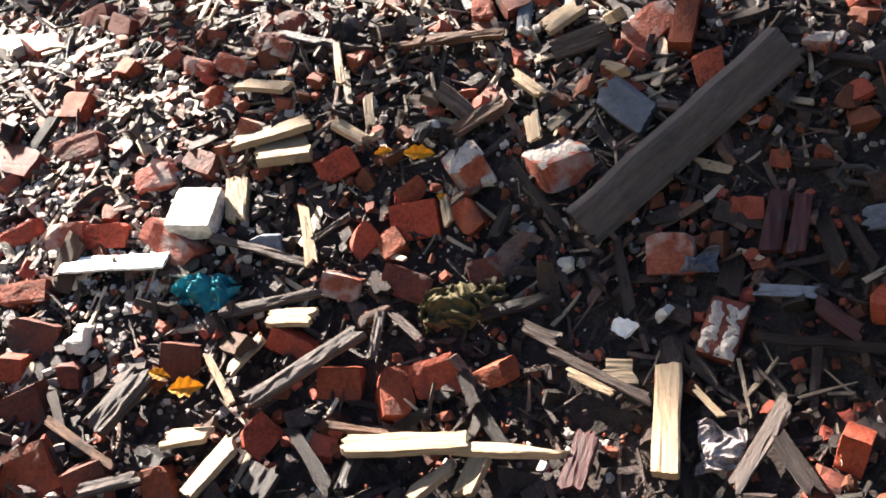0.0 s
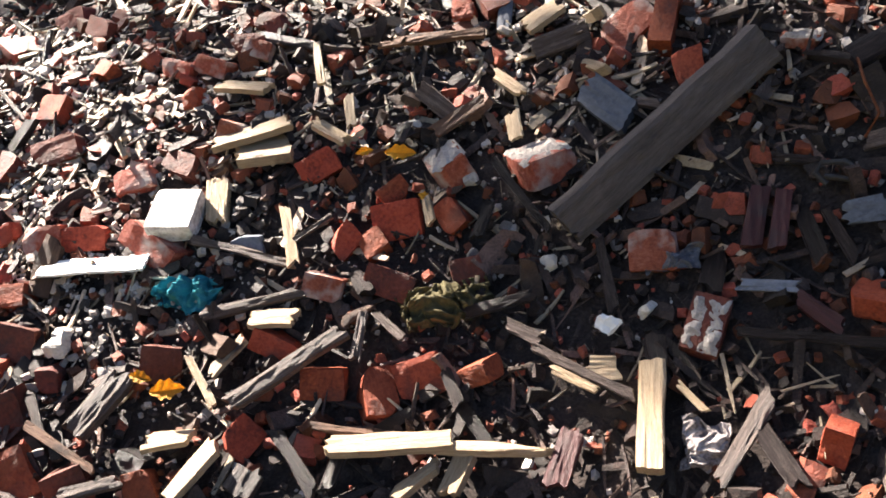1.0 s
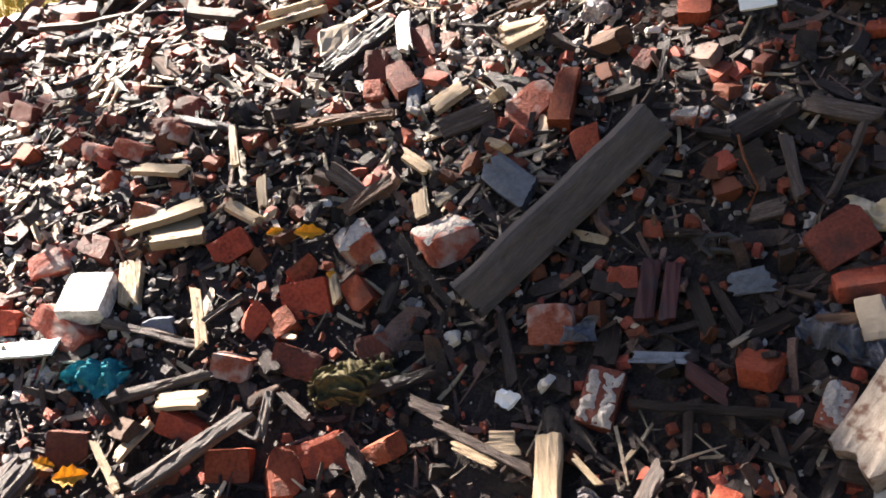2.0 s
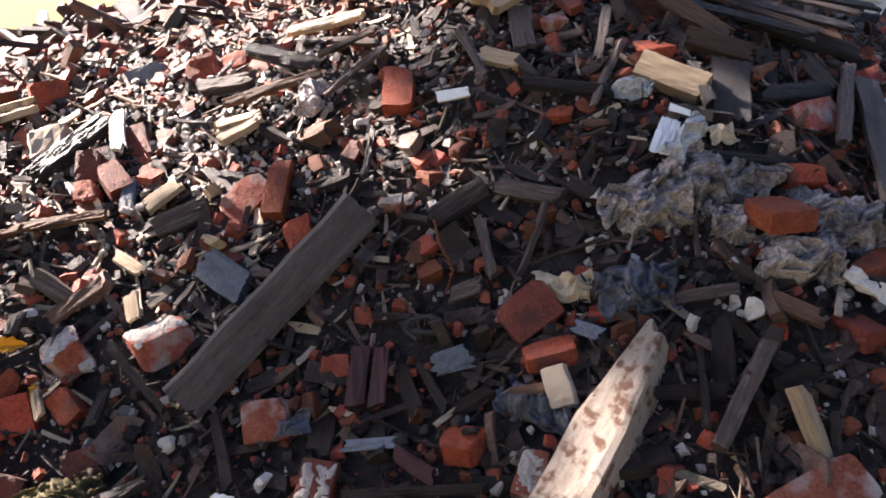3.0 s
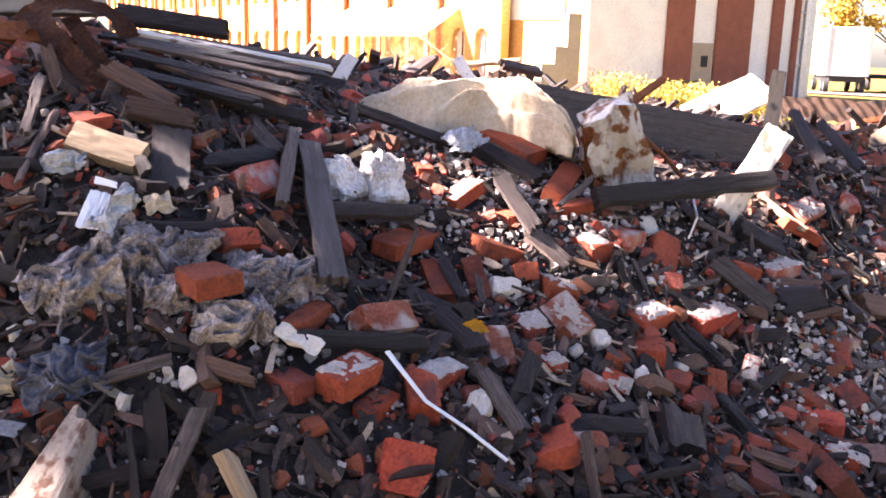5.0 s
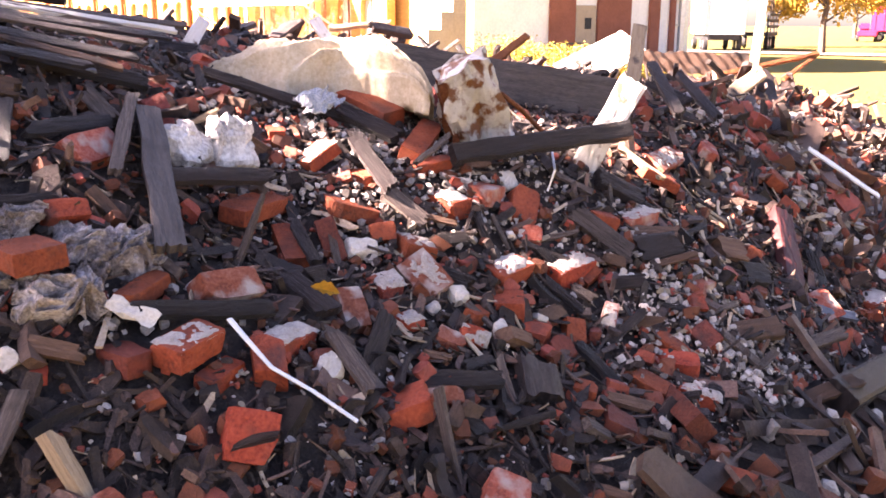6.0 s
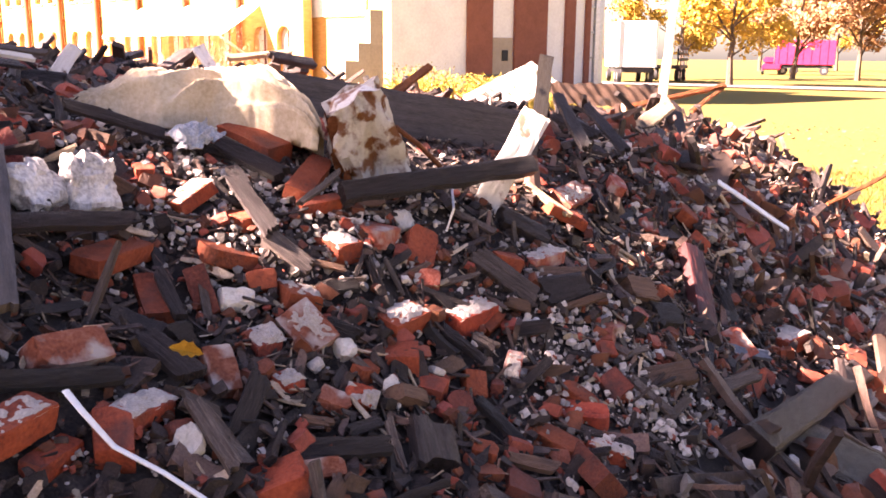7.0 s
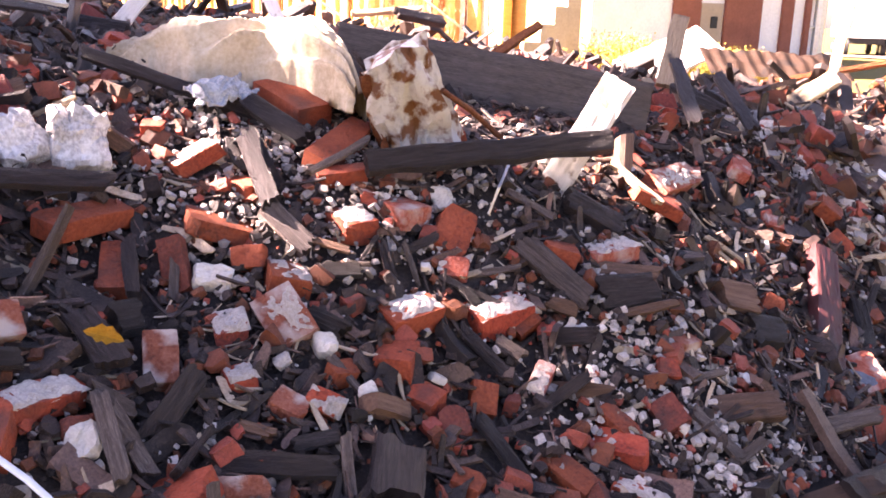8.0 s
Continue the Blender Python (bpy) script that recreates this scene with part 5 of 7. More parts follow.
brick((2.185, 1.843, 1.361), (2.341, 1.904, 1.366), (0.261, -0.716, 0.648), 0.083, 0.060, BRICK_PALE, "")
brick((1.893, 2.086, 1.511), (1.967, 2.089, 1.518), (-0.095, -0.117, 0.989), 0.094, 0.034, BRICK, "")
plank((1.858, 2.031, 1.483), (1.972, 1.907, 1.434), (-0.413, -0.639, 0.649), 0.072, 0.045, PALEWOOD, "tan sawn board lying on rubble", jag=.008)
plank((2.104, 2.009, 1.497), (1.981, 1.810, 1.366), (-0.135, -0.485, 0.864), 0.093, 0.020, CHAR, "")
plank((1.591, 2.129, 1.433), (1.776, 1.982, 1.426), (-0.522, -0.681, 0.514), 0.028, 0.030, CHAR, "")
brick((1.718, 2.305, 1.565), (1.785, 2.292, 1.576), (-0.185, -0.147, 0.972), 0.080, 0.029, BRICK_PALE, "")
plank((1.691, 2.384, 1.606), (1.641, 2.223, 1.509), (-0.247, -0.442, 0.862), 0.061, 0.015, GREYWOOD, "", jag=.01)
plank((1.572, 2.390, 1.614), (1.750, 2.448, 1.702), (-0.151, -0.657, 0.739), 0.113, 0.030, PALEWOOD, "ragged weathered shake of pale wood", jag=.05)
plank((1.766, 2.062, 1.488), (1.882, 2.247, 1.617), (-0.154, -0.497, 0.854), 0.024, 0.015, GREYWOOD, "")
plank((1.516, 2.359, 1.547), (1.519, 2.163, 1.440), (-0.412, -0.441, 0.798), 0.018, 0.006, GREYWOOD, "", bend=.02)
brick((2.657, 1.640, 1.131), (2.588, 1.510, 1.066), (-0.253, -0.325, 0.911), 0.068, 0.060, BRICK, "")
plank((2.665, 1.613, 1.160), (2.597, 1.454, 1.082), (-0.240, -0.343, 0.908), 0.030, 0.020, CHAR, "")
brick((2.046, 1.298, 1.034), (2.179, 1.328, 1.044), (-0.034, -0.159, 0.987), 0.080, 0.052, BRICK, "red brick with a white mortar top", mortar=1)
brick((1.972, 1.363, 1.030), (2.050, 1.371, 1.027), (0.044, -0.034, 0.998), 0.094, 0.049, BRICK_DARK, "")
brick((2.220, 1.420, 1.101), (2.371, 1.424, 1.085), (0.087, -0.739, 0.668), 0.073, 0.065, BRICK_PALE, "")
brick((2.051, 1.434, 1.118), (2.195, 1.508, 1.128), (-0.009, -0.112, 0.994), 0.050, 0.040, BRICK, "")
brick((2.286, 1.284, 1.004), (2.229, 1.203, 0.946), (-0.270, -0.423, 0.865), 0.069, 0.060, BRICK, "")
brick((2.280, 1.272, 0.996), (2.426, 1.310, 0.983), (0.135, -0.174, 0.975), 0.071, 0.040, BRICK, "brick with a dusty mortar top", mortar=1)
brick((2.106, 1.264, 0.966), (2.215, 1.293, 0.976), (-0.034, -0.221, 0.975), 0.050, 0.040, BRICK, "")
plank((2.050, 1.410, 1.108), (2.353, 1.324, 1.052), (-0.111, -0.790, 0.603), 0.034, 0.030, CHAR, "")
stone((2.023, 1.445, 1.129), (2.086, 1.369, 1.082), (-0.383, -0.695, 0.608), 0.035, 0.015, STONE, "pale broken shard of plaster board", jag=.04)
leaf((2.440, 1.308, 1.089), (2.498, 1.274, 1.066), (-0.193, -0.761, 0.619), 0.036, 0.002, LEAFY, "")
stone((2.355, 1.204, 0.934), (2.423, 1.195, 0.927), (-0.007, -0.669, 0.743), 0.061, 0.050, STONE, "")
plank((2.432, 1.239, 1.001), (2.401, 1.085, 0.902), (-0.288, -0.474, 0.832), 0.031, 0.020, GREYWOOD, "")
plank((2.480, 1.443, 1.087), (2.489, 1.291, 1.013), (-0.273, -0.437, 0.857), 0.054, 0.025, CHAR, "")
brick((1.843, 1.422, 1.027), (1.881, 1.414, 1.027), (-0.021, -0.125, 0.992), 0.040, 0.025, BRICK, "")
plank((1.595, 1.857, 1.245), (1.691, 1.706, 1.190), (-0.544, -0.572, 0.613), 0.036, 0.030, CHAR, "")
plank((1.404, 1.892, 1.167), (1.395, 1.759, 1.063), (-0.374, -0.555, 0.743), 0.025, 0.020, GREYWOOD, "")
plank((1.459, 1.941, 1.222), (1.581, 1.821, 1.213), (-0.570, -0.621, 0.539), 0.037, 0.030, GREYWOOD, "")
plank((1.444, 1.707, 1.107), (1.595, 1.658, 1.168), (-0.448, -0.697, 0.560), 0.009, 0.008, CHAR, "")
plank((1.690, 1.532, 1.072), (1.816, 1.487, 1.095), (-0.361, -0.704, 0.612), 0.019, 0.015, GREYWOOD, "")
plank((1.854, 1.463, 1.087), (1.937, 1.383, 1.052), (-0.380, -0.673, 0.635), 0.031, 0.020, BROWNWOOD, "")
plank((1.758, 1.475, 1.048), (1.707, 1.361, 0.940), (-0.340, -0.563, 0.753), 0.042, 0.020, CHAR, "")
plank((1.589, 1.420, 0.928), (1.716, 1.354, 0.946), (-0.427, -0.650, 0.629), 0.027, 0.025, CHAR, "")
plank((2.111, 1.899, 1.427), (2.375, 1.953, 1.415), (0.188, -0.791, 0.582), 0.037, 0.025, CHAR, "")
plank((1.885, 1.733, 1.314), (2.068, 1.671, 1.299), (-0.233, -0.808, 0.541), 0.022, 0.020, CHAR, "")
plank((2.367, 2.067, 1.498), (2.380, 1.949, 1.415), (-0.286, -0.575, 0.767), 0.048, 0.020, GREYWOOD, "")
plank((2.443, 2.271, 1.597), (2.401, 2.118, 1.532), (-0.142, -0.355, 0.924), 0.069, 0.020, SLATE, "")
plank((2.257, 2.166, 1.588), (2.585, 2.100, 1.499), (0.006, -0.790, 0.613), 0.043, 0.025, CHAR, "")
film((2.989, 1.913, 1.423), (3.180, 1.958, 1.444), (0.047, -0.586, 0.809), 0.083, 0.020, PALEFILM, "scrap of whitish torn plastic film")
film((1.774, 1.982, 1.436), (1.850, 1.950, 1.442), (-0.366, -0.778, 0.511), 0.057, 0.030, PALEFILM, "scrap of whitish torn plastic film")
cloth((1.913, 1.786, 1.348), (1.983, 1.779, 1.356), (-0.152, -0.807, 0.571), 0.047, 0.020, CLOTH, "pinkish scrap of torn cloth")
brick((4.066, 1.319, 1.157), (4.198, 1.239, 1.081), (0.259, -0.412, 0.874), 0.083, 0.040, BRICK, "orange-red brick catching the sun")
brick((4.195, 1.339, 1.143), (4.456, 1.370, 1.152), (0.047, -0.613, 0.789), 0.092, 0.060, BRICK_PALE, "brick caked in white mortar", mortar=1)
plank((4.152, 0.509, 0.488), (4.378, 0.213, 0.306), (-0.128, -0.590, 0.797), 0.206, 0.060, CHAR, "thick charred timber beam", jag=.01)
plank((4.071, 1.414, 1.232), (4.093, 1.240, 1.122), (-0.250, -0.542, 0.803), 0.029, 0.015, PALEWOOD, "")
plank((3.790, 1.425, 1.140), (3.930, 1.290, 1.480), (-0.72, -0.60, 0.22), 0.088, 0.030, WHITEPAINT, "white painted plank leaning in the sun", jag=.006)
plank((3.771, 2.378, 1.507), (4.563, 1.621, 1.328), (-0.666, -0.731, 0.147), 0.204, 0.050, BEAMWOOD, "long dark weathered joist on edge", jag=.01)
plank((4.930, 1.809, 1.393), (5.140, 1.891, 1.659), (-0.651, -0.406, 0.641), 0.066, 0.025, PALEWOOD, "flat wooden stake standing in rubble", jag=.01)
plank((6.078, 1.690, 1.172), (6.679, 1.850, 2.006), (-0.727, -0.350, 0.590), 0.050, 0.040, PALEWOOD, "pale square post standing upright", jag=.01)
plank((4.422, 2.237, 1.498), (4.612, 2.181, 1.614), (-0.559, -0.463, 0.688), 0.033, 0.020, RUST, "short rusty iron bar", jag=.002)
plank((6.032, 1.980, 1.360), (7.040, 1.625, 1.490), (-0.297, -0.561, 0.772), 0.027, 0.020, RUST, "thin rusty iron rod", jag=.002)
plank((6.497, 1.647, 1.355), (7.026, 1.636, 1.471), (-0.197, -0.490, 0.849), 0.022, 0.020, RUST, "thin rusty iron rod", jag=.002)
plank((6.207, 0.812, 0.931), (6.741, 0.610, 1.049), (-0.359, -0.480, 0.800), 0.019, 0.015, RUST, "thin rusty iron rod", jag=.002)
plank((6.503, 3.106, 1.314), (7.158, 2.949, 1.539), (-0.387, -0.514, 0.765), 0.269, 0.030, WHITEPAINT, "bright white sheet of board in the sun", jag=.01)
plank((1.532, 2.751, 1.726), (1.987, 2.465, 1.712), (-0.418, -0.696, 0.584), 0.064, 0.050, RUST, "rusted iron channel along the crest", jag=.01)
plank((1.793, 2.964, 1.799), (2.314, 2.807, 1.827), (-0.292, -0.934, 0.205), 0.075, 0.070, BEIGE, "tan painted beam on the crest", jag=.01)
plank((2.479, 3.118, 1.807), (2.789, 2.850, 1.757), (-0.560, -0.723, 0.405), 0.062, 0.050, CHAR, "charred joist on the crest")
plank((2.009, 2.081, 1.548), (2.180, 2.007, 1.506), (-0.177, -0.761, 0.624), 0.054, 0.030, BROWNWOOD, "")
stone((0.808, 3.400, 1.434), (1.021, 3.431, 1.506), (-0.211, -0.491, 0.846), 0.290, 0.120, BROWNWOOD, "rust-brown lump of burnt masonry")
plank((1.089, 6.750, 1.592), (1.286, 2.862, 1.640), (-0.200, 0.002, 0.980), 0.069, 0.030, GREYWOOD, "")
plank((1.289, 2.809, 1.622), (1.481, 2.616, 1.642), (-0.523, -0.444, 0.728), 0.029, 0.020, PALEWOOD, "")
plank((1.116, 2.721, 1.517), (1.326, 2.625, 1.576), (-0.457, -0.575, 0.679), 0.026, 0.020, PALEWOOD, "")
plank((1.510, 2.369, 1.547), (1.518, 2.162, 1.437), (-0.450, -0.433, 0.781), 0.017, 0.010, GREYWOOD, "")
plank((0.915, 2.560, 1.338), (1.175, 2.494, 1.430), (-0.393, -0.659, 0.642), 0.022, 0.020, BROWNWOOD, "")
plank((1.226, 2.608, 1.504), (1.338, 2.490, 1.506), (-0.535, -0.497, 0.683), 0.019, 0.015, GREYWOOD, "")
plank((0.886, 2.475, 1.264), (1.008, 2.469, 1.319), (-0.346, -0.622, 0.702), 0.030, 0.020, PALEWOOD, "")
plank((1.535, 2.274, 1.493), (1.618, 2.168, 1.475), (-0.520, -0.525, 0.674), 0.043, 0.020, PALEWOOD, "")
plank((0.425, 2.572, 1.160), (0.609, 2.684, 1.283), (-0.110, -0.646, 0.755), 0.044, 0.030, CHAR, "")
plank((0.231, 2.821, 1.244), (0.438, 2.824, 1.305), (-0.284, 0.087, 0.955), 0.054, 0.020, PALEWOOD, "")
plank((-0.002, 3.073, 1.260), (0.183, 2.915, 1.267), (-0.318, -0.335, 0.887), 0.038, 0.020, GREYWOOD, "")
plank((0.261, 2.857, 1.278), (0.430, 2.854, 1.325), (-0.267, 0.093, 0.959), 0.046, 0.020, PALEWOOD, "")
plank((0.384, 2.444, 1.059), (0.612, 2.390, 1.095), (-0.266, -0.656, 0.706), 0.021, 0.020, BROWNWOOD, "")
plank((2.033, 2.237, 1.643), (2.177, 2.117, 1.536), (-0.171, -0.761, 0.626), 0.058, 0.030, BROWNWOOD, "brown charred board under the crest")
plank((2.273, 2.446, 1.734), (2.686, 2.349, 1.650), (0.145, -0.214, 0.966), 0.035, 0.015, GREYWOOD, "")
plank((1.927, 2.331, 1.686), (1.918, 2.211, 1.551), (-0.310, -0.699, 0.645), 0.029, 0.020, BROWNWOOD, "")
plank((1.977, 1.982, 1.493), (1.951, 1.849, 1.406), (-0.289, -0.483, 0.827), 0.028, 0.020, CHAR, "")
brick((1.792, 2.393, 1.653), (1.809, 2.274, 1.603), (-0.337, -0.400, 0.852), 0.043, 0.027, BRICK_DARK, "")
plank((3.440, 2.262, 1.586), (3.607, 2.181, 1.547), (-0.051, -0.517, 0.854), 0.054, 0.020, PALEWOOD, "")
plank((3.575, 2.470, 1.680), (3.525, 2.320, 1.575), (-0.571, -0.335, 0.749), 0.044, 0.020, WHITEPAINT, "white painted scrap of trim standing up", jag=.01)
plank((3.153, 2.694, 1.584), (3.268, 2.742, 1.677), (-0.169, -0.778, 0.606), 0.052, 0.020, WHITEPAINT, "white painted scrap of trim standing up", jag=.01)
plank((3.004, 2.742, 1.590), (3.173, 2.664, 1.562), (-0.224, -0.715, 0.662), 0.049, 0.030, CHAR, "")
plank((5.050, 3.570, 1.649), (5.336, 3.493, 1.603), (-0.076, -0.700, 0.710), 0.062, 0.040, CHAR, "")
plank((4.911, 3.772, 1.635), (5.278, 3.605, 1.669), (-0.341, -0.595, 0.728), 0.031, 0.030, PALEWOOD, "")
plank((4.623, 1.575, 1.513), (4.378, 1.317, 1.323), (-0.409, -0.257, 0.875), 0.045, 0.022, CHAR, "")
plank((4.958, 1.604, 1.456), (4.741, 1.310, 1.284), (-0.477, -0.154, 0.865), 0.042, 0.022, CHAR, "")
plank((4.687, 1.411, 1.344), (4.692, 1.618, 1.424), (-0.603, -0.276, 0.748), 0.052, 0.020, CHAR, "")
plank((5.510, 1.634, 1.274), (5.857, 1.541, 1.428), (-0.456, -0.568, 0.686), 0.076, 0.030, PALEWOOD, "")
plank((6.606, 1.462, 1.293), (6.443, 1.277, 1.139), (-0.316, -0.429, 0.846), 0.038, 0.020, PALEWOOD, "")
plank((6.408, 0.933, 1.060), (6.313, 0.847, 0.943), (-0.620, -0.298, 0.726), 0.037, 0.020, CHAR, "")
plank((2.532, 1.424, 1.053), (2.602, 1.427, 1.049), (0.070, -0.664, 0.745), 0.072, 0.040, CHAR, "")
brick((2.359, 1.230, 0.951), (2.424, 1.218, 0.941), (-0.029, -0.716, 0.697), 0.042, 0.050, BRICK_DARK, "")
brick((0.542, 2.585, 1.166), (0.608, 2.567, 1.172), (-0.126, -0.816, 0.564), 0.094, 0.072, BRICK_DARK, "")
brick((0.613, 2.552, 1.168), (0.655, 2.462, 1.119), (-0.119, -0.608, 0.785), 0.065, 0.072, BRICK_DARK, "")
plank((0.656, 2.397, 1.097), (0.671, 2.486, 1.162), (-0.136, -0.576, 0.806), 0.035, 0.020, SLATE, "")
brick((0.539, 2.501, 1.115), (0.595, 2.486, 1.124), (-0.214, -0.746, 0.630), 0.060, 0.072, BRICK, "")
plank((0.858, 2.685, 1.364), (1.010, 2.619, 1.397), (-0.413, -0.617, 0.670), 0.043, 0.030, GREYWOOD, "")
plank((0.886, 2.507, 1.284), (1.004, 2.473, 1.320), (-0.317, -0.109, 0.942), 0.054, 0.020, PALEWOOD, "")
brick((0.668, 2.927, 1.353), (0.786, 2.877, 1.402), (-0.435, -0.874, 0.215), 0.055, 0.050, SLATE, "blue-grey broken slab among the bricks")
brick((-0.029, 2.599, 0.997), (0.067, 2.569, 1.010), (-0.469, -0.743, 0.477), 0.061, 0.072, BRICK_DARK, "")
brick((0.029, 2.657, 1.054), (0.098, 2.624, 1.048), (-0.453, -0.651, 0.609), 0.052, 0.072, BRICK_DARK, "")
brick((0.843, 2.797, 1.383), (0.936, 2.793, 1.409), (-0.313, -0.766, 0.562), 0.093, 0.072, BRICK, "")
brick((0.953, 2.792, 1.410), (1.024, 2.753, 1.438), (-0.671, -0.639, 0.376), 0.052, 0.072, BRICK, "")
brick((1.052, 2.744, 1.447), (1.141, 2.707, 1.457), (-0.473, -0.852, 0.225), 0.061, 0.072, BRICK_PALE, "")
brick((0.871, 2.709, 1.356), (0.995, 2.642, 1.373), (-0.311, -0.874, 0.374), 0.040, 0.040, SLATE, "blue-grey broken slab among the bricks")
brick((1.202, 2.276, 1.263), (1.231, 2.240, 1.262), (-0.185, -0.184, 0.965), 0.057, 0.029, BRICK_DARK, "")
film((1.103, 2.457, 1.364), (1.159, 2.429, 1.378), (-0.414, -0.432, 0.801), 0.116, 0.030, ASHCLOTH, "crumpled whitish plastic scrap")
plank((0.892, 2.445, 1.259), (1.000, 2.447, 1.312), (-0.439, -0.101, 0.893), 0.069, 0.020, PALEWOOD, "")
plank((1.404, 2.211, 1.392), (1.478, 2.171, 1.410), (-0.501, -0.679, 0.536), 0.025, 0.010, WHITEPVC, "white plastic strip on rubble", jag=.006)
plank((1.165, 2.525, 1.467), (1.326, 2.511, 1.543), (-0.372, -0.645, 0.668), 0.017, 0.010, BROWNWOOD, "")
plank((1.156, 2.395, 1.378), (1.339, 2.439, 1.503), (-0.320, -0.645, 0.694), 0.016, 0.012, GREYWOOD, "")
plank((1.194, 2.106, 1.219), (1.243, 2.206, 1.320), (-0.309, -0.596, 0.741), 0.014, 0.010, CHAR, "")
brick((2.894, 1.443, 1.077), (2.980, 1.407, 1.052), (0.178, -0.239, 0.955), 0.104, 0.049, BRICK, "brick with a crust of pale mortar", mortar=1)
brick((2.872, 1.390, 1.044), (2.878, 1.288, 0.965), (-0.501, -0.551, 0.667), 0.097, 0.065, BRICK_PALE, "brick with a crust of pale mortar", mortar=1)
brick((2.728, 1.377, 0.992), (2.794, 1.347, 1.005), (-0.234, -0.102, 0.967), 0.090, 0.061, BRICK_DARK, "brick with a crust of pale mortar", mortar=1)
brick((3.085, 1.271, 0.969), (3.228, 1.260, 0.980), (-0.090, -0.230, 0.969), 0.091, 0.061, BRICK, "brick with a crust of pale mortar", mortar=1)
brick((3.029, 1.222, 0.914), (3.080, 1.155, 0.913), (-0.093, -0.091, 0.991), 0.099, 0.063, BRICK, "")
brick((3.304, 1.217, 0.938), (3.457, 1.183, 0.953), (-0.129, -0.133, 0.983), 0.101, 0.064, BRICK, "brick with a crust of pale mortar", mortar=1)
brick((2.881, 1.197, 0.926), (2.946, 1.192, 0.917), (0.108, -0.297, 0.949), 0.051, 0.040, BRICK, "")
brick((3.046, 1.135, 0.861), (3.068, 1.067, 0.845), (-0.117, -0.262, 0.958), 0.066, 0.049, BRICK, "")
brick((2.681, 1.255, 0.940), (2.743, 1.242, 0.944), (-0.095, -0.166, 0.982), 0.061, 0.042, BRICK, "brick with a crust of pale mortar", mortar=1)
brick((2.746, 1.193, 0.913), (2.787, 1.133, 0.881), (0.027, -0.445, 0.895), 0.059, 0.045, BRICK_PALE, "")
brick((2.607, 1.366, 1.026), (2.567, 1.287, 0.952), (-0.235, -0.601, 0.764), 0.065, 0.049, BRICK_PALE, "")
brick((2.809, 1.170, 0.911), (2.858, 1.115, 0.881), (-0.410, -0.690, 0.596), 0.047, 0.045, BRICK, "brick with a crust of pale mortar", mortar=1)
brick((3.083, 1.056, 0.845), (3.064, 1.002, 0.787), (-0.394, -0.603, 0.693), 0.062, 0.046, BRICK_DARK, "")
brick((3.211, 1.077, 0.857), (3.172, 1.046, 0.802), (-0.350, -0.691, 0.633), 0.060, 0.045, BRICK, "")
brick((3.249, 1.046, 0.810), (3.266, 1.013, 0.805), (0.060, -0.111, 0.992), 0.050, 0.040, BRICK_DARK, "")
brick((3.444, 0.934, 0.779), (3.456, 0.851, 0.736), (-0.091, -0.471, 0.877), 0.054, 0.041, BRICK, "")
brick((3.396, 0.906, 0.723), (3.431, 0.786, 0.724), (-0.331, -0.084, 0.940), 0.064, 0.050, BRICK, "")
brick((3.246, 0.919, 0.725), (3.248, 0.780, 0.688), (-0.095, -0.250, 0.963), 0.064, 0.047, BRICK, "")
brick((3.325, 0.803, 0.684), (3.382, 0.698, 0.652), (0.021, -0.287, 0.958), 0.050, 0.040, BRICK, "brick with a crust of pale mortar", mortar=1)
brick((2.990, 0.939, 0.761), (3.015, 0.885, 0.751), (0.001, -0.196, 0.981), 0.058, 0.040, BRICK, "")
brick((3.107, 1.489, 1.143), (3.204, 1.476, 1.146), (-0.047, -0.137, 0.989), 0.120, 0.060, BRICK, "brick with a crust of pale mortar", mortar=1)
brick((3.253, 1.466, 1.161), (3.358, 1.473, 1.156), (0.055, -0.087, 0.995), 0.120, 0.057, BRICK_PALE, "")
stone((3.402, 1.463, 1.178), (3.456, 1.441, 1.184), (-0.353, -0.679, 0.643), 0.064, 0.040, STONE, "")
brick((3.435, 1.402, 1.153), (3.342, 1.357, 1.063), (-0.218, -0.764, 0.607), 0.092, 0.065, BRICK, "")
brick((3.314, 1.333, 1.044), (3.366, 1.277, 1.044), (-0.551, -0.509, 0.661), 0.055, 0.045, BRICK_PALE, "")
brick((2.805, 1.628, 1.182), (2.937, 1.578, 1.136), (0.260, -0.189, 0.947), 0.112, 0.044, BRICK, "")
brick((2.741, 1.576, 1.155), (2.723, 1.497, 1.040), (-0.641, -0.580, 0.503), 0.055, 0.045, BRICK_DARK, "")
brick((2.849, 1.512, 1.103), (2.920, 1.468, 1.108), (-0.465, -0.696, 0.547), 0.053, 0.045, BRICK, "")
brick((3.607, 1.269, 1.066), (3.673, 1.210, 1.042), (0.190, -0.187, 0.964), 0.117, 0.047, BRICK, "")
brick((3.714, 1.204, 1.033), (3.876, 1.172, 1.044), (-0.090, -0.094, 0.991), 0.088, 0.044, BRICK_PALE, "brick with a crust of pale mortar", mortar=1)
brick((4.183, 1.380, 1.151), (4.217, 1.256, 1.084), (-0.081, -0.495, 0.865), 0.050, 0.040, BRICK, "")
brick((4.417, 1.444, 1.145), (4.480, 1.348, 1.154), (-0.051, 0.062, 0.997), 0.107, 0.043, BRICK_PALE, "")
brick((3.756, 0.959, 0.852), (3.834, 0.947, 0.850), (-0.004, -0.189, 0.982), 0.078, 0.043, BRICK_PALE, "")
brick((3.652, 0.928, 0.827), (3.701, 0.890, 0.815), (-0.350, -0.656, 0.669), 0.046, 0.045, BRICK, "")
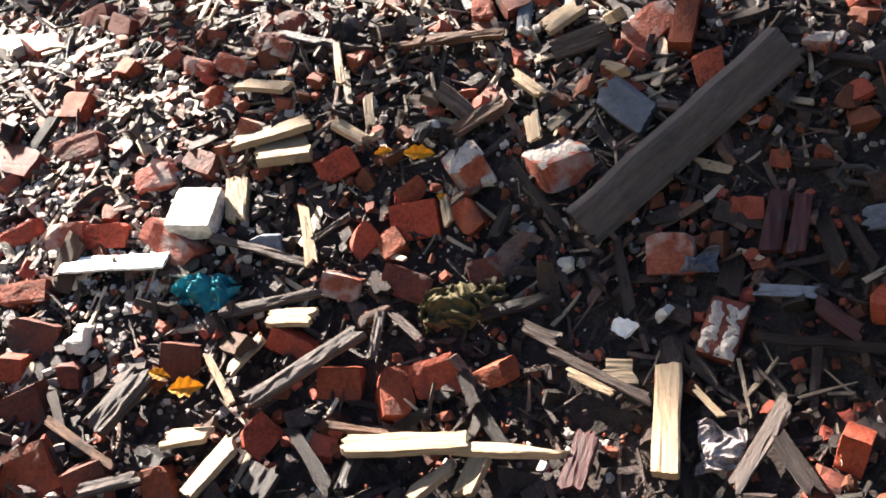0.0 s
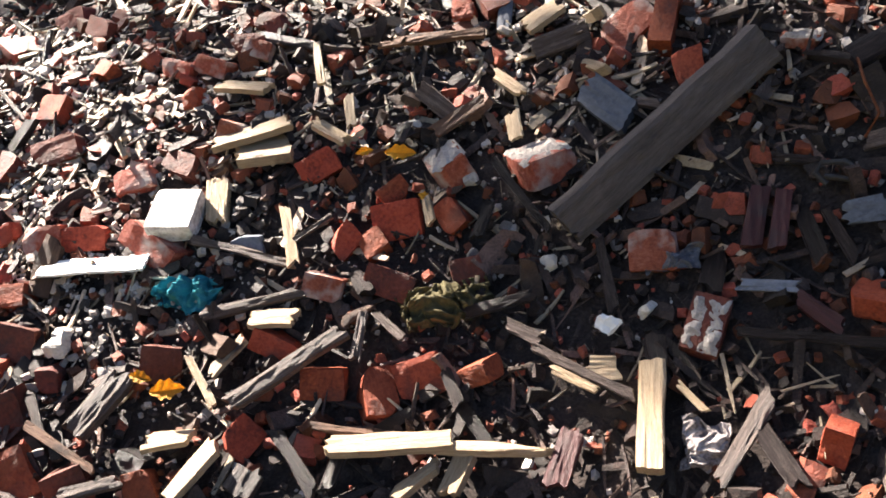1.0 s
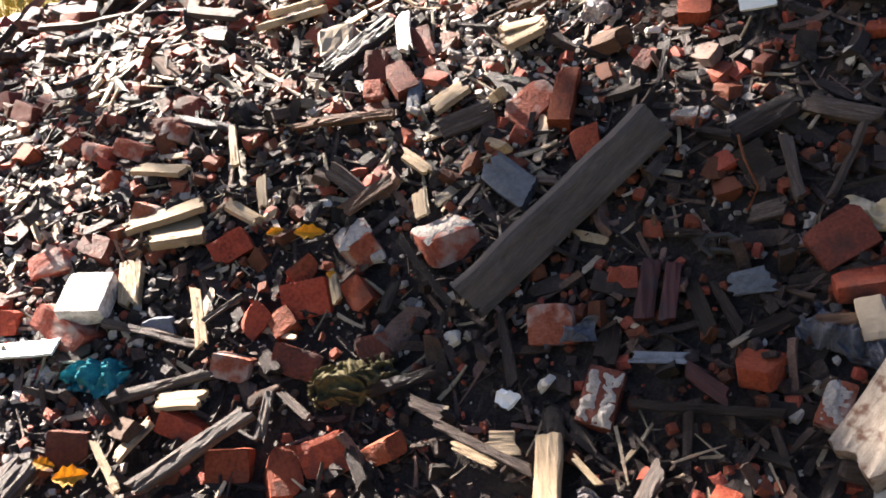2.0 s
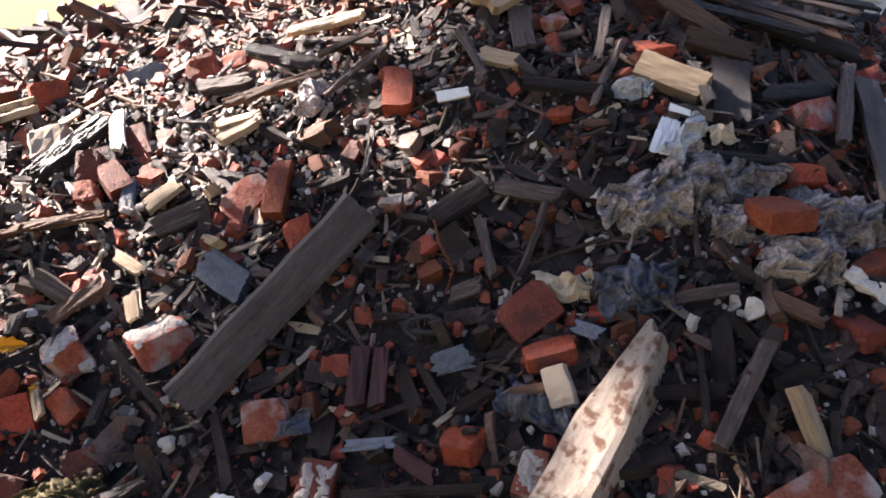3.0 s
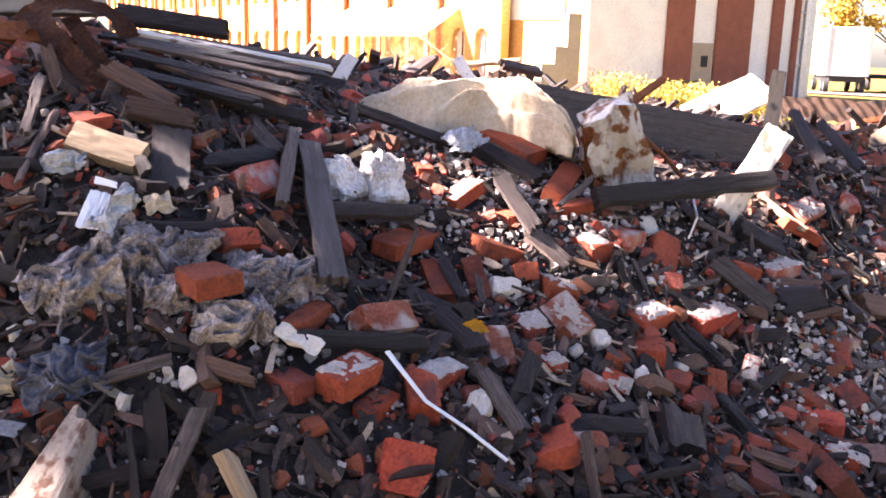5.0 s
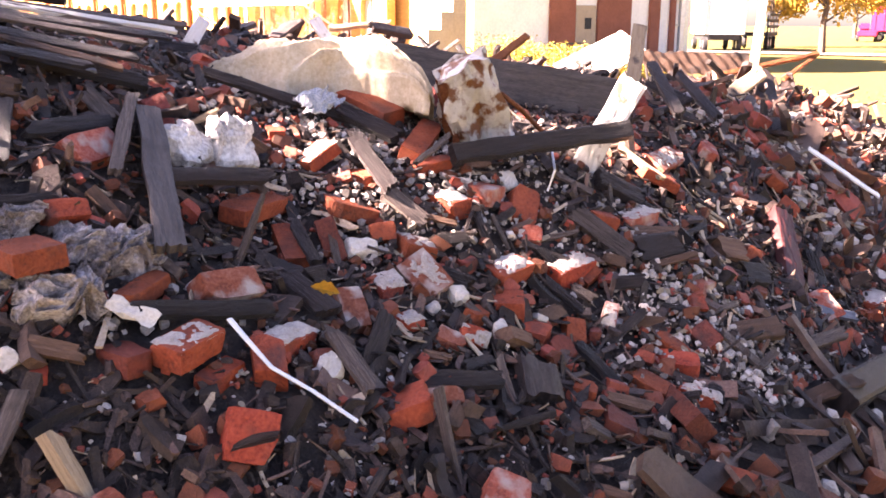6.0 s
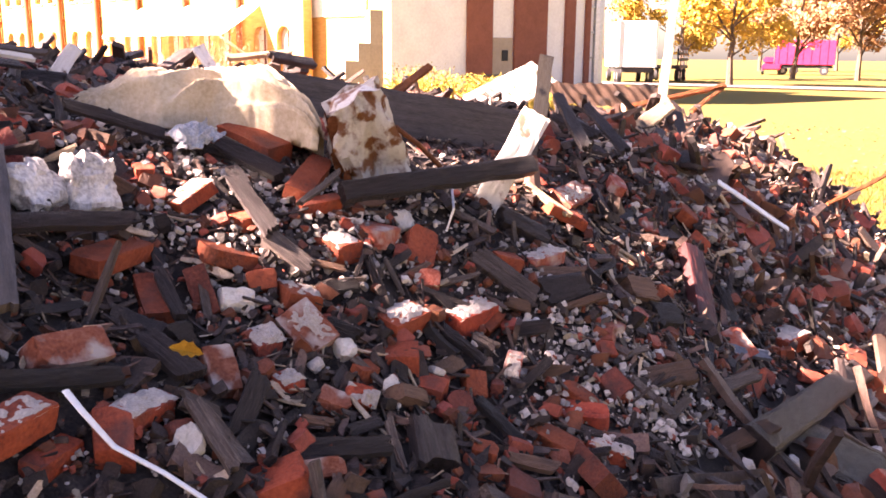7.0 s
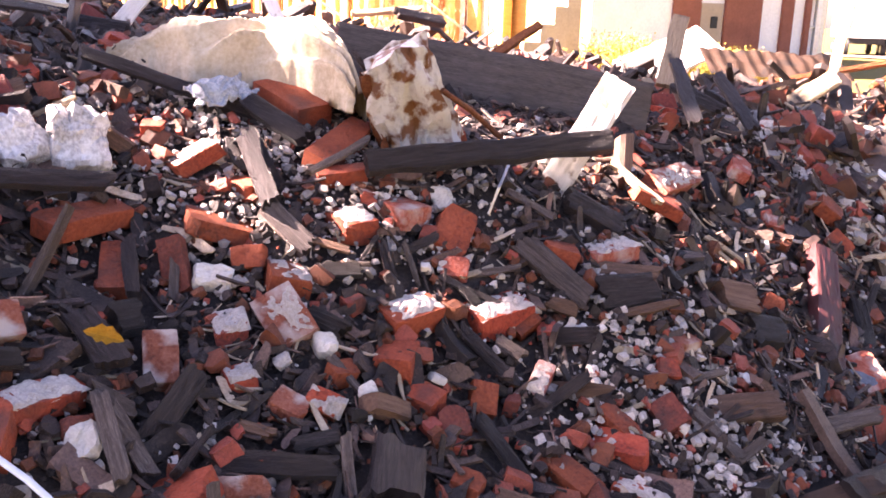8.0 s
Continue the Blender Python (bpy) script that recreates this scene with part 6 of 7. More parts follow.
brick((4.552, 0.816, 0.668), (4.518, 0.716, 0.588), (-0.490, -0.440, 0.752), 0.085, 0.064, BRICK_PALE, "")
brick((4.889, 0.715, 0.547), (5.052, 0.660, 0.558), (-0.080, -0.033, 0.996), 0.120, 0.070, BRICK, "brick with a crust of pale mortar", mortar=1)
brick((4.280, 0.652, 0.518), (4.461, 0.658, 0.574), (-0.295, -0.075, 0.953), 0.060, 0.045, BRICK, "")
brick((4.229, 0.588, 0.500), (4.309, 0.540, 0.479), (0.191, -0.115, 0.975), 0.112, 0.044, BRICK, "")
stone((2.753, 1.508, 1.082), (2.828, 1.455, 1.076), (-0.362, -0.581, 0.729), 0.058, 0.040, STONE, "")
stone((2.893, 1.266, 0.968), (2.943, 1.244, 0.965), (-0.244, -0.631, 0.736), 0.057, 0.040, STONE, "")
brick((2.557, 1.076, 0.840), (2.631, 1.022, 0.836), (-0.427, -0.635, 0.644), 0.042, 0.045, BRICK_PALE, "")
stone((2.927, 1.139, 0.903), (2.918, 1.099, 0.868), (-0.331, -0.579, 0.745), 0.042, 0.029, STONE, "")
brick((3.055, 1.318, 1.021), (3.004, 1.319, 1.006), (-0.275, -0.036, 0.961), 0.050, 0.040, BRICK_DARK, "")
brick((3.392, 1.159, 0.911), (3.450, 1.146, 0.946), (-0.518, -0.533, 0.669), 0.048, 0.045, BRICK, "")
stone((3.527, 1.068, 0.900), (3.556, 1.062, 0.913), (-0.424, -0.604, 0.675), 0.045, 0.032, STONE, "")
stone((3.510, 1.100, 0.921), (3.528, 1.077, 0.914), (-0.474, -0.586, 0.657), 0.037, 0.026, STONE, "")
brick((4.290, 0.997, 0.855), (4.330, 0.955, 0.826), (-0.503, -0.757, 0.418), 0.059, 0.045, BRICK, "")
brick((3.397, 1.057, 0.856), (3.327, 1.032, 0.809), (-0.385, -0.429, 0.817), 0.045, 0.045, BRICK_PALE, "brick with a crust of pale mortar", mortar=1)
brick((3.043, 1.188, 0.923), (3.048, 1.158, 0.902), (-0.461, -0.559, 0.689), 0.042, 0.045, BRICK_DARK, "")
plank((2.903, 1.330, 1.023), (2.966, 1.243, 0.979), (-0.315, -0.602, 0.734), 0.043, 0.024, CHAR, "")
plank((3.533, 1.288, 1.092), (3.603, 1.099, 0.961), (-0.531, -0.604, 0.595), 0.061, 0.034, GREYWOOD, "")
plank((3.274, 1.310, 1.039), (3.395, 1.174, 0.966), (-0.376, -0.676, 0.634), 0.017, 0.010, GREYWOOD, "")
plank((3.369, 1.288, 1.030), (3.481, 1.223, 1.044), (-0.457, -0.661, 0.596), 0.016, 0.010, GREYWOOD, "")
plank((3.228, 1.375, 1.118), (3.215, 1.303, 1.026), (-0.280, -0.733, 0.619), 0.011, 0.010, GREYWOOD, "")
plank((3.067, 1.368, 1.058), (3.172, 1.399, 1.135), (-0.306, -0.661, 0.685), 0.011, 0.010, CHAR, "")
plank((3.248, 1.203, 0.954), (3.298, 1.052, 0.832), (-0.316, -0.658, 0.684), 0.028, 0.015, CHAR, "")
plank((3.318, 1.155, 0.919), (3.352, 1.081, 0.877), (-0.433, -0.587, 0.684), 0.034, 0.019, GREYWOOD, "")
plank((2.485, 1.184, 0.906), (2.623, 1.238, 0.993), (-0.206, -0.649, 0.732), 0.049, 0.027, CHAR, "")
plank((2.439, 1.225, 0.982), (2.467, 1.120, 0.875), (-0.170, -0.725, 0.667), 0.030, 0.016, GREYWOOD, "")
plank((2.550, 1.124, 0.874), (2.756, 0.995, 0.846), (-0.237, -0.555, 0.797), 0.039, 0.022, CHAR, "")
plank((2.910, 1.007, 0.846), (2.828, 0.926, 0.771), (-0.167, -0.580, 0.798), 0.097, 0.050, CHAR, "", jag=.05)
plank((2.814, 1.049, 0.879), (2.764, 0.968, 0.782), (-0.250, -0.676, 0.693), 0.019, 0.011, GREYWOOD, "")
plank((3.235, 1.010, 0.763), (3.443, 0.968, 0.856), (-0.433, -0.509, 0.744), 0.028, 0.015, CHAR, "")
plank((3.121, 1.008, 0.828), (3.138, 0.865, 0.721), (-0.292, -0.597, 0.747), 0.031, 0.017, CHAR, "")
plank((3.723, 0.814, 0.731), (3.898, 0.717, 0.730), (-0.319, -0.584, 0.747), 0.073, 0.040, BROWNWOOD, "")
plank((3.595, 1.097, 0.913), (3.796, 0.972, 0.954), (-0.458, -0.501, 0.734), 0.023, 0.013, BROWNWOOD, "")
plank((3.647, 1.118, 0.964), (3.795, 1.035, 0.974), (-0.408, -0.647, 0.644), 0.085, 0.047, CHAR, "")
plank((3.693, 1.175, 1.018), (3.849, 1.059, 0.996), (-0.367, -0.626, 0.688), 0.039, 0.021, BROWNWOOD, "")
plank((4.710, 1.020, 0.938), (4.364, 0.800, 0.628), (-0.450, -0.850, 0.250), 0.092, 0.050, REDWOOD, "dark red painted board on rubble")
plank((3.912, 0.755, 0.623), (4.255, 0.607, 0.642), (-0.298, -0.594, 0.747), 0.043, 0.024, GREYWOOD, "")
plank((3.714, 0.619, 0.549), (3.983, 0.487, 0.586), (-0.342, -0.465, 0.817), 0.048, 0.026, BROWNWOOD, "")
plank((2.968, 1.564, 1.205), (3.020, 1.447, 1.109), (-0.272, -0.681, 0.680), 0.055, 0.030, GREYWOOD, "")
plank((4.898, 1.035, 0.852), (5.101, 0.949, 0.870), (-0.338, -0.655, 0.675), 0.021, 0.011, PALEWOOD, "")
plank((4.244, 1.174, 1.021), (4.306, 1.073, 0.948), (-0.327, -0.676, 0.661), 0.015, 0.010, PALEWOOD, "")
plank((4.230, 1.146, 1.002), (4.251, 1.064, 0.944), (-0.372, -0.597, 0.711), 0.011, 0.010, PALEWOOD, "")
plank((3.764, 1.332, 1.168), (3.887, 1.216, 1.082), (-0.231, -0.726, 0.647), 0.063, 0.035, CHAR, "")
plank((3.613, 1.407, 1.192), (3.686, 1.290, 1.125), (-0.349, -0.617, 0.705), 0.021, 0.011, GREYWOOD, "")
plank((2.747, 1.569, 1.154), (2.689, 1.465, 1.045), (-0.263, -0.628, 0.733), 0.023, 0.013, GREYWOOD, "")
plank((3.059, 1.778, 1.357), (3.048, 1.595, 1.195), (-0.209, -0.640, 0.739), 0.035, 0.019, CHAR, "")
plank((3.179, 1.396, 1.130), (3.160, 1.330, 1.038), (-0.372, -0.719, 0.587), 0.022, 0.012, CHAR, "")
plank((3.005, 1.403, 1.077), (3.096, 1.344, 1.076), (-0.361, -0.566, 0.741), 0.035, 0.019, CHAR, "")
plank((3.025, 1.463, 1.132), (3.094, 1.399, 1.109), (-0.312, -0.600, 0.737), 0.016, 0.010, BROWNWOOD, "")
plank((3.230, 1.377, 1.088), (3.327, 1.358, 1.119), (-0.340, -0.614, 0.712), 0.023, 0.013, CHAR, "")
plank((3.316, 1.263, 1.018), (3.336, 1.205, 0.965), (-0.434, -0.691, 0.579), 0.026, 0.014, CHAR, "")
plank((3.448, 1.108, 0.900), (3.554, 1.022, 0.908), (-0.518, -0.586, 0.623), 0.044, 0.024, CHAR, "")
plank((3.538, 0.976, 0.846), (3.612, 0.886, 0.817), (-0.454, -0.592, 0.666), 0.021, 0.011, CHAR, "")
plank((3.712, 0.871, 0.800), (3.824, 0.836, 0.802), (-0.207, -0.617, 0.759), 0.019, 0.010, GREYWOOD, "")
plank((4.104, 0.941, 0.827), (4.207, 0.875, 0.799), (-0.214, -0.651, 0.729), 0.082, 0.045, CHAR, "")
plank((4.740, 0.900, 0.792), (4.662, 0.812, 0.664), (-0.406, -0.619, 0.673), 0.051, 0.028, CHAR, "")
plank((5.147, 0.920, 0.750), (5.339, 0.758, 0.695), (-0.373, -0.665, 0.647), 0.034, 0.019, GREYWOOD, "")
plank((4.081, 1.027, 0.904), (4.184, 0.963, 0.877), (-0.219, -0.657, 0.722), 0.093, 0.050, BROWNWOOD, "")
plank((3.917, 1.094, 0.960), (4.063, 1.061, 0.990), (-0.288, -0.637, 0.715), 0.021, 0.011, CHAR, "")
plank((3.634, 0.814, 0.768), (3.671, 0.687, 0.669), (-0.291, -0.638, 0.713), 0.030, 0.017, GREYWOOD, "")
plank((3.399, 0.749, 0.688), (3.447, 0.629, 0.639), (-0.396, -0.476, 0.786), 0.030, 0.017, CHAR, "")
plank((3.038, 0.877, 0.742), (3.125, 0.777, 0.703), (-0.211, -0.511, 0.833), 0.032, 0.018, BROWNWOOD, "")
plank((2.710, 1.087, 0.870), (2.810, 1.063, 0.866), (-0.122, -0.618, 0.777), 0.025, 0.014, CHAR, "")
plank((2.642, 1.154, 0.908), (2.695, 1.101, 0.888), (-0.198, -0.518, 0.832), 0.020, 0.011, BROWNWOOD, "")
plank((2.897, 1.216, 0.961), (2.920, 1.138, 0.897), (-0.329, -0.654, 0.681), 0.017, 0.010, GREYWOOD, "")
plank((3.613, 0.705, 0.654), (3.754, 0.681, 0.705), (-0.362, -0.603, 0.711), 0.024, 0.013, GREYWOOD, "")
plank((4.447, 0.810, 0.641), (4.579, 0.652, 0.604), (-0.402, -0.513, 0.759), 0.036, 0.020, SLATE, "")
plank((3.240, 1.535, 1.280), (3.875, 1.272, 1.318), (-0.105, -0.811, 0.576), 0.058, 0.040, CHAR, "charred bar lying across a white plank", jag=.006)
plank((2.803, 2.150, 1.527), (3.289, 1.772, 1.310), (-0.357, -0.657, 0.709), 0.034, 0.016, CHAR, "thin charred board in front of the blanket", jag=.02)
plank((5.337, 1.116, 1.118), (5.533, 0.841, 0.900), (-0.144, -0.674, 0.732), 0.030, 0.008, WHITEPVC, "long white plastic trim strip", jag=.003)
blanket((2.934, 2.324, 1.495), (3.325, 1.696, 1.400), CLOTH, "dirty cream fleece blanket heaped on the crest")

plank((1.197, 3.352, 1.713), (1.528, 3.201, 1.720), (-0.35, -0.60, 0.72), 0.055, 0.025, CHAR, "long broken lath along the crest of the mound", jag=.02)
plank((1.211, 3.199, 1.676), (1.474, 3.110, 1.695), (-0.35, -0.60, 0.72), 0.032, 0.014, BROWNWOOD, "long broken lath along the crest of the mound", jag=.02)
plank((1.364, 3.583, 1.783), (1.913, 3.359, 1.785), (-0.35, -0.60, 0.72), 0.036, 0.016, CHAR, "long broken lath along the crest of the mound", jag=.02)
plank((1.234, 3.699, 1.769), (1.544, 3.554, 1.770), (-0.35, -0.60, 0.72), 0.046, 0.021, GREYWOOD, "long broken lath along the crest of the mound", jag=.02)
plank((1.163, 3.053, 1.633), (1.345, 3.031, 1.657), (-0.35, -0.60, 0.72), 0.034, 0.016, CHAR, "long broken lath along the crest of the mound", jag=.02)
plank((1.298, 2.936, 1.624), (1.574, 2.883, 1.648), (-0.35, -0.60, 0.72), 0.017, 0.008, PALEWOOD, "long broken lath along the crest of the mound", jag=.02)
plank((1.188, 2.796, 1.546), (1.564, 2.782, 1.626), (-0.35, -0.60, 0.72), 0.014, 0.008, BROWNWOOD, "long broken lath along the crest of the mound", jag=.02)
plank((1.160, 2.695, 1.492), (1.448, 2.702, 1.523), (-0.35, -0.60, 0.72), 0.015, 0.008, GREYWOOD, "long broken lath along the crest of the mound", jag=.02)
plank((1.291, 2.730, 1.520), (1.596, 2.721, 1.604), (-0.35, -0.60, 0.72), 0.016, 0.008, PALEWOOD, "long broken lath along the crest of the mound", jag=.02)
plank((3.869, 0.519, 0.546), (5.125, 0.438, 0.412), (0.055, -0.536, 0.842), 0.108, 0.090, CHAR, "thick charred timber beam end", jag=.01)
# thin laths stacked on the crest behind the iron channel
for k, (x0, y0, z0, x1, y1, z1, w, mat) in enumerate((
        (2.14, 2.44, 1.745, 2.86, 2.34, 1.640, 0.026, WHITEPAINT), (2.10, 2.41, 1.725, 2.78, 2.26, 1.620, 0.034, CHAR), (2.16, 2.36, 1.705, 2.66, 2.20, 1.605, 0.030, GREYWOOD),
        (2.12, 2.32, 1.680, 2.58, 2.12, 1.565, 0.036, CHAR), (2.20, 2.28, 1.650, 2.50, 2.08, 1.545, 0.028, BROWNWOOD), (2.10, 2.24, 1.630, 2.40, 2.06, 1.555, 0.034, CHAR),
        (2.26, 2.52, 1.735, 2.96, 2.42, 1.655, 0.030, GREYWOOD), (2.35, 2.58, 1.730, 3.02, 2.56, 1.655, 0.026, CHAR))):
    plank((x0, y0, z0), (x1, y1, z1), (-0.2 + 0.08 * (k % 3), -0.45, 0.86), w, 0.011, mat, "thin broken lath stacked on the crest", jag=.03)


def bent_strip(name, path, r, flat, material, label, category):
    ob = part(name, tube(path, r, 8, flat), material)
    note(path[0], path[-1], 0.05)
    return tagged(ob, label, category)


bent_strip("trim_strip", [(2.210, 1.305, 1.072), (2.211, 1.263, 1.044), (2.225, 1.198, 0.988), (2.272, 1.127, 0.939), (2.313, 1.044, 0.882)], 0.0085, 0.45, WHITEPVC, "bent strip of white plastic trim", "trim")
bent_strip("cable", [(1.222, 1.749, 0.948), (1.204, 1.771, 0.962), (1.219, 1.783, 0.980), (1.255, 1.763, 0.991), (1.273, 1.736, 0.984), (1.259, 1.735, 0.964), (1.218, 1.759, 0.962)], 0.006, 1.0, BLACK, "looped black rubber cable", "cable")
bent_strip("wire", [(1.297, 1.879, 1.168), (1.289, 1.817, 1.136), (1.304, 1.767, 1.089), (1.296, 1.782, 1.035)], 0.003, 1.0, RUST, "thin rusty bent wire", "wire")
bent_strip("wire", [(3.649, 1.433, 1.253), (3.504, 1.331, 1.220), (3.484, 1.343, 1.155)], 0.004, 1.0, STEEL, "thin bent steel wire", "wire")
bent_strip("wire", [(3.486, 1.529, 1.449), (3.585, 1.517, 1.392), (3.693, 1.505, 1.313)], 0.008, 1.0, RUST, "curved rusty iron rod", "rod")


def rusty_can(foot, head, right):
    """A crushed square can of white enamel leaning over, rusting along its creases, its side torn open and folded in."""
    foot, head, right = Vector(foot), Vector(head), Vector(right).normalized()
    up = (head - foot).normalized()
    right = (right - right.dot(up) * up).normalized()
    m = Matrix((right, up.cross(right), up)).transposed().to_4x4()
    m.translation = foot
    tall = (head - foot).length

    def skin(q0, q1, shrink, bm):
        rows = []
        for k in range(25):
            u = k / 24
            row = []
            for j in range(41):
                q = q0 + (q1 - q0) * j / 40
                c, sn = math.cos(q), math.sin(q)
                s_ = 1 / max(abs(c), abs(sn)) ** 0.82
                p = Vector((c * s_ * (0.096 - 0.020 * u * u), sn * s_ * 0.064, tall * u))
                p.x, p.y = p.x * shrink, p.y * shrink
                dent = noise.noise((q * 1.7, u * 2.2, 3)) * 0.034 + (1 - abs(noise.noise((q * 2.6, u * 3.1, 9))) * 2) * 0.015
                p.x += c * dent
                p.y += sn * dent
                p.z += 0.030 * u * noise.noise((q * 1.3, 5, 0)) - 0.05 * u * max(0, -c) ** 2
                row.append(bm.verts.new(p))
            rows.append(row)
        for r0, r1 in zip(rows, rows[1:]):
            for j in range(40):
                bm.faces.new((r0[j], r0[j + 1], r1[j + 1], r1[j]))
        return rows

    bm = bmesh.new()
    rows = skin(-0.74 * math.pi, 1.06 * math.pi, 1.0, bm)
    bm.faces.new([v for v in rows[-1]])
    bmesh.ops.solidify(bm, geom=bm.faces[:], thickness=0.002)
    ob = part("metal_can", bm, RUSTWHITE)
    ob.matrix_world = m
    tagged(ob, "crushed white enamel can streaked with rust", "can")
    bm = bmesh.new()
    skin(1.02 * math.pi, 1.30 * math.pi, 0.97, bm)
    bmesh.ops.solidify(bm, geom=bm.faces[:], thickness=0.002)
    part("side_panel", bm, RUST, ob, "rusted torn side")
    for q in (-0.74 * math.pi,):
        c, sn = math.cos(q), math.sin(q)
        s_ = 1 / max(abs(c), abs(sn)) ** 0.82
        path = [(c * s_ * (0.096 - 0.020 * u * u) * 1.02 + c * noise.noise((q * 1.7, u * 2.2, 3)) * 0.02, sn * s_ * 0.063 + sn * (noise.noise((q * 1.7, u * 2.2, 3)) * 0.02 + (1 - abs(noise.noise((q * 2.6, u * 3.1, 9))) * 2) * 0.01), tall * u * (1 - 0.18 * max(0, -c) ** 2)) for u in (k / 12 for k in range(13))]
        part("seam", tube(path, 0.0035), RUST, ob, "rusted seam")
    return ob


rusty_can((3.500, 1.612, 1.280), (3.392, 1.628, 1.548), (0.75, -0.66, 0.0))


def ribbon(path, wide, thick, way, seed=0):
    """A bent strip of sheet: sections set along a smoothed path, as wide as given and square to way."""
    pts = [Vector(p) for p in path]
    for _ in range(3):
        pts = [pts[0]] + [q for a, b in zip(pts, pts[1:]) for q in (a.lerp(b, 0.25), a.lerp(b, 0.75))] + [pts[-1]]
    bm = bmesh.new()
    rows = []
    for i, p in enumerate(pts):
        t = (pts[min(i + 1, len(pts) - 1)] - pts[max(i - 1, 0)]).normalized()
        side = t.cross(Vector(way)).normalized()
        curl = side.cross(t)
        wd = wide * (1 + 0.25 * noise.noise((i * 0.4, seed, 0)))
        rows.append([bm.verts.new(p + side * wd * (j / 6 - 0.5) + curl * (0.10 * wide * (j / 3 - 1) ** 2 + 0.08 * wide * noise.noise((i * 0.5, j * 0.7, seed)))) for j in range(7)])
    for r0, r1 in zip(rows, rows[1:]):
        for j in range(6):
            bm.faces.new((r0[j], r0[j + 1], r1[j + 1], r1[j]))
    bmesh.ops.solidify(bm, geom=bm.faces[:], thickness=thick)
    return bm


def rusted_channel():
    """A torn sheet-iron channel on the crest: its flange, its lip and one strip hanging down the slope."""
    ob = part("iron_channel", ribbon([(1.93, 2.50, 1.735), (1.985, 2.47, 1.79), (2.06, 2.44, 1.80), (2.15, 2.40, 1.775), (2.17, 2.37, 1.715)], 0.085, 0.006, (0.1, -0.5, 0.85), 3), RUSTDARK)
    tagged(ob, "torn rusted sheet-iron channel on the crest", "iron channel")
    part("hanging_strip", ribbon([(1.955, 2.455, 1.775), (1.945, 2.36, 1.73), (1.985, 2.27, 1.635), (2.035, 2.19, 1.575), (2.095, 2.09, 1.53)], 0.062, 0.006, (-0.35, -0.75, 0.55), 6), RUSTDARK, ob)
    part("hanging_strip", ribbon([(2.03, 2.42, 1.765), (2.035, 2.33, 1.70), (2.06, 2.25, 1.62)], 0.045, 0.006, (-0.35, -0.75, 0.55), 9), RUSTDARK, ob)
    return ob


rusted_channel()


def corrugated(a, b, n, w):
    m, length = axes(a, b, n)
    bm = bmesh.new()
    rows = [[bm.verts.new(((i / 60 - 0.5) * length, (j / 4 - 0.5) * w, 0.005 * math.sin(i * 1.1) + 0.02 * noise.noise((i * 0.1, j, 0)))) for j in range(5)] for i in range(61)]
    for p, q in zip(rows, rows[1:]):
        for j in range(4):
            bm.faces.new((p[j], q[j], q[j + 1], p[j + 1]))
    bmesh.ops.solidify(bm, geom=bm.faces[:], thickness=0.004)
    ob = part("corrugated_sheet", bm, BROWNWOOD)
    ob.matrix_world = m
    return tagged(ob, "brown corrugated roofing sheet lying on the mound", "sheet")


corrugated((6.240, 2.425, 1.445), (6.818, 1.916, 1.419), (-0.4, -0.2, 0.9), 0.3)


# ---- loose fill: further bricks and timber of the mound ----
rng = random.Random(12)
BRICK_MESHES, WOOD_MESHES = [], []
for k in range(14):
    full = k % 4 == 0
    bm = chipped(0.2 if full else rng.uniform(0.07, 0.13), 0.095, rng.uniform(0.055, 0.065) if full else rng.uniform(0.05, 0.07), 2 + k % 3, 0.0 if full else 0.035, 700 + k)
    me = bpy.data.meshes.new("brick")
    bm.to_mesh(me)
    bm.free()
    mat = (BRICK, BRICK_PALE, BRICK_DARK, BRICK, BRICK_DARK, BRICK_PALE, BRICK)[k % 7]
    me.materials.append(mat)
    BRICK_MESHES.append((me, ("broken red clay brick, sooty on one side", "broken red brick crusted with pale mortar", "soot-darkened broken clay brick")[(BRICK, BRICK_PALE, BRICK_DARK).index(mat)]))
for k in range(20):
    length = rng.uniform(0.09, 0.27)
    w = rng.choice((0.014, 0.02, 0.026, 0.034, 0.045))
    bm = board(length, w, rng.uniform(0.012, 0.032), w * 1.2, rng.uniform(-0.008, 0.008), 8, 3, 800 + k, rng.choice((0, 0, 0.5, 0.8)), 0.004)
    me = bpy.data.meshes.new("splinter")
    bm.to_mesh(me)
    bm.free()
    mat = (CHAR, GREYWOOD, CHAR, BROWNWOOD, CHAR, CHAR, PALEWOOD)[k % 7]
    me.materials.append(mat)
    WOOD_MESHES.append((me, {"charred wood": "charred black splinter of timber", "weathered grey wood": "weathered grey broken slat",
                             "brown split wood": "brown split piece of timber", "bare pale wood": "pale freshly split wooden slat"}[mat.name]))


def loose_pose(x, y, sink, tilt, scale=1.0):
    n = (normal_at(x, y) + Vector((rng.gauss(0, tilt), rng.gauss(0, tilt), rng.gauss(0, tilt * 0.6)))).normalized()
    q = rng.random() * math.tau
    a = Vector((math.cos(q), math.sin(q), 0))
    p = Vector((x, y, float(height(x, y)) + sink))
    m, _ = axes(p - a * 0.1, p + a * 0.1, n)
    z = n
    xx = (a - a.dot(z) * z).normalized()
    m = Matrix((xx, z.cross(xx), z)).transposed().to_4x4()
    m.translation = p
    return m @ Matrix.Scale(scale, 4)


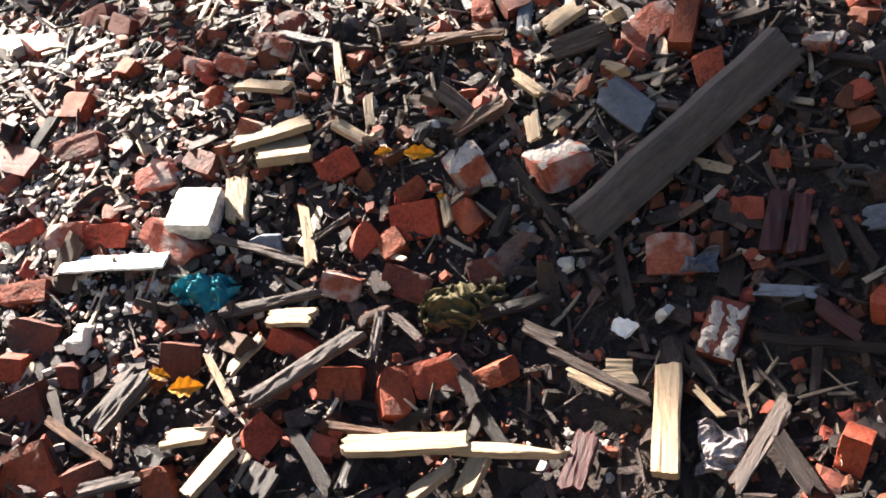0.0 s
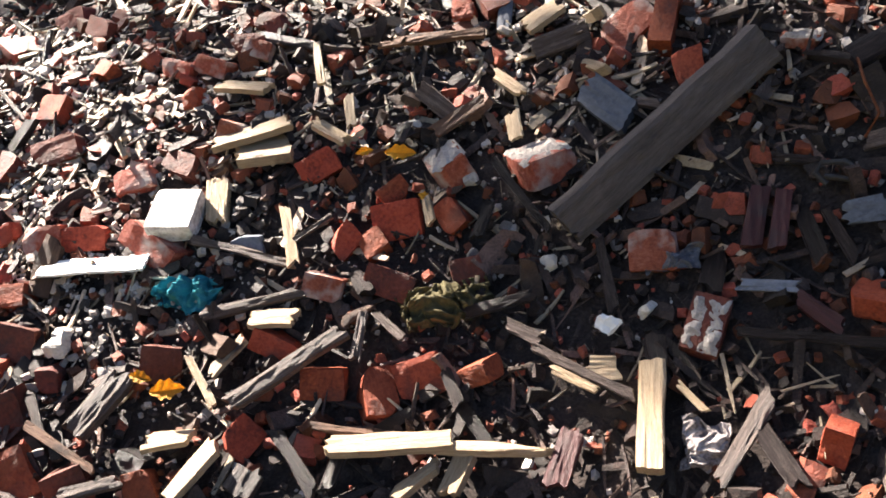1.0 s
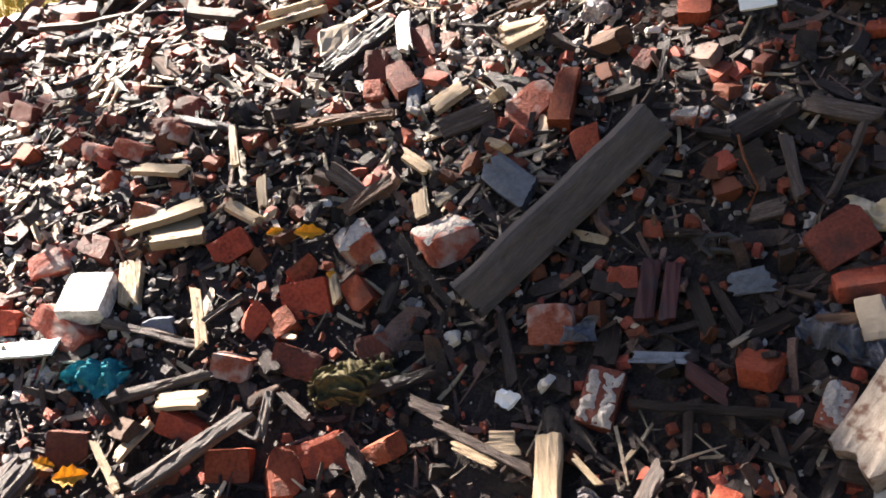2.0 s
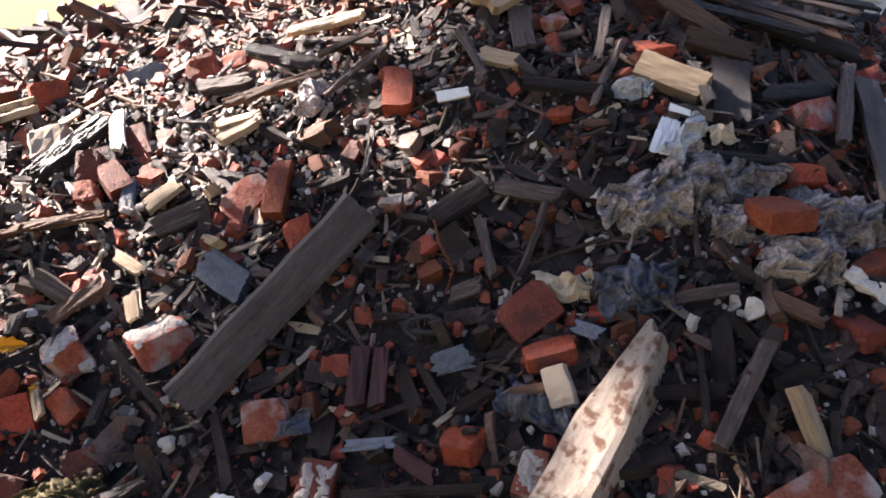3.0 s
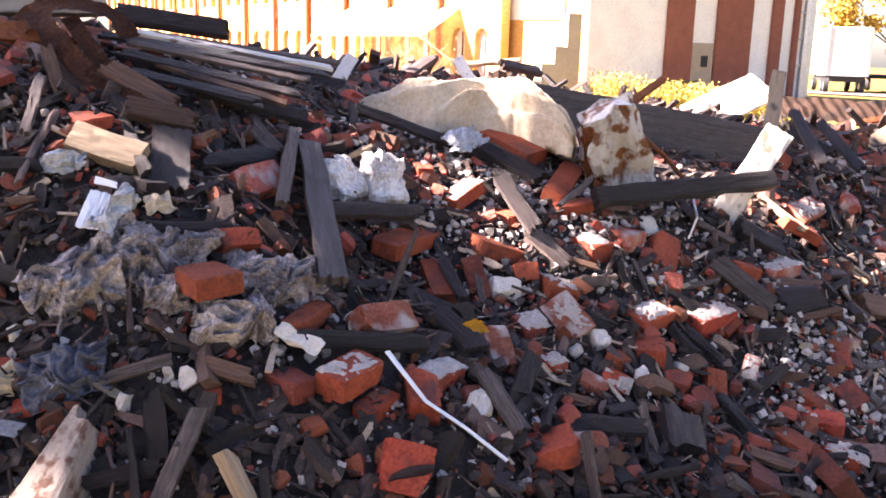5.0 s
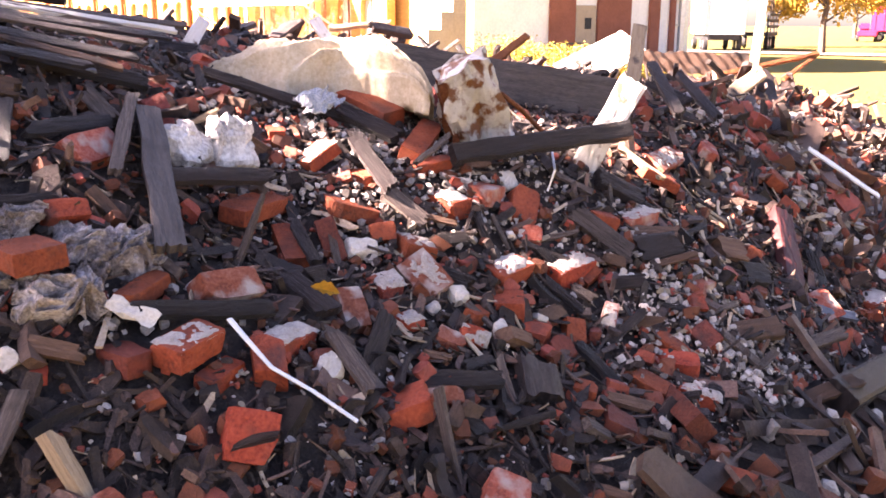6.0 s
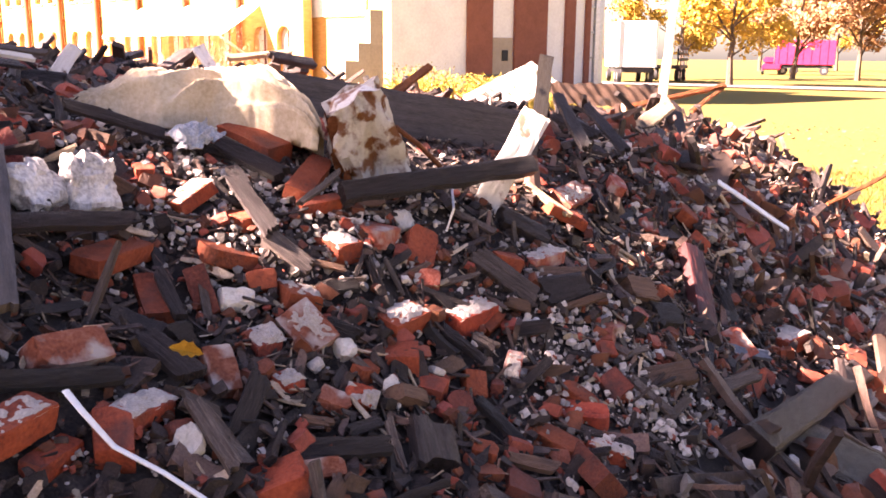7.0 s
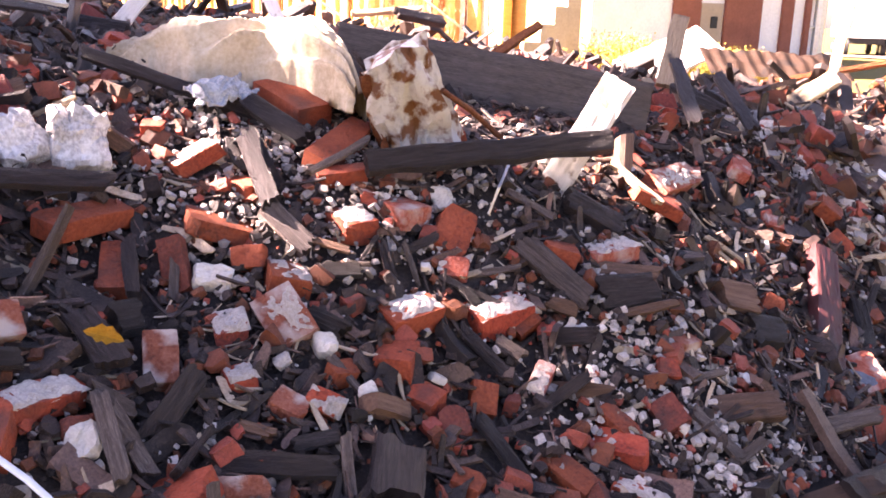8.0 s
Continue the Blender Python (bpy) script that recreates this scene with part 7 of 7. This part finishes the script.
def spots(n, gap, tries=40000):
    """Places on the mound, denser near the walk, clear of what lies there already."""
    out = []
    for _ in range(tries):
        if len(out) >= n:
            break
        x, y = rng.uniform(-1.6, 6.2), rng.uniform(0.7, 4.0)
        z = float(height(x, y))
        near = math.hypot(x - 1.6, y - 1.6)
        if z < 0.2 or rng.random() > 1.1 / (0.5 + 0.35 * near):
            continue
        if any((x - px) ** 2 + (y - py) ** 2 < (r * 0.9 + gap) ** 2 for px, py, r in placed):
            continue
        if any((x - px) ** 2 + (y - py) ** 2 < (gap * 1.3) ** 2 for px, py in out):
            continue
        out.append((x, y))
    return out


for x, y in [p for p in spots(230, 0.045) if p[0] > 1.7 or rng.random() < 0.4]:
    me, text = rng.choice(BRICK_MESHES)
    ob = tagged(new("brick", me), text, "brick", "bricks strewn over the mound")
    ob.matrix_world = loose_pose(x, y, rng.uniform(-0.01, 0.025), 0.45, rng.uniform(0.75, 1.1))
for x, y in spots(300, 0.02):
    me, text = rng.choice(WOOD_MESHES)
    ob = tagged(new("splinter", me), text, "wood", "timber strewn over the mound")
    ob.matrix_world = loose_pose(x, y, rng.uniform(0.005, 0.045), 0.45, rng.uniform(0.7, 1.2))


CHUNK_MESHES = []
for k in range(10):
    bm = board(rng.uniform(0.06, 0.15), rng.uniform(0.025, 0.05), rng.uniform(0.018, 0.035), 0.03, 0.0, 6, 3, 900 + k, rng.choice((0, 0.3, 0.5)), 0.008)
    me = bpy.data.meshes.new("charred_chunk")
    bm.to_mesh(me)
    bm.free()
    me.materials.append((CHAR, CHAR, BROWNWOOD, CHAR, GREYWOOD)[k % 5])
    CHUNK_MESHES.append((me, ("charred black chunk of broken timber", "brown chunk of broken timber", "grey chunk of broken timber")[(CHAR, BROWNWOOD, GREYWOOD).index(me.materials[0])]))
STONE_MESHES = []
for k in range(6):
    bm = lumpy(rng.uniform(0.02, 0.04), rng.uniform(0.018, 0.03), rng.uniform(0.015, 0.022), 2, 0.005, 0.006, 0.008, 950 + k)
    me = bpy.data.meshes.new("stone")
    bm.to_mesh(me)
    bm.free()
    me.materials.append(MORTAR if k % 2 else STONE)
    STONE_MESHES.append(me)
for x, y in spots(270, 0.012):
    me, text = rng.choice(CHUNK_MESHES)
    ob = tagged(new("charred_chunk", me), text, "wood", "broken timber over the mound")
    ob.matrix_world = loose_pose(x, y, rng.uniform(0.0, 0.03), 0.6, rng.uniform(0.8, 1.4))
for x, y in spots(220, 0.005):
    ob = tagged(new("stone", rng.choice(STONE_MESHES)), "small pale lump of mortar rubble", "stone", "crumbs of mortar over the mound")
    ob.matrix_world = loose_pose(x, y, rng.uniform(0.0, 0.02), 0.6, rng.uniform(0.6, 1.3))


def scatter(name, bases, total, area, size, sink, tilt, material, label, seed, accept=None, lo=0.16, category="debris"):
    """Countless small pieces as one mesh: copies of a few base shapes, turned, scaled and strewn over the mound."""
    r = np.random.RandomState(seed)
    x = r.uniform(area[0], area[1], total)
    y = r.uniform(area[2], area[3], total)
    keep = height(x, y) > lo
    if accept is not None:
        keep &= accept(x, y, r)
    if size[1] > 0.05:
        for px, py, pr in placed:
            keep &= (x - px) ** 2 + (y - py) ** 2 > min(0.045 if px < 1.9 else 0.072, pr * 0.9) ** 2
    x, y = x[keep], y[keep]
    z = height(x, y)
    e = 0.04
    nn = np.stack([height(x - e, y) - height(x + e, y), height(x, y - e) - height(x, y + e), np.full(len(x), 2 * e)], -1)
    nn = nn / np.linalg.norm(nn, axis=1)[:, None] + r.normal(size=nn.shape) * tilt
    nn /= np.linalg.norm(nn, axis=1)[:, None]
    a = r.normal(size=nn.shape)
    a -= (a * nn).sum(1)[:, None] * nn
    a /= np.linalg.norm(a, axis=1)[:, None]
    b = np.cross(nn, a)
    s = size[0] + (size[1] - size[0]) * r.rand(len(x)) ** 2.2
    V, Fc, o = [], [], 0
    which = r.randint(len(bases), size=len(x))
    for k, (bv, bf) in enumerate(bases):
        sel = np.where(which == k)[0]
        local = bv[None] * s[sel, None, None]
        w = local[..., :1] * a[sel, None] + local[..., 1:2] * b[sel, None] + local[..., 2:] * nn[sel, None]
        w += np.stack([x[sel], y[sel], z[sel] + s[sel] * sink], -1)[:, None]
        V.append(w.reshape(-1, 3))
        Fc += (bf[None] + (o + np.arange(len(sel)) * len(bv))[:, None, None]).reshape(-1, bf.shape[1]).tolist()
        o += len(sel) * len(bv)
    me = bpy.data.meshes.new(name)
    me.from_pydata(np.concatenate(V).tolist(), [], Fc)
    me.materials.append(material)
    return tagged(new(name, me), label, category, kind="stuff")


def base_of(bm):
    bmesh.ops.triangulate(bm, faces=bm.faces[:])
    bm.verts.index_update()
    out = np.array([v.co[:] for v in bm.verts]), np.array([[v.index for v in f.verts] for f in bm.faces])
    bm.free()
    return out


def pebble(seed, flat=0.7):
    bm = bmesh.new()
    bmesh.ops.create_icosphere(bm, subdivisions=1, radius=0.5)
    for v in bm.verts:
        v.co += noise.noise_vector(v.co * 1.7 + Vector((seed, 0, 0))) * 0.3
        v.co.z *= flat
    return base_of(bm)


ROUND = [pebble(k) for k in range(6)]
CHUNK = [base_of(lumpy(1.0, 0.75, 0.55, 1, 0.1, 0.1, 0.4, 30 + k)) for k in range(5)]
CHIP = [base_of(board(1.0, w, 0.045, 0.14, 0.04, 3, 2, 50 + k, tp, 0.02)) for k, (w, tp) in enumerate(((0.07, 0.6), (0.12, 0.3), (0.05, 0.8), (0.2, 0.2), (0.1, 0.5)))]
NEAR, WIDE = (-1.5, 5.2, 0.6, 3.4), (-2.2, 8.0, 0.2, 6.0)


def patchy(scale, level, shift):
    return lambda x, y, r: np.array([noise.noise((p * scale + shift, q * scale, shift)) for p, q in zip(x, y)]) > level


scatter("pebbles", CHUNK, 6500, NEAR, (0.008, 0.03), 0.1, 0.5, BITS[0], "small pale crumbs of mortar and stone over the mound", 1, patchy(1.6, -0.05, 3))
scatter("gravel", CHUNK + ROUND[:2], 10000, NEAR, (0.004, 0.013), 0.2, 0.5, BITS[0], "fine pale grit over the mound", 21, patchy(1.1, -0.1, 9))
heaps = ((3.60, 0.92, 0.2), (3.70, 0.78, 0.16), (3.25, 1.56, 0.16), (3.45, 1.56, 0.14), (3.05, 1.85, 0.24), (-0.7, 2.3, 0.4), (0.95, 2.6, 0.25))
near_heap = lambda x, y, r: np.max([np.exp(-((x - hx) ** 2 + (y - hy) ** 2) / (2 * hs * hs)) for hx, hy, hs in heaps], 0) > r.rand(len(x)) * 0.9 + 0.05
scatter("gravel_heaps", CHUNK + ROUND[:1], 76000, NEAR, (0.006, 0.028), 0.35, 0.6, BITS[0], "heaps of pale plaster crumbs and grit", 26, near_heap)
scatter("dark_grit", CHUNK, 12000, NEAR, (0.006, 0.028), 0.2, 0.5, BITS[2], "fine black cinders over the mound", 22)
scatter("rubble_crumbs", CHUNK, 3600, NEAR, (0.012, 0.07), 0.1, 0.6, BITS[1], "small red crumbs of broken brick over the mound", 2, lambda x, y, r: r.rand(len(x)) < np.where(x < 1.2, 0.7, 1.0))
scatter("charred_splinters", CHIP, 15000, NEAR, (0.02, 0.15), 0.08, 0.3, BITS[2], "charred black splinters strewn over the mound", 3)
SLAB = [base_of(board(1.0, w, t, 0.2, 0.05, 4, 2, 70 + k, tp, 0.05)) for k, (w, t, tp) in enumerate(((0.3, 0.16, 0.3), (0.22, 0.12, 0.5), (0.4, 0.2, 0.1), (0.16, 0.1, 0.6)))]
heaped = lambda x, y: np.max([np.exp(-((x - hx) ** 2 + (y - hy) ** 2) / (2 * hs * hs)) for hx, hy, hs in heaps], 0)
fewer_back = lambda x, y, r: (r.rand(len(x)) < np.where((x < 0.9) & (y > 1.9), 0.3, 1.0)) & (r.rand(len(x)) > heaped(x, y) * 1.1)
off_heaps = lambda x, y, r: r.rand(len(x)) > heaped(x, y) * 1.15
scatter("charred_chunks", SLAB, 4200, NEAR, (0.04, 0.16), 0.0, 0.5, BITS[2], "broken charred chunks of timber over the mound", 27, fewer_back)
scatter("brown_chunks", SLAB, 1500, NEAR, (0.04, 0.15), 0.06, 0.55, BITS[4], "broken brown chunks of timber over the mound", 28, off_heaps)
scatter("red_crumbs", CHUNK, 1500, (-1.8, 1.4, 2.2, 4.5), (0.02, 0.07), 0.1, 0.5, BITS[1], "broken red brick ends over the mound's back", 29)
scatter("soot_lumps", CHUNK, 7000, NEAR, (0.010, 0.048), 0.15, 0.6, BITS[2], "black lumps of charcoal between the larger pieces", 36)
scatter("brick_grit", CHUNK, 7000, NEAR, (0.008, 0.034), 0.25, 0.6, BITS[1], "fine red brick grit over the mound", 37)
scatter("pale_splinters", CHIP, 4200, NEAR, (0.02, 0.12), 0.12, 0.25, BITS[3], "pale wood splinters strewn over the mound", 4)
scatter("brown_splinters", CHIP, 7000, NEAR, (0.02, 0.13), 0.1, 0.3, BITS[4], "grey-brown wood splinters strewn over the mound", 5)
SHOULDER = (5.0, 7.4, 0.35, 2.9)
scatter("shoulder_bricks", CHUNK, 700, SHOULDER, (0.04, 0.13), 0.15, 0.6, BITS[1], "broken red bricks over the mound's shoulder", 31)
scatter("shoulder_timber", SLAB[1:2] + CHIP, 2200, SHOULDER, (0.06, 0.26), 0.10, 0.5, BITS[4], "broken brown timber over the mound's shoulder", 32)
scatter("shoulder_charred_timber", SLAB[1:2] + CHIP, 1500, SHOULDER, (0.06, 0.26), 0.08, 0.45, BITS[2], "charred timber over the mound's shoulder", 33)
scatter("shoulder_laths", CHIP, 900, SHOULDER, (0.05, 0.22), 0.15, 0.5, BITS[3], "pale broken laths over the mound's shoulder", 34)
scatter("shoulder_crumbs", CHUNK, 8000, SHOULDER, (0.012, 0.07), 0.15, 0.5, BITS[0], "pale plaster crumbs over the mound's shoulder", 35)
out_near = lambda x, y, r: ~((x > -1.5) & (x < 5.2) & (y > 0.6) & (y < 3.4))
scatter("far_bricks", CHUNK, 2600, WIDE, (0.06, 0.15), 0.2, 0.6, BITS[1], "broken red bricks over the mound's far slopes", 6, out_near)
scatter("far_timber", CHIP, 3600, WIDE, (0.12, 0.6), 0.06, 0.3, BITS[4], "broken grey timber over the mound's far slopes", 7, out_near)
scatter("far_charred_timber", CHIP, 3600, WIDE, (0.12, 0.6), 0.06, 0.3, BITS[2], "charred timber over the mound's far slopes", 8, out_near)
scatter("far_crumbs", ROUND, 4200, WIDE, (0.02, 0.08), 0.1, 0.5, BITS[0], "pale stone crumbs over the mound's far slopes", 9, out_near)
scatter("sunlit_laths", CHIP, 3200, (-2.0, 1.0, 1.9, 5.0), (0.04, 0.17), 0.06, 0.22, BITS[3], "pale broken laths strewn over the mound's back", 23)


def tuft(seed):
    r = random.Random(seed)
    v, f = [], []
    for k in range(6):
        q, lean = r.random() * math.tau, r.uniform(0.1, 0.6)
        p = Vector((r.uniform(-0.4, 0.4), r.uniform(-0.4, 0.4), 0))
        side = Vector((-math.sin(q), math.cos(q), 0)) * 0.06
        tip = p + Vector((math.cos(q) * lean, math.sin(q) * lean, r.uniform(0.6, 1.1)))
        i = len(v)
        v += [p - side, p + side, tip]
        f.append((i, i + 1, i + 2))
    return np.array([tuple(p) for p in v]), np.array(f)


LAWN = surface("lawn grass", [(0.3, (0.05, 0.055, 0.008)), (0.7, (0.20, 0.15, 0.022))], 2, rough=0.8, bump=0.0, vary=0.4, island=True)
outside = lambda x, y, r: (height(x, y) < 0.22)
scatter("grass", [tuft(k) for k in range(6)], 30000, (-3.0, 16.0, -5.0, 6.0), (0.04, 0.12), 0.0, 0.1, LAWN, "short yellowing lawn grass beside the mound", 24, outside, -1, "grass")
scatter("fallen_leaves", [base_of(board(1.0, 0.6, 0.03, 0.2, 0.1, 3, 2, 90 + k, 0.5, 0.05)) for k in range(3)], 2600, (4.0, 26.0, -8.0, 14.0), (0.05, 0.12), 0.1, 0.3,
        BITS[4], "brown fallen leaves scattered on the lawn", 25, outside, -1, "leaves")
